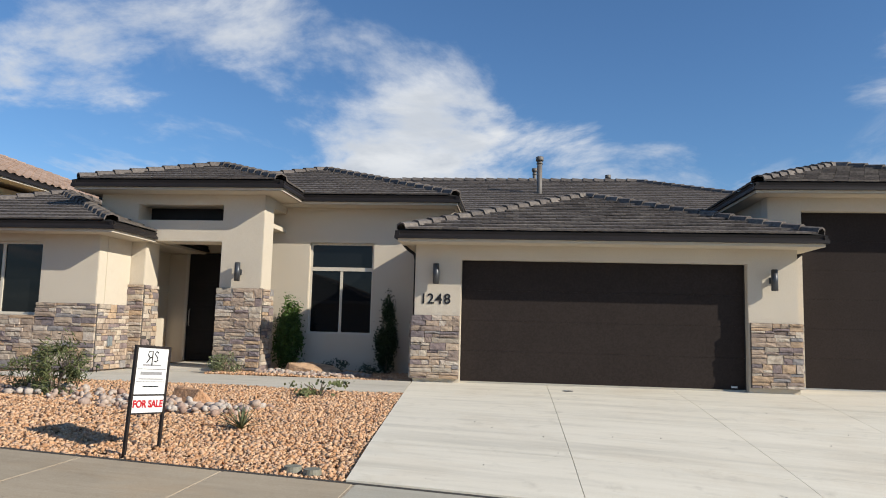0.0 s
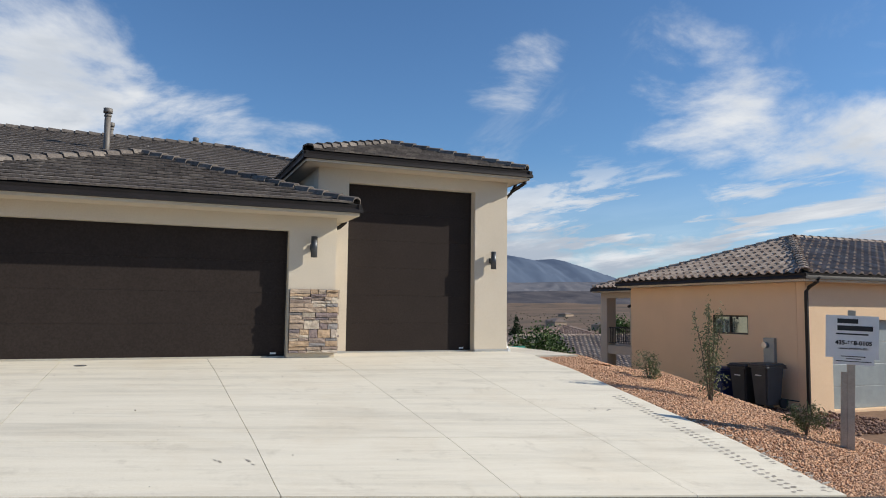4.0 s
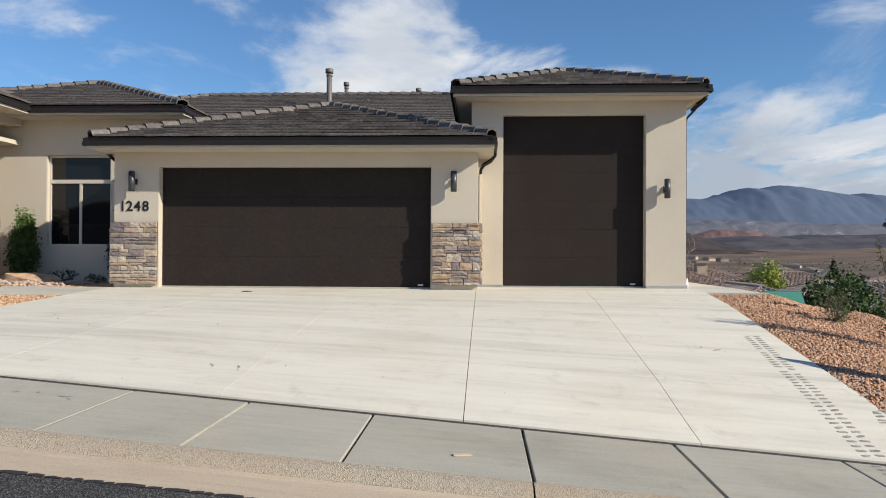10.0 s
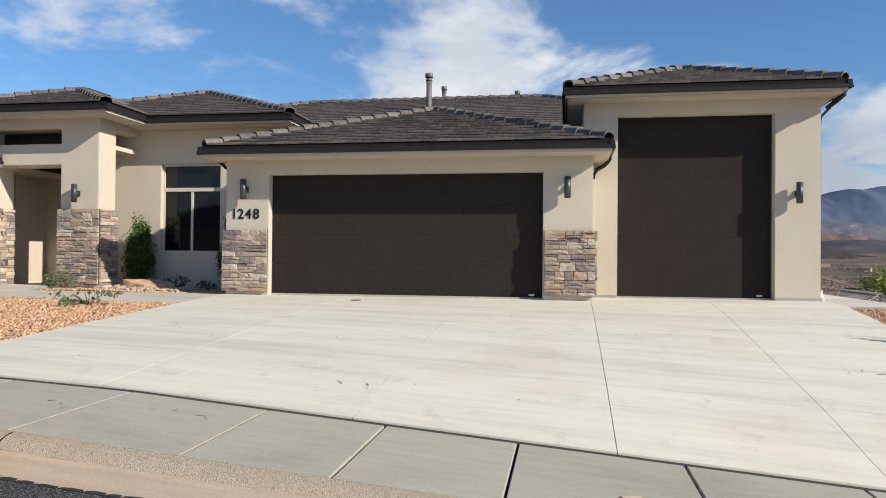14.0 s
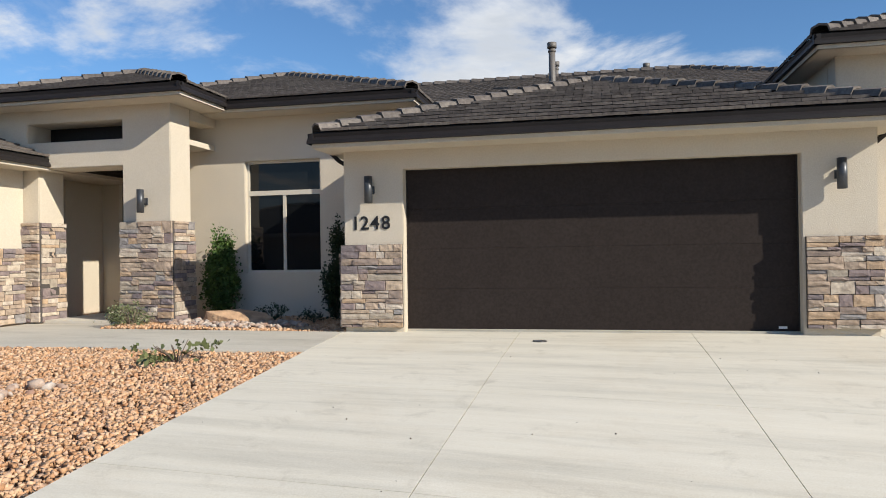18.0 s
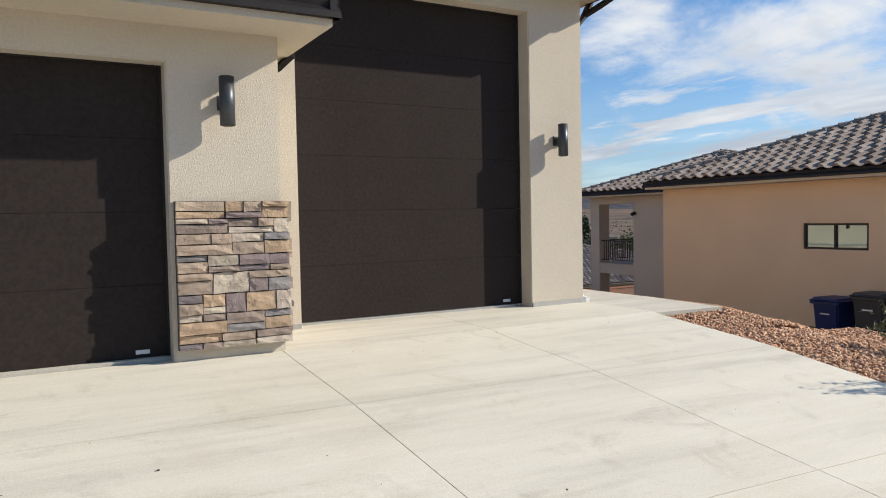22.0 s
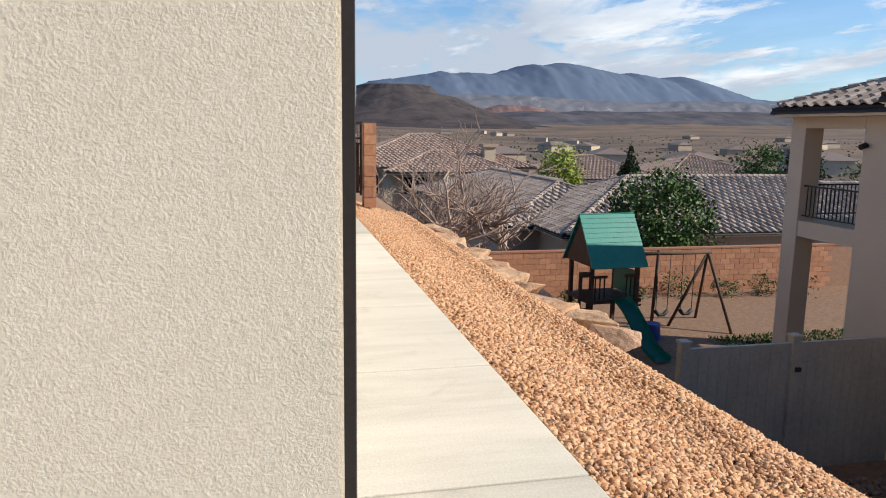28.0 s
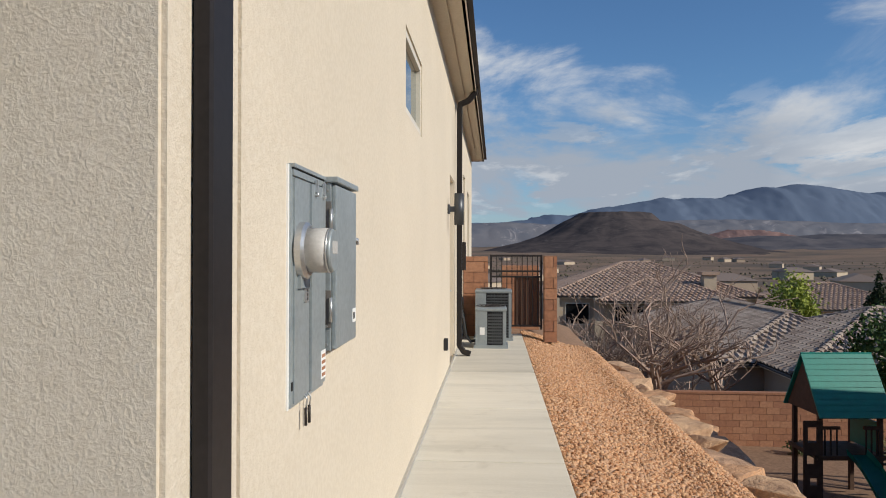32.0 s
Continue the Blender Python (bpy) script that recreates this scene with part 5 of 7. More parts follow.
tube("head", [(0, 0, 0.05), (0.02, 0.04, 0.11)], 0.035, SEAL_AND_DARK, spot)
tube("stake", [(0, 0, -0.05), (0, 0, 0.05)], 0.012, SEAL_AND_DARK, spot)


# ---- for-sale sign ----
sale = thing("for_sale_sign", "white real-estate sign board in a black metal frame", "sign", at=(-2.60, -7.45, -0.17))
sale.rotation_euler = (0, radians(4.0), radians(76))
RED = plain("red_sign_ink", (0.50, 0.012, 0.02), 0.5)
for x in (-0.235, 0.235):
    box("post", x - 0.014, x + 0.014, -0.014, 0.014, -0.1, 1.0, DARK_METAL, sale)
box("top_rail", -0.22, 0.22, -0.010, 0.010, 0.975, 1.0, DARK_METAL, sale)
box("mid_rail", -0.22, 0.22, -0.010, 0.010, 0.505, 0.52, DARK_METAL, sale)
box("bottom_rail", -0.22, 0.22, -0.010, 0.010, 0.325, 0.34, DARK_METAL, sale)
box("board", -0.22, 0.22, -0.006, 0.006, 0.52, 0.975, WHITE, sale)
box("rider_board", -0.22, 0.22, -0.006, 0.006, 0.34, 0.505, WHITE, sale)
INK = plain("black_sign_ink", (0.02, 0.02, 0.02), 0.6)
GREY_INK = plain("grey_sign_ink", (0.30, 0.30, 0.30), 0.6)
lettering("lettering", "FOR SALE", 0.098, pose(0, -0.008, 0.422, 90, 0, 0), RED, sale, 0.001, bold=0.004)
for (x0, x1, z, h, mt) in ((-0.13, 0.13, 0.80, 0.014, GREY_INK), (-0.20, 0.20, 0.765, 0.004, INK), (-0.15, 0.15, 0.71, 0.03, GREY_INK), (-0.17, 0.17, 0.665, 0.01, GREY_INK), (-0.20, 0.20, 0.64, 0.004, INK), (-0.10, 0.12, 0.59, 0.012, INK)):
    box("print_bar", x0, x1, -0.0085, -0.006, z, z + h, mt, sale)
# monogram as plain strokes
tube("print_stroke", [(-0.01, -0.008, 0.80), (-0.01, -0.008, 0.945), (-0.06, -0.008, 0.945), (-0.075, -0.008, 0.91), (-0.05, -0.008, 0.885), (-0.01, -0.008, 0.88)], 0.006, INK, sale, seg=6)
tube("print_stroke", [(-0.04, -0.008, 0.88), (-0.085, -0.008, 0.83)], 0.006, INK, sale, seg=6)
tube("print_stroke", [(0.075, -0.008, 0.93), (0.045, -0.008, 0.945), (0.02, -0.008, 0.92), (0.06, -0.008, 0.885), (0.07, -0.008, 0.86), (0.045, -0.008, 0.84), (0.015, -0.008, 0.85)], 0.006, INK, sale, seg=6)


# ---- builder's sign beside the drive ----
WOOD = plain("weathered_grey_wood", (0.42, 0.38, 0.31), 0.85, 0.0, 0.2, 4.0, 0.3, 40.0)
bs = thing("builder_sign", "white builder's notice board on a wooden post", "sign", at=(13.05, -6.0, -0.98))
bs.rotation_euler = (radians(1), radians(2), radians(-44))
box("post", -0.05, 0.05, 0.0, 0.09, -0.2, 2.0, WOOD, bs, bevel=0.004)
box("post_brace", -0.14, -0.052, 0.01, 0.05, -0.2, 1.05, WOOD, bs)
box("board", -0.36, 0.36, -0.012, 0.0, 1.27, 1.92, WHITE, bs, "white corrugated board with black print")
box("lower_board", -0.25, 0.30, -0.02, -0.012, 1.17, 1.34, WHITE, bs)
for (x0, x1, z, h) in ((-0.20, 0.08, 1.80, 0.07), (-0.20, 0.28, 1.69, 0.075), (-0.22, 0.22, 1.625, 0.022), (-0.15, 0.18, 1.29, 0.012), (-0.08, 0.12, 1.255, 0.012), (-0.22, 0.26, 1.215, 0.012)):
    box("print_bar", x0, x1, -0.0235 if z < 1.34 else -0.015, -0.019 if z < 1.34 else -0.0125, z, z + h, INK, bs)
lettering("lettering", "435-668-0105", 0.088, pose(0.02, -0.020, 1.50, 90, 0, 0), INK, bs, 0.001, bold=0.003)
lettering("lettering", "License #9435584-5501", 0.042, pose(0.02, -0.020, 1.415, 90, 0, 0), INK, bs, 0.001, bold=0.001)


# ---- plants ----
def leaf_mat(name, stops):
    return pieces(name, stops, 0.65, True, 20.0, 0.1, 0.005, 0.15)


LEAF = leaf_mat("shrub_leaf", [(0.0, (0.030, 0.062, 0.012)), (0.5, (0.055, 0.105, 0.022)), (1.0, (0.10, 0.16, 0.035))])
LEAF_BRIGHT = leaf_mat("bright_shrub_leaf", [(0.0, (0.022, 0.05, 0.010)), (0.5, (0.06, 0.12, 0.02)), (1.0, (0.13, 0.21, 0.04))])
LEAF_DARK = leaf_mat("dark_shrub_leaf", [(0.0, (0.014, 0.028, 0.010)), (1.0, (0.032, 0.052, 0.018))])
LEAF_OLIVE = leaf_mat("olive_leaf", [(0.0, (0.07, 0.085, 0.03)), (1.0, (0.15, 0.17, 0.07))])
LEAF_GREY = leaf_mat("grey_green_leaf", [(0.0, (0.10, 0.12, 0.055)), (1.0, (0.20, 0.22, 0.11))])
LEAF_LIME = leaf_mat("lime_leaf", [(0.0, (0.18, 0.22, 0.03)), (1.0, (0.34, 0.38, 0.06))])
BARK = plain("bark", (0.16, 0.12, 0.09), 0.95, 0.0, 0.25, 12.0, 0.5, 60.0)
BARK_PALE = plain("pale_bark", (0.31, 0.225, 0.175), 0.95, 0.0, 0.25, 6.0, 0.4, 40.0)


def leaves(name, centres, size, material, parent, seed=1, narrow=0.5, upright=0.0):
    """Leaf blades, each a bent diamond, at the points given."""
    rng = np.random.default_rng(seed)
    n = len(centres)
    d = rng.normal(0, 1, (n, 3))
    d[:, 2] = d[:, 2] * (1 - 0.5 * upright) + upright * 2.0
    d /= np.linalg.norm(d, axis=1)[:, None]
    s = np.cross(d, rng.normal(0, 1, (n, 3)))
    s /= np.linalg.norm(s, axis=1)[:, None]
    nn = np.cross(d, s)
    L = size * rng.uniform(0.6, 1.35, (n, 1))
    c = np.asarray(centres)
    v = np.stack([c - d * L * 0.5, c + s * L * narrow * 0.5 + nn * L * 0.08, c + d * L * 0.5, c - s * L * narrow * 0.5 + nn * L * 0.08], 1)
    me = bpy.data.meshes.new(name)
    i = np.arange(n)[:, None] * 4
    f = np.concatenate([i + np.array([[0, 1, 2]]), i + np.array([[0, 2, 3]])])
    me.vertices.add(n * 4)
    me.vertices.foreach_set("co", v.reshape(-1))
    me.loops.add(f.size)
    me.loops.foreach_set("vertex_index", f.reshape(-1))
    me.polygons.add(len(f))
    me.polygons.foreach_set("loop_start", np.arange(0, f.size, 3))
    me.update(calc_edges=True)
    ob = link(name, me, material, parent)
    ob["kind"] = "stuff"
    return ob


def clump_points(n, rx, ry, rz, z0, seed, clumps=26, spread=0.24, hollow=0.45, taper=0.0):
    """Leaf places gathered in clumps over an uneven crown."""
    rng = np.random.default_rng(seed)
    d = rng.normal(0, 1, (clumps, 3))
    d /= np.linalg.norm(d, axis=1)[:, None]
    r = hollow + (1 - hollow) * rng.uniform(0, 1, (clumps, 1)) ** 0.5
    cc = d * r
    k = rng.integers(0, clumps, n)
    p = cc[k] + rng.normal(0, spread, (n, 3)) * rng.uniform(0.5, 1.2, (clumps, 1))[k]
    if taper:
        sc = 1 - taper * (p[:, 2:3] + 1) / 2
        p[:, :2] *= np.clip(sc, 0.12, 1.5)
    return p * np.array([rx, ry, rz]) + np.array([0, 0, z0])


def shrub(name, x, y, z, r, h, n, leaf, size, label, taper=0.0, seed=1, stems=5, narrow=0.5, clumps=26, category="shrub"):
    s = thing(name, label, category, at=(x, y, z))
    bm = bmesh.new()
    rng = random.Random(seed)
    for k in range(stems):
        a = rng.uniform(0, math.tau)
        add_tube(bm, [(0, 0, -0.05), (0.25 * r * math.cos(a), 0.25 * r * math.sin(a), h * 0.35), (0.6 * r * math.cos(a), 0.6 * r * math.sin(a), h * rng.uniform(0.6, 0.85))], 0.012, 5, 0.004)
    part("stem", bm, BARK, s)
    leaves("foliage", clump_points(n, r, r, h / 2, h * 0.52, seed, clumps=clumps, taper=taper), size, leaf, s, seed, narrow)
    return s


shrub("columnar_shrub", -4.16, 2.0, 0.05, 0.33, 1.45, 8000, LEAF, 0.06, "green upright shrub by the window wall", 0.28, 3, 6, 0.6, 34)
shrub("columnar_shrub", -1.88, 2.05, 0.05, 0.27, 1.55, 6000, LEAF_DARK, 0.055, "dark green narrow shrub in the wall's shade", 0.35, 4, 5, 0.6, 26)
shrub("low_shrub", -5.0, 0.42, 0.02, 0.34, 0.38, 900, LEAF_GREY, 0.05, "low grey-green shrub at the stone column", 0, 5)
shrub("low_shrub", -2.9, 1.5, 0.0, 0.28, 0.30, 350, LEAF_DARK, 0.05, "small dark shrub under the window", 0, 6)
shrub("low_shrub", -2.1, 1.45, 0.0, 0.26, 0.24, 260, LEAF_DARK, 0.05, "small dark shrub under the window", 0, 7)
shrub("oleander", -5.45, -4.6, -0.05, 0.30, 0.80, 1200, LEAF_OLIVE, 0.12, "young oleander with long narrow grey-green leaves", -0.3, 8, 9, 0.16, 30)
shrub("low_shrub", -6.15, -4.2, -0.02, 0.28, 0.5, 500, LEAF_OLIVE, 0.10, "young oleander with long narrow grey-green leaves", -0.3, 9, 6, 0.16, 20)
shrub("sparse_shrub", -2.1, -2.75, -0.09, 0.42, 0.30, 150, LEAF_OLIVE, 0.075, "sparse low shrub with rounded leaves", -0.4, 10, 10, 0.7, 12)
shrub("oleander", 12.66, -5.53, -0.90, 0.22, 0.44, 800, LEAF_OLIVE, 0.085, "small oleander with narrow leaves in the gravel", -0.4, 11, 9, 0.17, 22)


shrub("oleander", 12.35, -2.1, -0.42, 0.20, 0.56, 620, LEAF_GREY, 0.085, "small oleander with narrow leaves in the gravel", -0.4, 17, 9, 0.17, 20)


def yucca(x, y, z, n, length, label, seed):
    s = thing("yucca", label, "plant", at=(x, y, z))
    rng = random.Random(seed)
    for k in range(n):
        a, el = rng.uniform(0, math.tau), rng.uniform(0.25, 1.3)
        bm = bmesh.new()
        L = length * rng.uniform(0.7, 1.1)
        d = Vector((math.cos(a) * math.cos(el), math.sin(a) * math.cos(el), math.sin(el)))
        s_ = Vector((-math.sin(a), math.cos(a), 0))
        prev = None
        for i in range(4):
            u = i / 3
            p = d * L * u + Vector((0, 0, -0.10 * u * u * L))
            w = 0.012 * (1 - u) + 0.001
            cur = (bm.verts.new(p - s_ * w), bm.verts.new(p + Vector((0, 0, -0.004))), bm.verts.new(p + s_ * w))
            if prev:
                bm.faces.new((prev[0], prev[1], cur[1], cur[0]))
                bm.faces.new((prev[1], prev[2], cur[2], cur[1]))
            prev = cur
        part("blade", bm, LEAF_GREY, s)


yucca(-2.15, -6.0, -0.16, 46, 0.36, "spiky grey-green yucca in orange gravel", 3)


def sapling(x, y, z):
    s = thing("sapling", "young multi-stemmed tree with small grey-green leaves", "tree", at=(x, y, z))
    rng = random.Random(5)
    bm = bmesh.new()
    pts = []
    for k in range(7):
        a = rng.uniform(0, math.tau)
        rr = rng.uniform(0.08, 0.34)
        h = rng.uniform(1.25, 2.05)
        line = [Vector((0, 0, -0.1)), Vector((rr * 0.25 * math.cos(a), rr * 0.25 * math.sin(a), h * 0.35)), Vector((rr * 0.6 * math.cos(a), rr * 0.6 * math.sin(a), h * 0.7)), Vector((rr * math.cos(a), rr * math.sin(a), h))]
        add_tube(bm, line, 0.016, 6, 0.004)
        for j in range(230):
            u = rng.uniform(0.22, 1.0)
            i = min(2, int(u * 3))
            p = line[i].lerp(line[i + 1], u * 3 - i)
            g = 0.13 * (1.15 - u)
            pts.append((p.x + rng.gauss(0, g), p.y + rng.gauss(0, g), p.z + rng.gauss(0, 0.08)))
    part("trunk", bm, BARK, s)
    leaves("crown", np.array(pts), 0.06, LEAF_GREY, s, 8, 0.35)


sapling(12.58, -3.55, -0.80)

# ---- loose stone ----
rng = np.random.default_rng(11)


def bed(name, n, inside, x0, x1, y0, y1, size, material, label, seed, lift=0.0):
    lift += 0.01
    r = np.random.default_rng(seed)
    pts = []
    while len(pts) < n:
        x, y = r.uniform(x0, x1), r.uniform(y0, y1)
        if inside(x, y):
            pts.append((x, y, ground_z(x, y) + lift + r.uniform(-0.3, 0.35) * size))
    s = size * r.uniform(0.55, 1.35, n)
    return scatter(name, pts, s, material, seed, 0.75, label, "gravel", size < 0.06)


bed("front_gravel", 46000, lambda x, y: -12 < x < -0.99 - 0.066 * y and -7.84 < y < -1.87 + 0.12 * (x + 1), -9.5, -0.45, -7.84, -1.85, 0.035, GRAVEL, "orange crushed-rock gravel in the front yard", 21, 0.03)
bed("window_gravel", 6500, lambda x, y: x > -4.45 or y < 0.8, -5.3, -1.05, 0.05, 2.38, 0.038, GRAVEL, "orange crushed-rock gravel under the window", 22, 0.03)
bed("river_cobbles", 420, lambda x, y: ((x + 3.2) / 1.25) ** 2 + ((y - 0.75) / 0.5) ** 2 < 1, -4.6, -1.8, 0.2, 1.3, 0.10, RIVER, "pinkish grey river cobbles", 23, 0.05)
bed("river_cobbles", 330, lambda x, y: abs(y + 4.7 + 0.35 * math.sin(x * 1.3)) < 0.55 and x < -2.3, -6.4, -2.4, -5.8, -3.7, 0.105, RIVER, "pinkish grey river cobbles in a dry stream bed", 24, 0.06)
bed("side_gravel", 105000, lambda x, y: x > 11.97 and x < 13.75 + 0.12 * math.sin(y * 1.7) + (0.4 if y < 4 else 0), 11.97, 14.3, -0.2, 14.6, 0.026, GRAVEL_SIDE, "orange crushed-rock gravel beside the path", 25, 0.03)
bed("east_gravel", 60000, lambda x, y: x > 10.89 + 0.24 * y / 7.85 and x < 14.9 + 0.5 * math.sin(y * 0.7), 10.5, 15.4, -7.84, -0.2, 0.029, GRAVEL_RED, "red-brown crushed-rock gravel beside the driveway", 26, 0.03)
bed("east_cobbles", 900, lambda x, y: abs(x - 14.9 - 0.35 * math.sin(y * 0.9)) < 0.45, 14.0, 15.9, -6.5, 1.2, 0.15, RIVER, "pale cobbles along the gravel's edge", 27, 0.05)
bed("lower_gravel", 5200, lambda x, y: True, 15.2, 20.2, -2.5, 7.3, 0.075, pieces("dark_gravel", [(0.0, (0.20, 0.12, 0.09)), (1.0, (0.32, 0.21, 0.16))], 0.9, True, 30.0, 0.4, 0.01, 0.3), "brown gravel on the lower plot", 28, 0.03)


def boulder(x, y, z, sx, sy, sz, seed, label, turn=0.0):
    """An angular block of layered sandstone."""
    rng = random.Random(seed)
    bm = bmesh.new()
    for k in range(13):
        d = Vector((rng.gauss(0, 1), rng.gauss(0, 1), rng.gauss(0, 1))).normalized()
        m_ = max(abs(d.x), abs(d.y), abs(d.z))
        p = d * (0.42 + 0.58 * 0.5 / m_ * 0.95) * rng.uniform(0.80, 1.0)
        p.z = max(-0.45, min(0.42, p.z))
        bm.verts.new(p)
    hull = bmesh.ops.convex_hull(bm, input=bm.verts)
    bmesh.ops.delete(bm, geom=[v for v in hull["geom_interior"] if isinstance(v, bmesh.types.BMVert)], context="VERTS")
    bmesh.ops.dissolve_limit(bm, angle_limit=0.28, verts=bm.verts, edges=bm.edges)
    bmesh.ops.bevel(bm, geom=list(bm.edges), offset=0.022, segments=1, affect="EDGES", profile=0.5)
    bmesh.ops.triangulate(bm, faces=bm.faces)
    bmesh.ops.subdivide_edges(bm, edges=[e for e in bm.edges if e.calc_length() > 0.12], cuts=2, use_grid_fill=True)
    for v in bm.verts:
        q = v.co * 3.1 + Vector((seed * 1.7, seed * 0.9, seed))
        v.co *= 1 + 0.07 * noise.fractal(q, 0.9, 2.0, 4) + 0.035 * noise.noise(Vector((q.x * 0.4, q.y * 0.4, q.z * 4.5)))
    me = bpy.data.meshes.new("boulder")
    bm.normal_update()
    bm.to_mesh(me)
    bm.free()
    me.materials.append(BOULDER)
    ob = new("boulder", me)
    ob.matrix_basis = pose(x, y, z, 0, 0, turn) @ Matrix.Diagonal((sx, sy, sz, 1))
    return tagged(ob, label, "boulder")


boulder(-3.35, 1.0, 0.10, 1.0, 0.5, 0.36, 3, "tan sandstone boulder among river cobbles", 5)
boulder(-3.5, -4.4, -0.03, 0.6, 0.5, 0.4, 4, "tan sandstone boulder in the gravel", 30)
boulder(-7.6, -3.3, 0.0, 0.9, 0.6, 0.3, 5, "flat reddish sandstone boulder", 10)
rr = random.Random(8)
yy = 5.4
while yy < 13.4:
    s = rr.uniform(0.5, 1.0)
    zz = -0.39 - 0.22 * smooth(2, 7, yy)
    boulder(13.70 + rr.uniform(-0.10, 0.14), yy + s / 2, zz, rr.uniform(0.40, 0.62), s * 1.12, rr.uniform(0.24, 0.34), int(yy * 10) + 20, "flat orange sandstone boulder edging the gravel bank", rr.uniform(-18, 18))
    if 6.4 < yy < 10.5:
        boulder(14.10 + rr.uniform(-0.05, 0.12), yy + s / 2 + 0.3, zz - 0.46, rr.uniform(0.55, 0.8), s * 1.15, rr.uniform(0.45, 0.6), int(yy * 10) + 300, "orange sandstone boulder low on the bank", rr.uniform(-18, 18))
    yy += s * 0.84
boulder(13.85, 2.3, -0.60, 0.35, 0.45, 0.24, 77, "small orange sandstone boulder at the gravel's edge", 20)
# valve lids by the kerb
for (x, y) in ((-1.0, -7.66), (-0.8, -7.70)):
    v = thing("valve_lid", "small round green irrigation valve lid in gravel", "valve lid", "valve lids", at=(x, y, ground_z(x, y) + 0.05))
    bm = bmesh.new()
    bmesh.ops.create_cone(bm, cap_ends=True, segments=18, radius1=0.09, radius2=0.08, depth=0.05, matrix=Matrix.Translation((0, 0, 0.03)))
    part("lid", bm, plain("dull_green_plastic", (0.22, 0.21, 0.16), 0.6), v)

# ---- electric meter and breaker box on the side wall ----
meter = thing("electric_meter_panel", "grey steel electric meter panel with round glass meter", "electric meter")
box("panel", 10.836, 10.852, 1.936, 2.333, 1.074, 1.793, GREY_METAL, meter, bevel=0.002)
box("cover", 10.852, 10.857, 1.958, 2.126, 1.085, 1.752, GREY_METAL, meter, bevel=0.001)
box("cover", 10.852, 10.862, 2.142, 2.325, 1.090, 1.752, GREY_METAL, meter, bevel=0.002)
box("top_cover", 10.852, 10.858, 1.945, 2.328, 1.758, 1.776, GREY_METAL, meter)
box("top_flange", 10.852, 10.862, 1.936, 2.333, 1.782, 1.793, GREY_METAL, meter)
# black strip painted as the shade in the gap below the flange
box("flange_gap", 10.852, 10.8545, 1.942, 2.330, 1.776, 1.782, SEAL_AND_DARK, meter)
MY, MZ = 2.032, 1.538
bm = bmesh.new()
for (x0_, x1_, r0_, r1_) in ((10.857, 10.876, 0.088, 0.087), (10.876, 10.884, 0.087, 0.076)):
    add_tube(bm, [(x0_, MY, MZ), (x1_, MY, MZ)], r0_, 40, r1_)
part("meter_ring", bm, STEEL, meter, "galvanised steel ring")
METER_GREY = plain("matt_grey_meter_plastic", (0.42, 0.41, 0.39), 0.5, 0.0, 0.05)
tube("meter_body", [(10.884, MY, MZ), (10.915, MY, MZ), (10.944, MY, MZ)], 0.068, METER_GREY, meter, "matt grey meter body", 40)
tube("meter_rim", [(10.944, MY, MZ), (10.949, MY, MZ)], 0.069, STEEL, meter, seg=40)
tube("meter_glass", [(10.949, MY, MZ), (10.960, MY, MZ)], 0.067, GREY_METAL, meter, "glossy meter cover", 40, 0.062)
box("meter_dial", 10.960, 10.9612, MY - 0.035, MY + 0.035, MZ - 0.01, MZ + 0.028, METER_GREY, meter)
bm = bmesh.new()
add_prism(bm, [(10.852, MY - 0.045), (10.868, MY - 0.045), (10.868, MY + 0.06), (10.852, MY + 0.06)], MZ - 0.115, MZ - 0.07)
part("meter_neck", bm, GREY_METAL, meter)
box("latch", 10.857, 10.864, 2.058, 2.100, 1.378, 1.424, STEEL, meter, bevel=0.002)
# raised black discs stand in for the dark of the latch holes
for z_ in (1.387, 1.400, 1.413):
    tube("latch_hole", [(10.864, 2.079, z_), (10.8652, 2.079, z_)], 0.005, SEAL_AND_DARK, meter, seg=10)
for y_ in (2.185, 2.285):
    box("clip", 10.862, 10.870, y_ - 0.006, y_ + 0.006, 1.728, 1.768, STEEL, meter)
    tube("screw", [(10.862, y_, 1.720), (10.873, y_, 1.720)], 0.007, STEEL, meter, seg=8)
box("sticker", 10.862, 10.8635, 2.262, 2.322, 1.105, 1.20, WHITE, meter, "small printed sticker")
for k in range(4):
    box("print_bar", 10.8635, 10.8645, 2.268, 2.316, 1.113 + k * 0.021, 1.124 + k * 0.021, BLOCK, meter)
box("knockout", 10.852, 10.8545, 1.938, 1.952, 1.125, 1.150, SEAL_AND_DARK, meter)
for y_ in (2.068, 2.110):
    tube("seal_wire", [(10.857, y_, 1.092), (10.866, y_, 1.078), (10.862, y_ + 0.003, 1.045)], 0.003, STEEL, meter, seg=6)
    tube("seal_tag", [(10.862, y_, 1.05), (10.862, y_ + 0.002, 0.995)], 0.005, DARK_METAL, meter, seg=6)
box("caulk", 10.836, 10.846, 1.925, 1.936, 1.07, 1.79, WHITE, meter)
brk = thing("breaker_box", "grey steel breaker box with hinged cover, closed", "electric box")
box("case", 10.836, 10.876, 2.345, 2.700, 1.190, 1.776, GREY_METAL, brk, bevel=0.003)
box("door", 10.876, 10.894, 2.352, 2.708, 1.195, 1.768, GREY_METAL, brk, bevel=0.005)
box("rain_hood", 10.836, 10.902, 2.339, 2.716, 1.776, 1.797, GREY_METAL, brk, bevel=0.004)
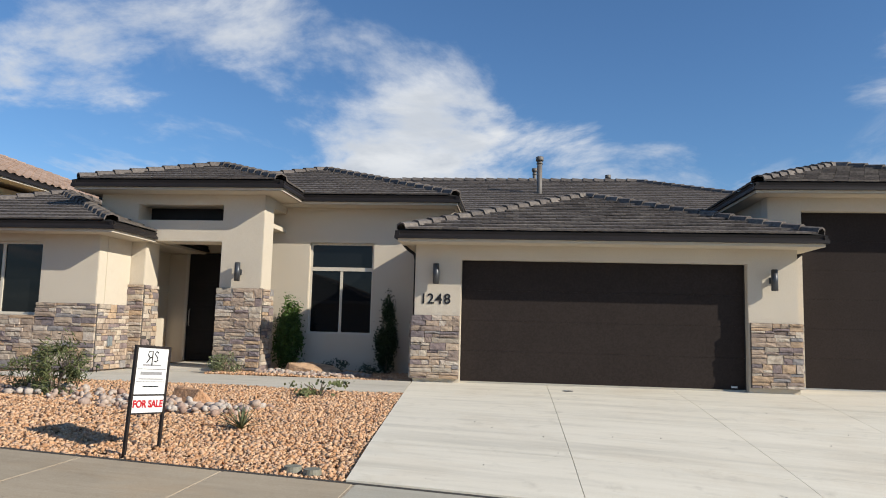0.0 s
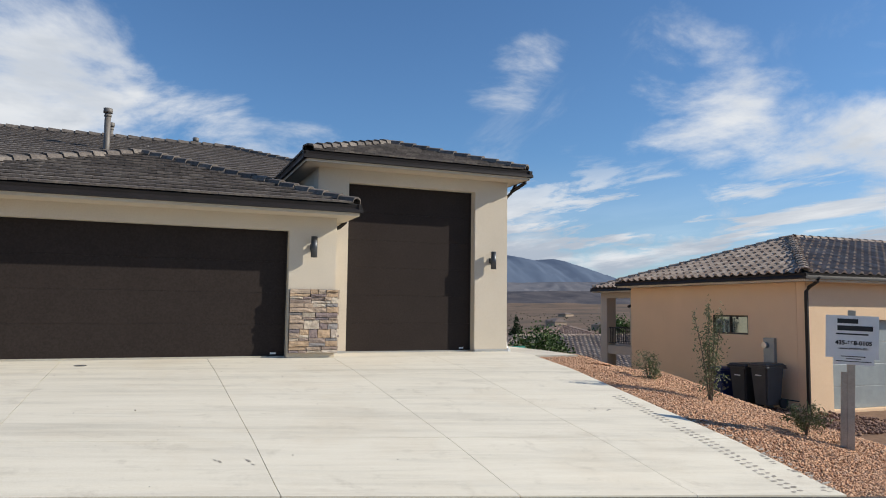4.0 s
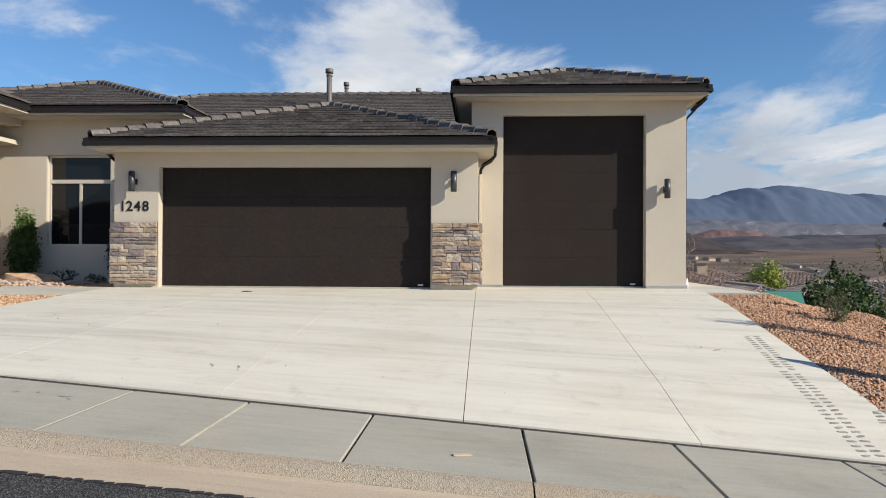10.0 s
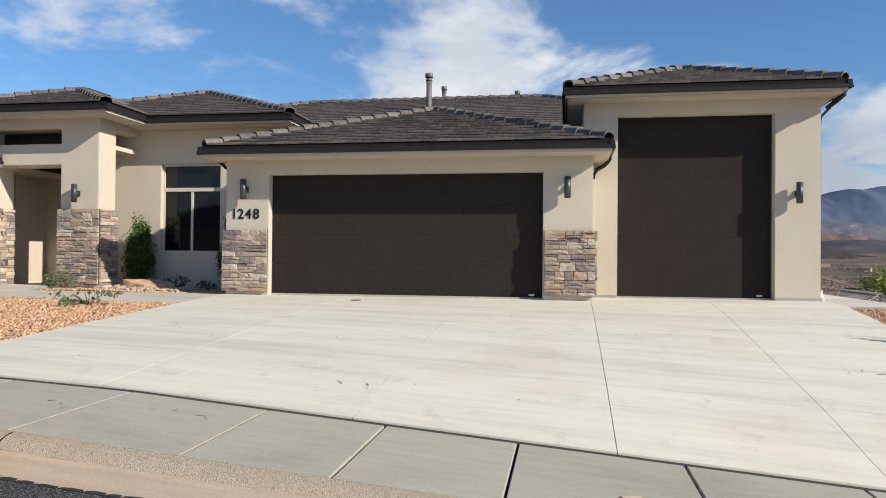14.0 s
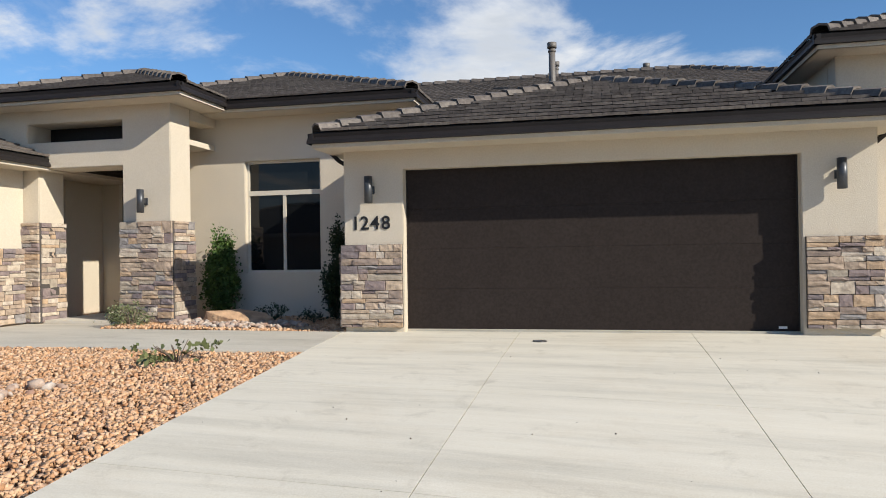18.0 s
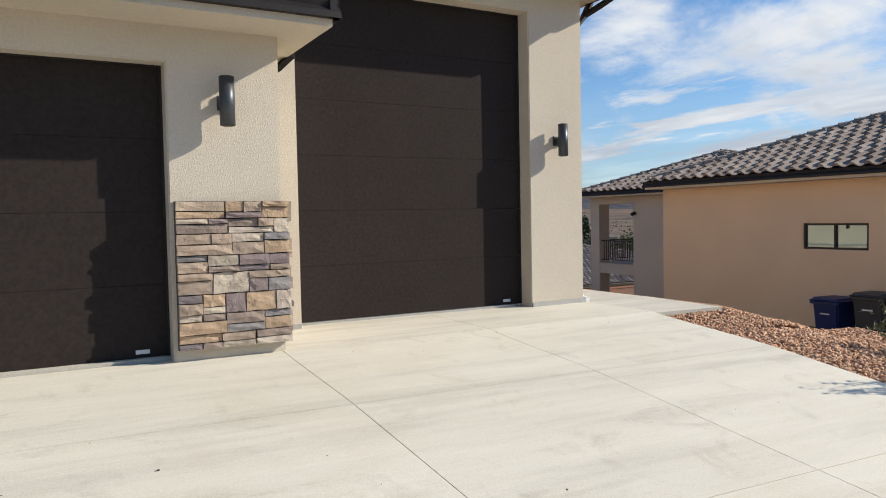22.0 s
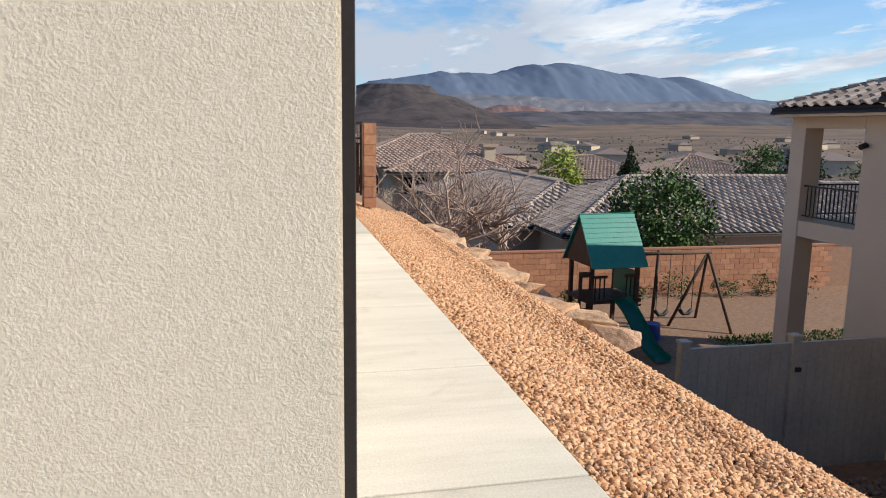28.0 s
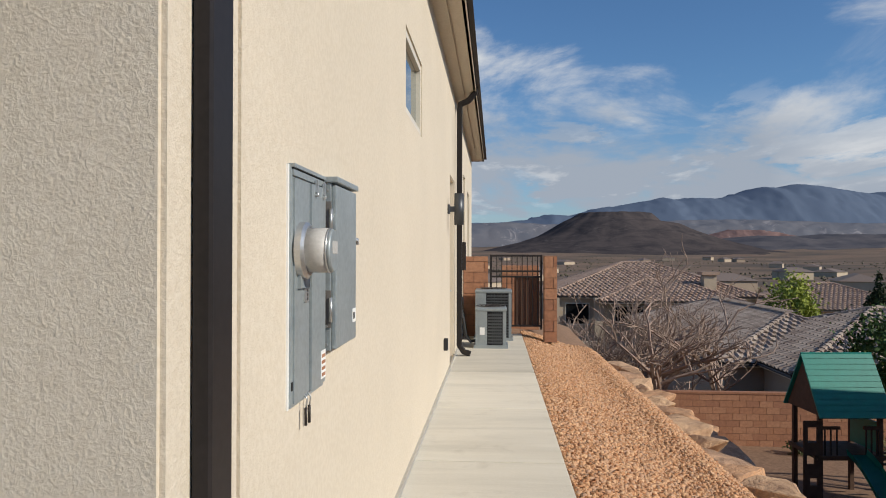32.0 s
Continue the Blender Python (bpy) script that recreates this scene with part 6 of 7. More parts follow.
for z in (1.29, 1.60):
    tube("hinge", [(10.877, 2.339, z), (10.877, 2.339, z + 0.085)], 0.006, STEEL, brk)
    box("hinge_leaf", 10.858, 10.877, 2.340, 2.3455, z - 0.02, z + 0.11, PIPE, brk)
for z in (1.21, 1.275, 1.585, 1.75):
    tube("screw", [(10.860, 2.3455, z), (10.860, 2.338, z)], 0.006, STEEL, brk, seg=8)
tube("hasp", [(10.88, 2.706, 1.585), (10.885, 2.768, 1.585), (10.885, 2.768, 1.565)], 0.009, STEEL, brk)
box("sticker", 10.894, 10.8955, 2.635, 2.695, 1.262, 1.315, WHITE, brk)
box("print_bar", 10.8955, 10.8965, 2.645, 2.672, 1.275, 1.300, SEAL_AND_DARK, brk)
plug = thing("wall_outlet", "small black weatherproof outlet on the side wall", "outlet", at=(10.84, 8.42, 0.46))
box("cover", 0.0, 0.05, -0.05, 0.05, -0.07, 0.07, SEAL_AND_DARK, plug, bevel=0.01)


# ---- air conditioners ----
def condenser(x0, x1, y0, y1, h, label):
    a = thing("air_conditioner", label, "air conditioner", "outdoor condensers")
    box("base_pan", x0 - 0.03, x1 + 0.03, y0 - 0.03, y1 + 0.03, 0.0, 0.05, GREY_METAL, a)
    box("core", x0 + 0.03, x1 - 0.03, y0 + 0.03, y1 - 0.03, 0.05, h - 0.06, SEAL_AND_DARK, a)
    for (x, y) in ((x0, y0), (x1 - 0.05, y0), (x0, y1 - 0.05), (x1 - 0.05, y1 - 0.05)):
        box("corner_post", x, x + 0.05, y, y + 0.05, 0.05, h - 0.05, GREY_METAL, a)
    box("service_panel", x0 + 0.05, x0 + 0.19, y0 - 0.004, y0 + 0.02, 0.05, h - 0.06, GREY_METAL, a, "grey panel with a rating label")
    box("rating_label", x0 + 0.07, x0 + 0.15, y0 - 0.007, y0 - 0.004, 0.22, 0.34, WHITE, a)
    n = int((h - 0.12) / 0.05)
    for k in range(n):
        z = 0.08 + k * 0.05
        bm = bmesh.new()
        add_box(bm, x0 + 0.20, x1 - 0.05, y0, y0 + 0.010, z, z + 0.026)
        add_box(bm, x1 - 0.010, x1, y0 + 0.05, y1 - 0.05, z, z + 0.026)
        part("grille_bar", bm, GRILLE, a)
    for k in range(6):
        xx = x0 + 0.28 + k * (x1 - x0 - 0.34) / 5
        box("grille_rod", xx - 0.004, xx + 0.004, y0 - 0.004, y0 + 0.004, 0.06, h - 0.06, GRILLE, a)
    bm = bmesh.new()
    add_box(bm, x0 - 0.01, x1 + 0.01, y0 - 0.01, y1 + 0.01, h - 0.06, h, 0.02)
    part("top_cover", bm, GREY_METAL, a)
    cx, cy = (x0 + x1) / 2, (y0 + y1) / 2
    for r in (0.10, 0.17, 0.24):
        tube("fan_guard_ring", [(cx + r * math.cos(k * math.tau / 24), cy + r * math.sin(k * math.tau / 24), h + 0.02) for k in range(25)], 0.006, DARK_METAL, a, seg=5)
    return a


condenser(11.13, 11.63, 11.65, 12.15, 0.66, "small grey air-conditioner condenser on the path")
condenser(11.10, 11.74, 12.72, 13.3, 0.90, "large grey air-conditioner condenser by the gate")
lines = thing("refrigerant_lines", "black insulated refrigerant pipes between wall and condensers", "pipes")
for k in range(3):
    tube("pipe", [(10.84, 11.55 + 0.12 * k, 0.55 + 0.1 * k), (10.93, 11.57 + 0.12 * k, 0.50), (10.97, 11.62 + 0.1 * k, 0.20), (11.05, 11.7 + 0.05 * k, 0.10), (11.16, 11.75, 0.12)], 0.022, SEAL_AND_DARK, lines, seg=8)
disc = thing("disconnect_box", "small grey electric disconnect box on the side wall", "electric box")
box("case", 10.84, 10.93, 12.6, 12.76, 1.25, 1.75, DARK_METAL, disc, bevel=0.006)


# ---- block gate wall ----
def block_wall(name, x0, x1, y0, y1, z0, z1, label, bl=0.40, bh=0.20, single=True):
    """Courses of block with recessed joints; the wall runs along x."""
    w = thing(name, label, "wall", kind="structure")
    box("core", x0 + 0.01, x1 - 0.01, y0 + 0.012, y1 - 0.012, z0, z1 - 0.01, BLOCK_WALL, w)
    row, z = 0, z0
    shared = {}
    while z < z1 - 0.03:
        h = min(bh, z1 - z)
        u = x0 - (bl / 2 if row % 2 else 0)
        while u < x1 - 0.02:
            a, b_ = max(u, x0), min(u + bl, x1)
            if b_ - a > 0.03:
                key = (round(b_ - a, 3), round(h, 3))
                if key not in shared:
                    bm = bmesh.new()
                    add_box(bm, -(b_ - a) / 2 + 0.005, (b_ - a) / 2 - 0.005, y0, y1, 0.005, h - 0.005)
                    me = bpy.data.meshes.new("block")
                    bm.to_mesh(me)
                    bm.free()
                    me.materials.append(BLOCK)
                    shared[key] = me
                ob = link("block", shared[key], None, w)
                ob.location = ((a + b_) / 2, 0, z)
            u += bl
        z += bh
        row += 1
    return w


block_wall("gate_wall", 10.85, 11.32, 13.4, 13.6, 0.0, 1.50, "brown block wall between house and gate")
block_wall("gate_pillar", 12.36, 12.60, 13.35, 13.7, -0.1, 1.52, "brown block gate pillar", 0.34, 0.2)
block_wall("gate_return_wall", 11.6, 12.4, 15.6, 15.8, -0.1, 1.3, "brown block wall behind the gate")
gate = thing("iron_gate", "black wrought iron gate with diamond mesh, half open", "gate", at=(12.33, 13.45, 0.08))
for (x0, x1) in ((-0.98, -0.94), (-0.04, 0.0)):
    box("stile", x0, x1, -0.02, 0.02, 0.05, 1.45, DARK_METAL, gate)
for z in (0.10, 1.02, 1.12, 1.41):
    box("rail", -0.94, -0.04, -0.015, 0.015, z, z + 0.035, DARK_METAL, gate)
for k in range(9):
    x = -0.85 + k * 0.095
    box("bar", x - 0.008, x + 0.008, -0.008, 0.008, 0.13, 1.45, DARK_METAL, gate)
box("mesh_sheet", -0.52, -0.05, 0.02, 0.03, 0.13, 1.02, plain("rusty_brown_mesh", (0.12, 0.055, 0.032), 0.8), gate, "rust-brown backing sheet")


# ---- neighbour's house to the east ----
nb = thing("neighbour_house", "tan stucco house with barrel-tile roof and balcony", "house")
NX = 19.40
wall_yz("west_wall", 0.60, 7.9, NX, NX + 0.3, -4.2, 1.87, [(2.345, 3.785, 0.32, 0.885)], nb, STUCCO_TAN)
wall_xz("front_wall", NX, 31.2, 0.30, 0.60, -2.6, 1.87, [(20.35, 25.2, -1.65, 0.80)], nb, STUCCO_TAN)
wall_xz("rear_wall", NX + 0.3, 23.4, 7.6, 7.9, -5.0, 1.87, [], nb, STUCCO_TAN)
box("wall_groove", NX - 0.006, NX + 0.01, 0.60, 7.9, -1.42, -1.39, JOINT, nb)
wn_ = window_yz("side_window", 2.345, 3.785, 0.32, 0.885, NX + 0.03, "small dark-framed sliding window", nb, GLASS_COATED, DARK_METAL, -1)
box("latch", NX + 0.03, NX + 0.06, 2.80, 2.83, 0.77, 0.85, SEAL_AND_DARK, wn_)
box("sash_bar", NX + 0.02, NX + 0.06, 3.05, 3.09, 0.365, 0.84, DARK_METAL, wn_)
gd2 = new("garage_door")
gd2.parent = nb
gd2["label"] = "grey sectional garage door"
for k in range(4):
    box("panel", 20.35, 25.2, 0.50, 0.55, -1.65 + k * 0.6125 + 0.003, -1.65 + (k + 1) * 0.6125 - 0.003, GREY_METAL, gd2, bevel=0.01)
# balcony block
BX = 22.8
nbm = STUCCO_GREY
wall_yz("balcony_wall", 9.6, 12.52, BX, BX + 0.35, -5.0, 1.90, [], nb, nbm)
box("balcony_column", BX, BX + 0.5, 14.27, 14.75, -5.0, 1.90, nbm, nb, bevel=0.02)
box("balcony_lintel", BX, BX + 0.4, 12.52, 14.27, 1.56, 1.90, nbm, nb)
box("balcony_floor", BX + 0.03, BX + 4.48, 12.53, 14.72, -0.98, -0.60, nbm, nb)
box("balcony_back_wall", BX + 4.5, BX + 4.8, 7.0, 12.8, -5.0, 1.90, nbm, nb)
box("balcony_far_column", BX + 4.2, BX + 4.7, 14.4, 14.9, -5.0, 1.90, nbm, nb)
lamp_ = thing("balcony_lamp", "small dark round lamp on the balcony wall", "wall lamp", at=(BX - 0.02, 12.40, 1.20))
tube("shade", [(-0.16, 0, -0.03), (-0.02, 0, 0.02)], 0.06, DARK_METAL, lamp_)
box("arm", -0.03, 0.02, -0.03, 0.03, -0.03, 0.03, DARK_METAL, lamp_)
rail = new("balcony_railing")
rail.parent = nb
rail["label"] = "black iron balcony railing"
box("top_rail", BX + 0.10, BX + 0.14, 12.52, 14.27, 0.20, 0.24, DARK_METAL, rail)
box("bottom_rail", BX + 0.10, BX + 0.14, 12.52, 14.27, -0.50, -0.47, DARK_METAL, rail)
for k in range(14):
    box("baluster", BX + 0.11, BX + 0.13, 12.58 + k * 0.12, 12.60 + k * 0.12, -0.49, 0.22, DARK_METAL, rail)
box("top_rail", BX + 0.5, BX + 4.3, 14.60, 14.64, 0.20, 0.24, DARK_METAL, rail)
box("bottom_rail", BX + 0.5, BX + 4.3, 14.60, 14.64, -0.50, -0.47, DARK_METAL, rail)
for k in range(32):
    box("baluster", BX + 0.6 + k * 0.115, BX + 0.62 + k * 0.115, 14.61, 14.63, -0.49, 0.22, DARK_METAL, rail)
barrel = [(-0.5, 0.02), (-0.42, 0.065), (-0.26, 0.115), (-0.08, 0.095), (0.06, 0.045), (0.22, 0.012), (0.38, 0.004), (0.5, 0.02)]
hip_roof("roof", 18.90, 32.2, -0.15, 8.10, 2.03, nb, False, "FW", "mottled brown barrel-tile hip roof", tile=TILE_CLAY, gutter="FW", tw=0.33, profile=barrel, expo=0.40)
hip_roof("balcony_roof", 22.32, 29.6, 7.6, 14.85, 2.03, nb, False, "FW", "mottled brown barrel-tile hip roof", tile=TILE_CLAY, gutter="FW", tw=0.33, profile=barrel, expo=0.40)
downspout("downspout", [(19.34, -0.19, 1.93), (19.36, -0.13, 1.81), (19.36, 0.14, 1.67), (19.36, 0.24, 1.56), (19.36, 0.25, -1.9)], 0.09, 0.07, nb)
nm = thing("neighbour_meter_box", "grey electric meter box on the tan wall", "electric meter")
box("case", NX - 0.10, NX + 0.005, 1.31, 1.69, -0.46, 0.26, GREY_METAL, nm, bevel=0.006)
tube("meter", [(NX - 0.10, 1.58, 0.06), (NX - 0.20, 1.58, 0.06)], 0.085, STEEL, nm, seg=18)
box("conduit", NX - 0.08, NX, 1.47, 1.53, -1.7, -0.46, GREY_METAL, nm)


def bin_(x, y, z, col, label, turn):
    b = thing("wheeled_bin", label, "wheeled bin", "bins by the wall", at=(x, y, z))
    b.rotation_euler = (0, 0, radians(turn))
    b.scale = (1.12, 1.12, 1.06)
    pl_ = plain(label.split()[0] + "_bin_plastic", col, 0.5, 0.0, 0.1)
    bm = bmesh.new()
    vs = add_box(bm, -0.26, 0.26, -0.28, 0.28, 0.06, 1.02)
    for v in vs:
        k = 0.78 + 0.22 * (v.co.z - 0.06) / 0.96
        v.co.x *= k
        v.co.y *= k
    bmesh.ops.bevel(bm, geom=list(bm.edges), offset=0.03, segments=2, affect="EDGES")
    part("body", bm, pl_, b)
    box("rim", -0.29, 0.29, -0.31, 0.31, 0.99, 1.04, pl_, b, bevel=0.012)
    bm = bmesh.new()
    vs = add_box(bm, -0.30, 0.30, -0.33, 0.33, 1.04, 1.12, 0.03)
    for v in bm.verts:
        if v.co.z > 1.09:
            v.co.x *= 0.86
            v.co.y *= 0.86
    part("lid", bm, pl_, b)
    tube("handle", [(-0.22, 0.33, 1.0), (-0.22, 0.40, 1.0), (0.22, 0.40, 1.0), (0.22, 0.33, 1.0)], 0.016, pl_, b)
    for x_ in (-0.27, 0.27):
        tube("wheel", [(x_ - 0.03, 0.22, 0.12), (x_ + 0.03, 0.22, 0.12)], 0.12, SEAL_AND_DARK, b, seg=16)
    box("print_bar", -0.09, 0.09, -0.285, -0.262, 0.80, 0.825, WHITE, b)
    return b


bin_(18.72, 2.62, lot_z(18.72, 2.62) + 0.14, (0.010, 0.022, 0.105), "blue plastic wheeled recycling bin by the wall", -95)
bin_(18.72, 1.80, lot_z(18.72, 1.80) + 0.14, (0.040, 0.042, 0.045), "grey plastic wheeled rubbish bin by the wall", -88)
bin_(18.72, 1.02, lot_z(18.72, 1.02) + 0.14, (0.052, 0.054, 0.056), "grey plastic wheeled rubbish bin by the wall", -92)


# ---- vinyl fence and gate between the plots ----
fence = thing("vinyl_fence", "tan vinyl privacy fence with a gate", "fence", kind="structure")
FY = 7.85
for x in (15.95, 17.66, 19.62):
    box("post", x - 0.065, x + 0.065, FY - 0.065, FY + 0.065, -3.9, -1.35, FENCE_VINYL, fence, bevel=0.006)
    box("post_cap", x - 0.08, x + 0.08, FY - 0.08, FY + 0.08, -1.35, -1.30, FENCE_VINYL, fence, bevel=0.015)
for (x0, x1) in ((16.02, 17.59), (17.73, 19.55)):
    box("top_rail", x0, x1, FY - 0.03, FY + 0.03, -1.52, -1.42, FENCE_VINYL, fence)
    box("bottom_rail", x0, x1, FY - 0.03, FY + 0.03, -3.55, -3.42, FENCE_VINYL, fence)
    n = int((x1 - x0) / 0.15)
    for k in range(n):
        w = (x1 - x0) / n
        box("board", x0 + k * w + 0.002, x0 + (k + 1) * w - 0.002, FY - 0.018, FY + 0.018, -3.42, -1.52, FENCE_VINYL, fence)
box("latch", 17.65, 17.73, FY - 0.10, FY - 0.066, -1.82, -1.76, SEAL_AND_DARK, fence)
for z in (-1.72, -3.1):
    box("hinge", 19.49, 19.62, FY - 0.08, FY - 0.04, z, z + 0.10, SEAL_AND_DARK, fence)

# ---- rear block wall ----
bw = thing("garden_wall", "long brown block garden wall", "wall", kind="structure")
box("core", 12.9, 40.0, 22.51, 22.69, -6.2, -2.72, BLOCK_WALL, bw)
row = 0
shared_b = {}
for row in range(9):
    z = -4.52 + row * 0.2
    u = 12.9 - (0.2 if row % 2 else 0)
    while u < 34.0:
        a, b_ = max(u, 12.9), u + 0.4
        key = round(b_ - a, 2)
        if key not in shared_b:
            bm = bmesh.new()
            add_box(bm, -(b_ - a) / 2 + 0.006, (b_ - a) / 2 - 0.006, 22.5, 22.7, 0.006, 0.194)
            me = bpy.data.meshes.new("block")
            bm.to_mesh(me)
            bm.free()
            me.materials.append(BLOCK)
            shared_b[key] = me
        if row >= 1 and 15.5 < a < 31:
            ob = link("block", shared_b[key], None, bw)
            ob.location = ((a + b_) / 2, 0, z)
        u += 0.4
box("cap", 12.9, 40.0, 22.48, 22.72, -2.72, -2.66, BLOCK, bw)

# ---- play set ----
GREEN = plain("green_play_plastic", (0.008, 0.20, 0.155), 0.5, 0.0, 0.1)
TIMBER = plain("dark_play_timber", (0.075, 0.040, 0.024), 0.8, 0.0, 0.25, 6.0, 0.3, 40.0)
ps = thing("play_tower", "wooden play tower with green gabled roof and slide", "play set", at=(19.60, 17.9, -4.27))
ps.rotation_euler = (0, 0, radians(4))
for (x, y) in ((-0.65, -0.6), (0.75, -0.6), (-0.65, 0.6), (0.75, 0.6)):
    box("post", x - 0.05, x + 0.05, y - 0.05, y + 0.05, -0.1, 2.3, TIMBER, ps)
box("platform", -0.75, 0.85, -0.7, 0.7, 1.05, 1.15, TIMBER, ps)
for (x0, x1) in ((-0.62, -0.2), (0.35, 0.72)):
    box("rail", x0, x1, -0.66, -0.60, 1.75, 1.82, TIMBER, ps)
    for k in range(3):
        xx = x0 + (x1 - x0) * (k + 0.5) / 3
        box("baluster", xx - 0.015, xx + 0.015, -0.645, -0.615, 1.15, 1.75, DARK_METAL, ps)
box("side_board", 0.70, 0.76, -0.55, 0.55, 1.2, 1.9, GREEN, ps)
for s in (-1, 1):
    n = 11
    for k in range(n):
        bm = bmesh.new()
        w = 1.62 / n
        add_box(bm, -0.85, 0.85, 0, w + 0.03, -0.02, 0.02, 0.004)
        ob = part("roof_board", bm, GREEN, ps)
        a = radians(57)
        ob.matrix_basis = Matrix.Translation((0.05, 0, 3.42)) @ (Matrix.Identity(4) if s < 0 else pose(0, 0, 0, 0, 0, 180)) @ Matrix.Translation((0, -math.cos(a) * k * w - math.cos(a) * w, -math.sin(a) * (k * w + w))) @ pose(0, 0, 0, 57, 0, 0)
for x in (-0.72, 0.80):
    bm = bmesh.new()
    vs = [bm.verts.new(p) for p in ((x, -0.82, 2.08), (x, 0.82, 2.08), (x, 0, 3.33))]
    vs2 = [bm.verts.new(v.co + Vector((0.04, 0, 0))) for v in vs]
    bm.faces.new(vs)
    bm.faces.new(vs2[::-1])
    for i in range(3):
        bm.faces.new((vs[i], vs2[i], vs2[(i + 1) % 3], vs[(i + 1) % 3]))
    bmesh.ops.recalc_face_normals(bm, faces=bm.faces)
    part("gable", bm, TIMBER, ps)
bm = bmesh.new()
prof = [(-0.24, 0.14), (-0.22, 0.0), (0.22, 0.0), (0.24, 0.14)]
prev = None
for i in range(9):
    u = i / 8
    y = -0.7 - 2.2 * u
    z = 1.10 * (1 - u) ** 1.15 + 0.08 + 0.10 * math.sin(u * math.pi * 2)
    cur = [bm.verts.new((0.15 + px, y, z + pz)) for px, pz in prof]
    if prev:
        for j in range(3):
            bm.faces.new((prev[j], prev[j + 1], cur[j + 1], cur[j]))
    prev = cur
bmesh.ops.solidify(bm, geom=list(bm.faces), thickness=0.02)
part("slide", bm, GREEN, ps, "green plastic slide")
bm = bmesh.new()
for k in range(4):
    add_box(bm, 0.90, 1.30, -0.03, 0.03, 0.2 + k * 0.27, 0.25 + k * 0.27)
part("ladder_rungs", bm, TIMBER, ps)
cw = wall_xz("climbing_wall", -1.05, -0.62, -0.66, -0.60, -0.05, 1.95, [(-0.95, -0.74, 1.45, 1.80), (-0.97, -0.80, 0.95, 1.15), (-0.90, -0.72, 0.45, 0.62)], ps, TIMBER, "curved climbing panel with cut-out holds")
sw = thing("swing_set", "dark metal swing frame with two swings", "swing", at=(21.85, 18.2, -4.25))
tube("top_bar", [(-1.5, 0, 2.2), (1.35, 0, 2.2)], 0.05, TIMBER, sw)
for (x, dx) in ((1.25, 0.35),):
    for s in (-1, 1):
        tube("leg", [(x, 0, 2.2), (x + dx, s * 0.95, -0.1)], 0.045, TIMBER, sw)
tube("leg", [(-0.35, 0.0, 2.3), (-0.40, 0.1, -0.1)], 0.05, TIMBER, sw)
tube("leg", [(1.20, 0, 2.1), (0.2, 0.2, -0.1)], 0.045, TIMBER, sw)
for x in (-0.15, 0.65):
    for d in (-0.2, 0.2):
        tube("chain", [(x + d, 0, 2.2), (x + d * 0.9, 0, 0.45)], 0.012, SEAL_AND_DARK, sw, seg=5)
    tube("seat", [(x - 0.2, 0, 0.48), (x - 0.08, 0, 0.36), (x + 0.08, 0, 0.36), (x + 0.2, 0, 0.48)], 0.06, SEAL_AND_DARK, sw, seg=8)
LAWN = leaf_mat("lawn_blade", [(0.0, (0.03, 0.075, 0.012)), (1.0, (0.06, 0.13, 0.025))])
lawn_pts = np.random.default_rng(4).uniform((22.5, 9.0, 0), (30.0, 17.0, 0.03), (14000, 3))
lawn_pts[:, 2] += [lot_z(p[0], p[1]) + 0.05 for p in lawn_pts]
lw = leaves("lawn", lawn_pts, 0.10, LAWN, None, 4, 0.4, 1.0)
tagged(lw, "green lawn behind the neighbour's house", "lawn", kind="stuff")
for k, (x, y, r) in enumerate(((22.5, 21.3, 0.45), (24.4, 21.7, 0.55), (26.2, 21.5, 0.4), (27.5, 21.4, 0.5), (29.0, 21.2, 0.6), (20.3, 21.5, 0.3))):
    shrub("garden_shrub", x, y + 0.2, -4.32, r, r * 1.5, 420, LEAF_OLIVE, 0.09, "small olive-green shrub along the block wall", 0, 40 + k)
ball = thing("toy_drum", "blue plastic toy by the play tower", "toy", at=(20.85, 17.2, -4.05))
bm = bmesh.new()
bmesh.ops.create_cone(bm, cap_ends=True, segments=20, radius1=0.26, radius2=0.22, depth=0.45)
part("body", bm, plain("blue_toy_plastic", (0.02, 0.05, 0.25), 0.5), ball)

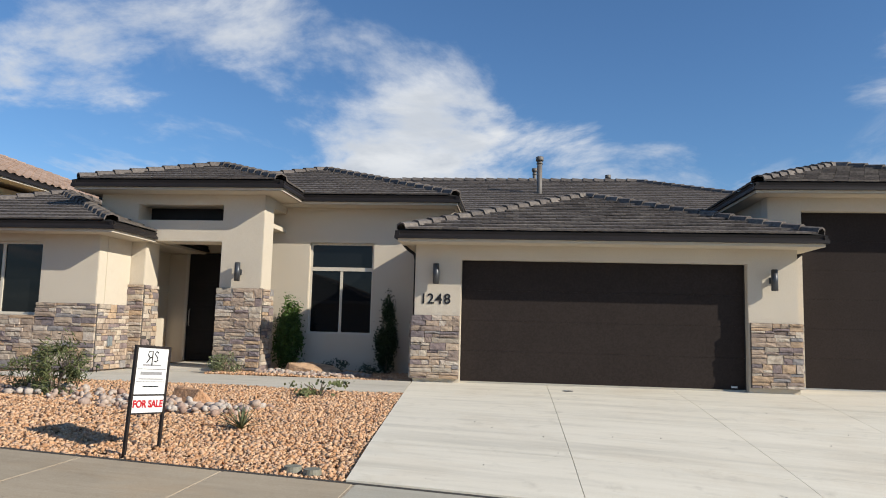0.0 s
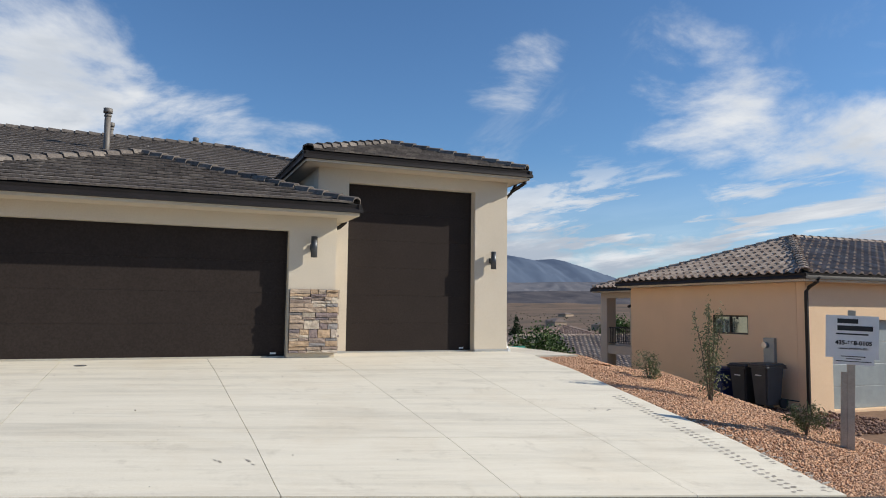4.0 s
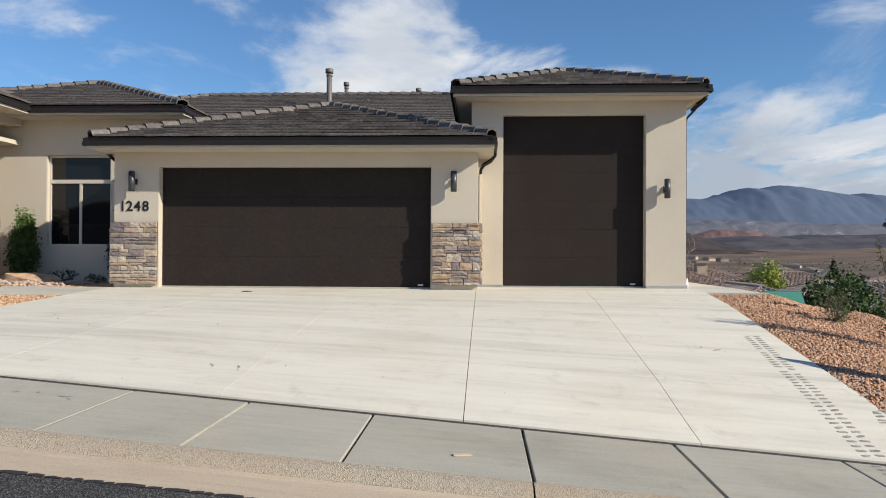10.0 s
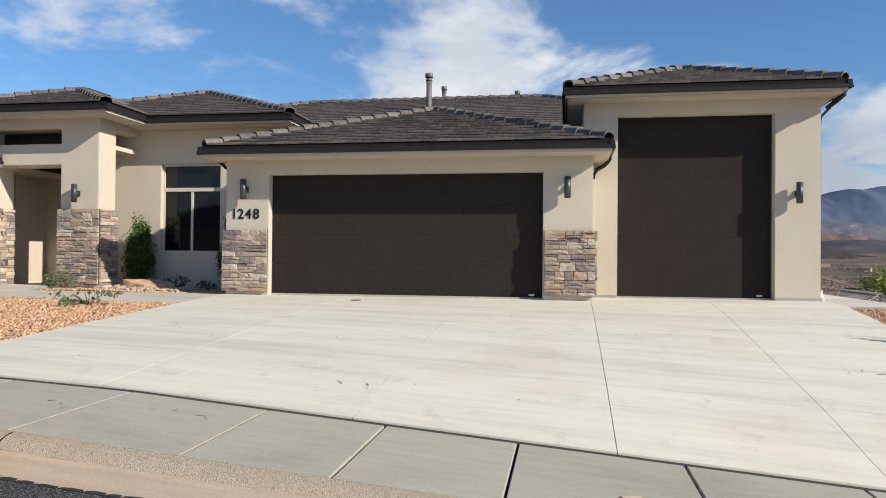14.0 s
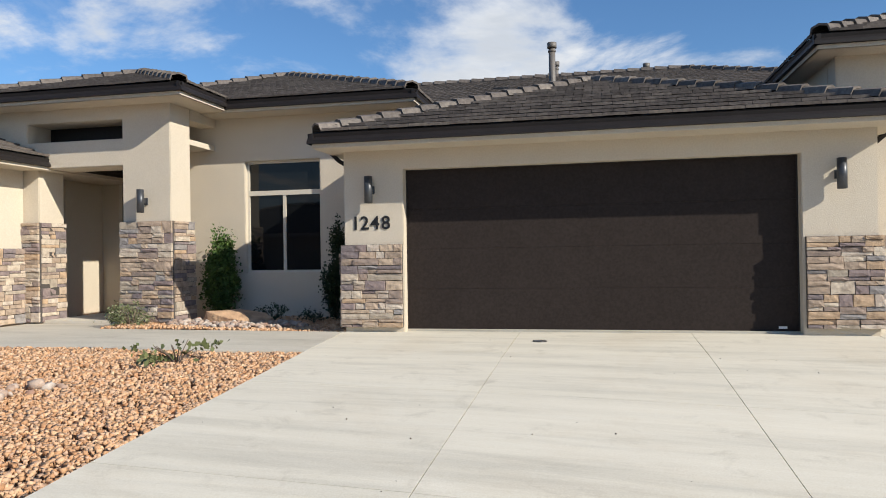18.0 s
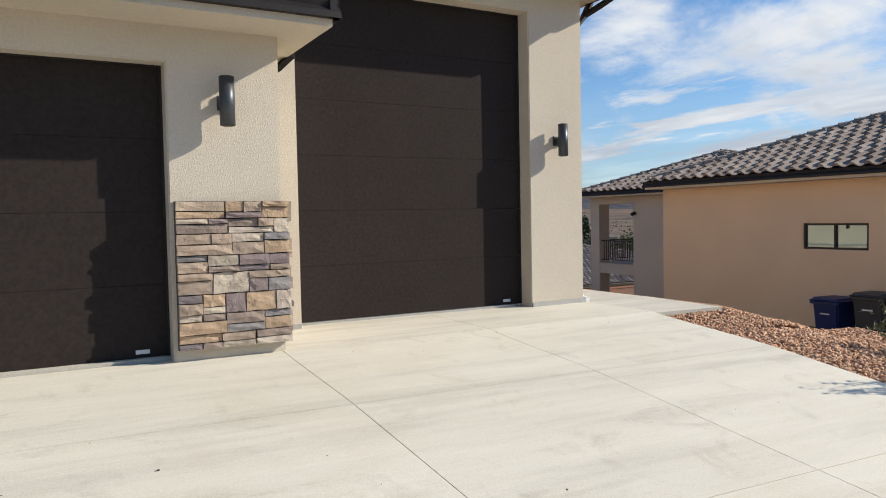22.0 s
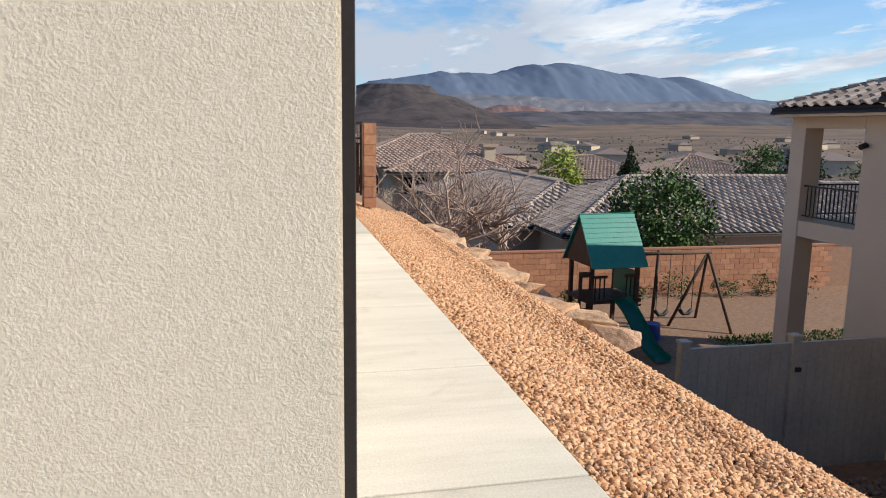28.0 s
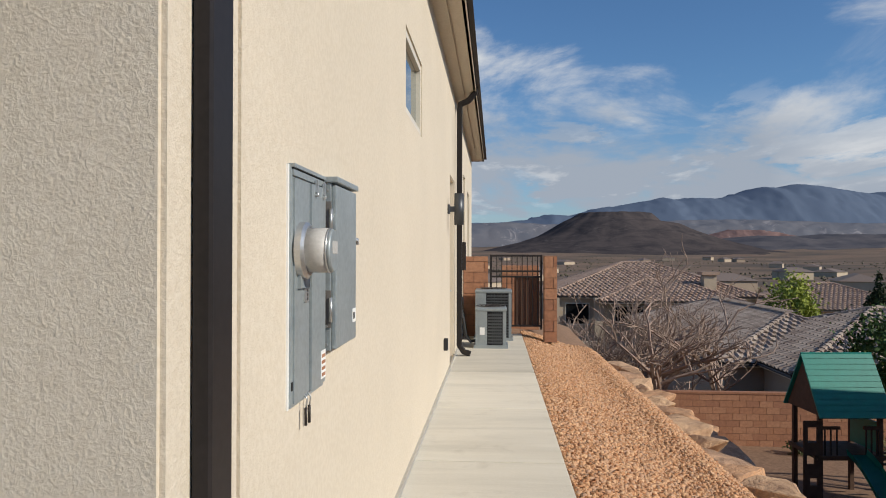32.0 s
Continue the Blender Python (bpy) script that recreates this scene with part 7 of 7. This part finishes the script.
# ---- trees and houses below the plot ----
def bare_tree(x, y, z, h, r, seed, label):
    t = thing("bare_tree", label, "tree", at=(x, y, z))
    rng = random.Random(seed)
    bm = bmesh.new()
    bt = bmesh.new()

    def grow(b, p, d, length, rad, depth):
        pts = [p]
        q, dd = p.copy(), d.copy()
        for i in range(3):
            dd = (dd + Vector((rng.gauss(0, 0.16), rng.gauss(0, 0.16), rng.gauss(0.02, 0.10)))).normalized()
            q = q + dd * length / 3
            pts.append(q.copy())
        add_tube(b if depth < 2 else bt, pts, rad, 5 if depth < 2 else 4, rad * 0.55)
        if depth >= 5:
            return
        for k in range(4 if depth < 2 else 2 + (depth < 4 and rng.random() < 0.55)):
            u = rng.uniform(0.35, 1.0)
            i = min(2, int(u * 3))
            base = pts[i].lerp(pts[i + 1], u * 3 - i)
            a = rng.uniform(0, math.tau)
            nd = (dd + 0.95 * Vector((math.cos(a), math.sin(a), rng.uniform(-0.25, 0.45)))).normalized()
            grow(b, base, nd, length * rng.uniform(0.55, 0.8), rad * 0.60, depth + 1)

    for k in range(4):
        a = k * math.tau / 4 + rng.uniform(-0.4, 0.4)
        grow(bm, Vector((0, 0, -0.2)), Vector((math.cos(a) * 0.55, math.sin(a) * 0.55, 1)).normalized(), h * 0.5, 0.15, 0)
    part("trunk", bm, BARK_PALE, t)
    tw = part("twig_mass", bt, BARK_PALE, t)
    tw["kind"] = "stuff"
    return t


bare_tree(17.4, 24.9, -5.85, 7.4, 3.0, 2, "leafless multi-trunked tree behind the block wall")
bare_tree(15.8, 26.9, -6.4, 6.2, 2.6, 5, "leafless multi-trunked tree behind the block wall")


def leafy_tree(name, x, y, z, r, h, n, leaf, size, label, seed, taper=0.0, trunk=0.12):
    t = thing(name, label, "tree", at=(x, y, z))
    bm = bmesh.new()
    rng = random.Random(seed)
    add_tube(bm, [(0, 0, -0.3), (0.05, 0.02, h * 0.3), (0, 0.05, h * 0.75)], trunk, 8, trunk * 0.4)
    for k in range(6):
        a = rng.uniform(0, math.tau)
        z0 = h * rng.uniform(0.25, 0.5)
        add_tube(bm, [(0, 0, z0), (r * 0.6 * math.cos(a), r * 0.6 * math.sin(a), z0 + h * 0.22)], trunk * 0.5, 6, trunk * 0.15)
    part("trunk", bm, BARK, t)
    leaves("crown", clump_points(n, r, r, h * 0.42, h * 0.56, seed, clumps=60, spread=0.17, taper=taper), size, leaf, t, seed, 0.6)
    return t


leafy_tree("broadleaf_tree", 26.7, 27.3, -5.8, 2.3, 5.7, 9000, LEAF, 0.20, "dense dark green broadleaf tree behind the block wall", 5)
leafy_tree("lime_green_tree", 31.6, 50.8, -6.3, 1.9, 6.3, 5000, LEAF_LIME, 0.24, "bright lime-green spring tree among roofs", 6)
leafy_tree("conifer", 38.0, 51.8, -6.5, 1.6, 6.5, 5000, LEAF_DARK, 0.22, "dark green conifer among roofs", 7, 0.7)
leafy_tree("broadleaf_tree", 56.0, 60.3, -6.7, 2.4, 7.0, 4000, LEAF, 0.28, "dark green tree beyond the tiled roofs", 8)
leafy_tree("conifer", 61.5, 60.8, -6.7, 2.2, 8.2, 4500, LEAF_DARK, 0.28, "tall dark conifer beyond the tiled roofs", 9, 0.4)
leafy_tree("broadleaf_tree", 69.0, 60.3, -7.0, 2.6, 6.0, 3500, LEAF_OLIVE, 0.28, "olive-green tree beyond the tiled roofs", 10)

WALL_BROWN = stucco("stucco_brown", (0.36, 0.28, 0.21))
WALL_SAND = stucco("stucco_sand", (0.44, 0.36, 0.27))


def far_house(x0, x1, y0, y1, ez, gz, wallm, tile, label, windows=(), roofs=()):
    h = thing("tiled_house", label, "house", "houses down the slope")
    box("wall", x0 + 0.5, x1 - 0.5, y0 + 0.5, y1 - 0.5, gz, ez - 0.16, wallm, h)
    hip_roof("roof", x0, x1, y0, y1, ez, h, False, "FW", tile=tile, gutter="FW", tw=0.42, profile=barrel, expo=0.45)
    for r in roofs:
        hip_roof("roof", *r, h, False, "FWE", tile=tile, gutter="FW", tw=0.42, profile=barrel, expo=0.45)
    for (a, b_, z0, z1) in windows:
        w = new("window")
        w.parent = h
        box("frame", a, b_, y0 + 0.44, y0 + 0.5, z0, z1, VINYL, w)
        box("pane", a + 0.08, b_ - 0.08, y0 + 0.425, y0 + 0.445, z0 + 0.08, z1 - 0.08, GLASS, w)
    return h


far_house(23.4, 47.0, 29.9, 42.7, -3.30, -8.0, WALL_BROWN, TILE_CLAY, "long brown house with mottled barrel-tile hip roof")
far_house(21.6, 32.0, 33.8, 57.3, -3.4, -8.0, WALL_BROWN, TILE_CLAY, "brown house wing with mottled barrel-tile roof")
h2 = far_house(15.6, 33.0, 59.3, 74.3, -1.80, -7.0, WALL_SAND, TILE_RED, "sand-coloured house with reddish tile roofs and stone columns",
               [(17.2, 19.2, -4.2, -2.4), (21.2, 23.6, -4.2, -2.6), (25.0, 27.0, -4.0, -2.6)], [(19.6, 31.0, 57.5, 66.3, -2.1)])
for x in (16.3, 19.8, 24.2):
    box("column", x - 0.35, x + 0.35, 58.5, 59.2, -7.0, -1.96, WALL_SAND, h2)
box("chimney", 28.6, 29.6, 60.5, 61.5, -1.5, -0.1, WALL_SAND, h2)
box("chimney_cap", 28.4, 29.8, 60.3, 61.7, -0.1, 0.15, TILE_RED, h2)
box("terrace_wall", 15.0, 31.0, 52.3, 52.6, -7.5, -4.7, WALL_SAND, h2)
far_house(36.0, 50.0, 66.3, 78.3, -3.3, -8.5, WALL_SAND, TILE_RED, "sand-coloured house with reddish tile roof")
far_house(52.0, 66.0, 70.3, 84.3, -3.6, -9.0, WALL_BROWN, TILE_RED, "brown house with reddish tile roof")
far_house(48.0, 64.0, 44.3, 56.3, -4.6, -9.0, WALL_BROWN, TILE_CLAY, "brown house with barrel-tile roof")
rs = random.Random(3)
FAR_ROOF = plain("distant_roof", (0.17, 0.13, 0.11), 0.9)
for k in range(46):
    d, az = rs.uniform(170, 900), radians(rs.uniform(-6, 46))
    x, y = 8 + d * math.sin(az), d * math.cos(az)
    z = ground_z(x, y)
    w, l_, hh = rs.uniform(9, 16), rs.uniform(8, 14), rs.uniform(3.0, 4.2)
    h = thing("distant_house", "small distant sand-coloured house in the valley", "house", "valley houses", at=(x, y, z - 0.5))
    h.rotation_euler = (0, 0, rs.uniform(0, 3.1))
    box("wall", -w / 2, w / 2, -l_ / 2, l_ / 2, 0, hh, rs.choice((WALL_SAND, WALL_BROWN)), h)
    bm = bmesh.new()
    a = [bm.verts.new(p) for p in ((-w / 2 - 0.5, -l_ / 2 - 0.5, hh), (w / 2 + 0.5, -l_ / 2 - 0.5, hh), (w / 2 + 0.5, l_ / 2 + 0.5, hh), (-w / 2 - 0.5, l_ / 2 + 0.5, hh))]
    p, q = bm.verts.new((-w / 4, 0, hh + 1.8)), bm.verts.new((w / 4, 0, hh + 1.8))
    for f in ((a[0], a[1], q, p), (a[1], a[2], q), (a[2], a[3], p, q), (a[3], a[0], p), (a[3], a[2], a[1], a[0])):
        bm.faces.new(f)
    part("roof", bm, FAR_ROOF, h)
bush_pts = []
for k in range(2600):
    d, az = 85 + 900 * rs.random() ** 1.6, radians(rs.uniform(-12, 55))
    x, y = 8 + d * math.sin(az), d * math.cos(az)
    bush_pts.append((x, y, ground_z(x, y) + 0.3))
scatter("desert_scrub", bush_pts, np.random.default_rng(2).uniform(0.7, 1.9, len(bush_pts)), plain("scrub", (0.10, 0.088, 0.055), 0.95, 0, 0.3, 0.5), 9, 0.7, "grey-green desert scrub dotting the valley", "scrub")

# ---- far land ----
def ridge(name, x0, x1, y, profile, depth, material, label, n=160, rough=8.0, seed=0, base=-60, grain=0.008):
    """A range of hills: profile gives the crest's height over x."""
    rows = 26
    vs, fs = [], []
    for j in range(rows + 1):
        u = j / rows
        for i in range(n + 1):
            x = x0 + (x1 - x0) * i / n
            top = profile(x, u ** 7)
            k = math.sin(min(1.0, u * 1.15) * math.pi / 2)
            yy_ = y + depth * (u - 1)
            gully = 0.6 - 1.6 * abs(noise.fractal(Vector((x * grain, yy_ * grain, seed)), 0.9, 2.0, 5))
            z = base + (top - base) * k ** 0.8 + gully * rough * math.sin(min(1, u + 0.08) * math.pi)
            vs.append((x + gully * rough * 0.4, y + depth * (u - 1), z))
    for j in range(rows):
        for i in range(n):
            q = j * (n + 1) + i
            fs.append((q, q + 1, q + n + 2, q + n + 1))
    me = bpy.data.meshes.new(name)
    me.from_pydata(vs, [], fs)
    for p in me.polygons:
        p.use_smooth = True
    return tagged(link(name, me, material), label, "hills", kind="structure")


def crest(pts, far, peak=26.0):
    """Crest heights over x from (azimuth, elevation) in degrees, for a range that lies far metres to the north."""
    line = [(far * math.tan(radians(a)), 1.0 + far / math.cos(radians(a)) * math.tan(radians(e))) for a, e in pts]

    def f(x, w=1.0):
        for (a, za), (b_, zb) in zip(line, line[1:]):
            if a <= x <= b_:
                k = (x - a) / (b_ - a)
                return za + (zb - za) * k + peak * w * noise.fractal(Vector((x * 26.0 / far, 4.0, 1)), 0.75, 2.1, 6)
        return line[0][1] if x < line[0][0] else line[-1][1]
    return f


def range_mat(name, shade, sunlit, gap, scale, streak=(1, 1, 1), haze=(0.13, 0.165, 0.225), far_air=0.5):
    """Bare rock with gullies and pale outcrops, with air haze mixed into the colour."""
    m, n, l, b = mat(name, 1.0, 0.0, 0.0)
    # noise puts shaded and sunlit tones into the rock's colour
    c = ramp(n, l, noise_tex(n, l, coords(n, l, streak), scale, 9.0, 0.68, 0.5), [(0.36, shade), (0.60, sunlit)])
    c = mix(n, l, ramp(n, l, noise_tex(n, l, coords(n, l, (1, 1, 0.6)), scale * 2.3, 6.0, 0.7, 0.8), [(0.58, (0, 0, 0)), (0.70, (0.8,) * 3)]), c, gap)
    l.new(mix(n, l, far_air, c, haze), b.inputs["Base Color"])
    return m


# each range's colour carries its own share of painted distance haze
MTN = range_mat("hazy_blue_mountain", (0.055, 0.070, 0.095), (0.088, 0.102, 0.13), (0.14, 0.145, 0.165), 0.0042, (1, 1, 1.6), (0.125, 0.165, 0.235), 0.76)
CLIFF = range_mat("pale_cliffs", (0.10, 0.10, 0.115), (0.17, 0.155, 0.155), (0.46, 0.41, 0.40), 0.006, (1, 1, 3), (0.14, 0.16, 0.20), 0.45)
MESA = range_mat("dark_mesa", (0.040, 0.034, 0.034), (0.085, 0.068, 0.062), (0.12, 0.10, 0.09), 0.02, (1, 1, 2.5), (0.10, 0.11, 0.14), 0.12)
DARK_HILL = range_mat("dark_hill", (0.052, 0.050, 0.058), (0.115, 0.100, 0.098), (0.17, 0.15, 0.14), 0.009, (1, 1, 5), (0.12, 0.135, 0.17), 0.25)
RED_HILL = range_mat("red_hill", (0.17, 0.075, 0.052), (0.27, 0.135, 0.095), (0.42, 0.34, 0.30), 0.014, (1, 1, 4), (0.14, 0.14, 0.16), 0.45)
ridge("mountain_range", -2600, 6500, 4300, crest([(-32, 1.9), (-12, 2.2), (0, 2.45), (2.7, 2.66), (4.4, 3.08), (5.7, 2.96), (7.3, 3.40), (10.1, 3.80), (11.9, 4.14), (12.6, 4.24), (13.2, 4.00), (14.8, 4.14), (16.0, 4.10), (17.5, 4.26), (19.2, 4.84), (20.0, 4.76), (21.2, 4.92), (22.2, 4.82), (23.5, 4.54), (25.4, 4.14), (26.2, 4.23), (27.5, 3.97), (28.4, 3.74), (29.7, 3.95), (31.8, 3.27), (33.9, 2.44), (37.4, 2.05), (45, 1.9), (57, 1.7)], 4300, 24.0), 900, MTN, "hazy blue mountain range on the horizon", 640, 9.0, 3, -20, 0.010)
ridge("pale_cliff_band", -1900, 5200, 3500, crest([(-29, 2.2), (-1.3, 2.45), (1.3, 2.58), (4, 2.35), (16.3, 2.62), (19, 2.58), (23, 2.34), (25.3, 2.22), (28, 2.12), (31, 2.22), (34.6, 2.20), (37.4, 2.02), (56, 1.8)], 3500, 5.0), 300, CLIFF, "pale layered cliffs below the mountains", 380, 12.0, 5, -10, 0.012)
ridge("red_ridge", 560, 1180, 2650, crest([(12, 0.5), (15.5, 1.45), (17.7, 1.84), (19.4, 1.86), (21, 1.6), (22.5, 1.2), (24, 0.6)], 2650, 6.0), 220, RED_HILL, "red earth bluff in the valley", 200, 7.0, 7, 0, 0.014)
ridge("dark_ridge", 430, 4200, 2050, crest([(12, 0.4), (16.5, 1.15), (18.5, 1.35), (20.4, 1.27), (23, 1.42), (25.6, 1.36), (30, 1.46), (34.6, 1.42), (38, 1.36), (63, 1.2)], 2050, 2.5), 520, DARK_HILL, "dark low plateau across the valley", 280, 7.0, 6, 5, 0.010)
# flat-topped mesa, with a long shoulder to the east
mv, mf = [], []
cx, cy = 264, 1560
mesa_w = [(345, -4), (280, 10), (199, 28), (160, 41), (108, 71), (88, 81), (74, 90), (0, 93)]
mesa_e = [(470, -4), (300, 12), (217, 34), (166, 52), (132, 67), (96, 73), (78, 90), (0, 93)]
na, nr = 150, 42
for j in range(nr + 1):
    u = j / nr * (len(mesa_w) - 1)
    q = min(int(u), len(mesa_w) - 2)
    rw, zw = (mesa_w[q][m_] + (mesa_w[q + 1][m_] - mesa_w[q][m_]) * (u - q) for m_ in (0, 1))
    re_, ze = (mesa_e[q][m_] + (mesa_e[q + 1][m_] - mesa_e[q][m_]) * (u - q) for m_ in (0, 1))
    for i in range(na):
        a = i * math.tau / na
        k = 0.5 + 0.5 * math.cos(a)
        gully = noise.fractal(Vector((math.cos(a) * 4.5, math.sin(a) * 4.5, u * 0.12)), 0.8, 2.0, 6)
        rad = (rw + (re_ - rw) * k) * (1 + 0.026 * gully)
        mv.append((cx + rad * math.cos(a), cy + rad * math.sin(a), zw + (ze - zw) * k + 0.8 * gully))
for j in range(nr):
    for i in range(na):
        q, r_ = j * na + i, j * na + (i + 1) % na
        mf.append((q, r_, r_ + na, q + na))
mme = bpy.data.meshes.new("mesa")
mme.from_pydata(mv, [], mf)
for p in mme.polygons:
    p.use_smooth = True
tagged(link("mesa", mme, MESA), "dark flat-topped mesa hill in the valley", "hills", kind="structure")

# ---- house to the west ----
wh = thing("western_house", "ochre stucco house with terracotta tile roof", "house")
box("wall", -30.5, -14.55, 3.4, 22.0, -0.5, 4.95, STUCCO_OCHRE, wh)
hip_roof("roof", -31.2, -13.95, 2.8, 22.6, 5.30, wh, False, "FE", tile=TILE_RED, gutter="FE", tw=0.36, profile=barrel, expo=0.40)
box("window", -17.2, -16.0, 3.30, 3.42, 3.2, 4.4, GLASS, wh)
# houses across the street, which close the view behind the camera
for (x0, x1) in ((-26, -8), (-3, 15), (20, 38)):
    far_house(x0, x1, -40.0, -27.0, 2.6, -3.5, WALL_SAND, TILE_CLAY, "sand-coloured house across the street")
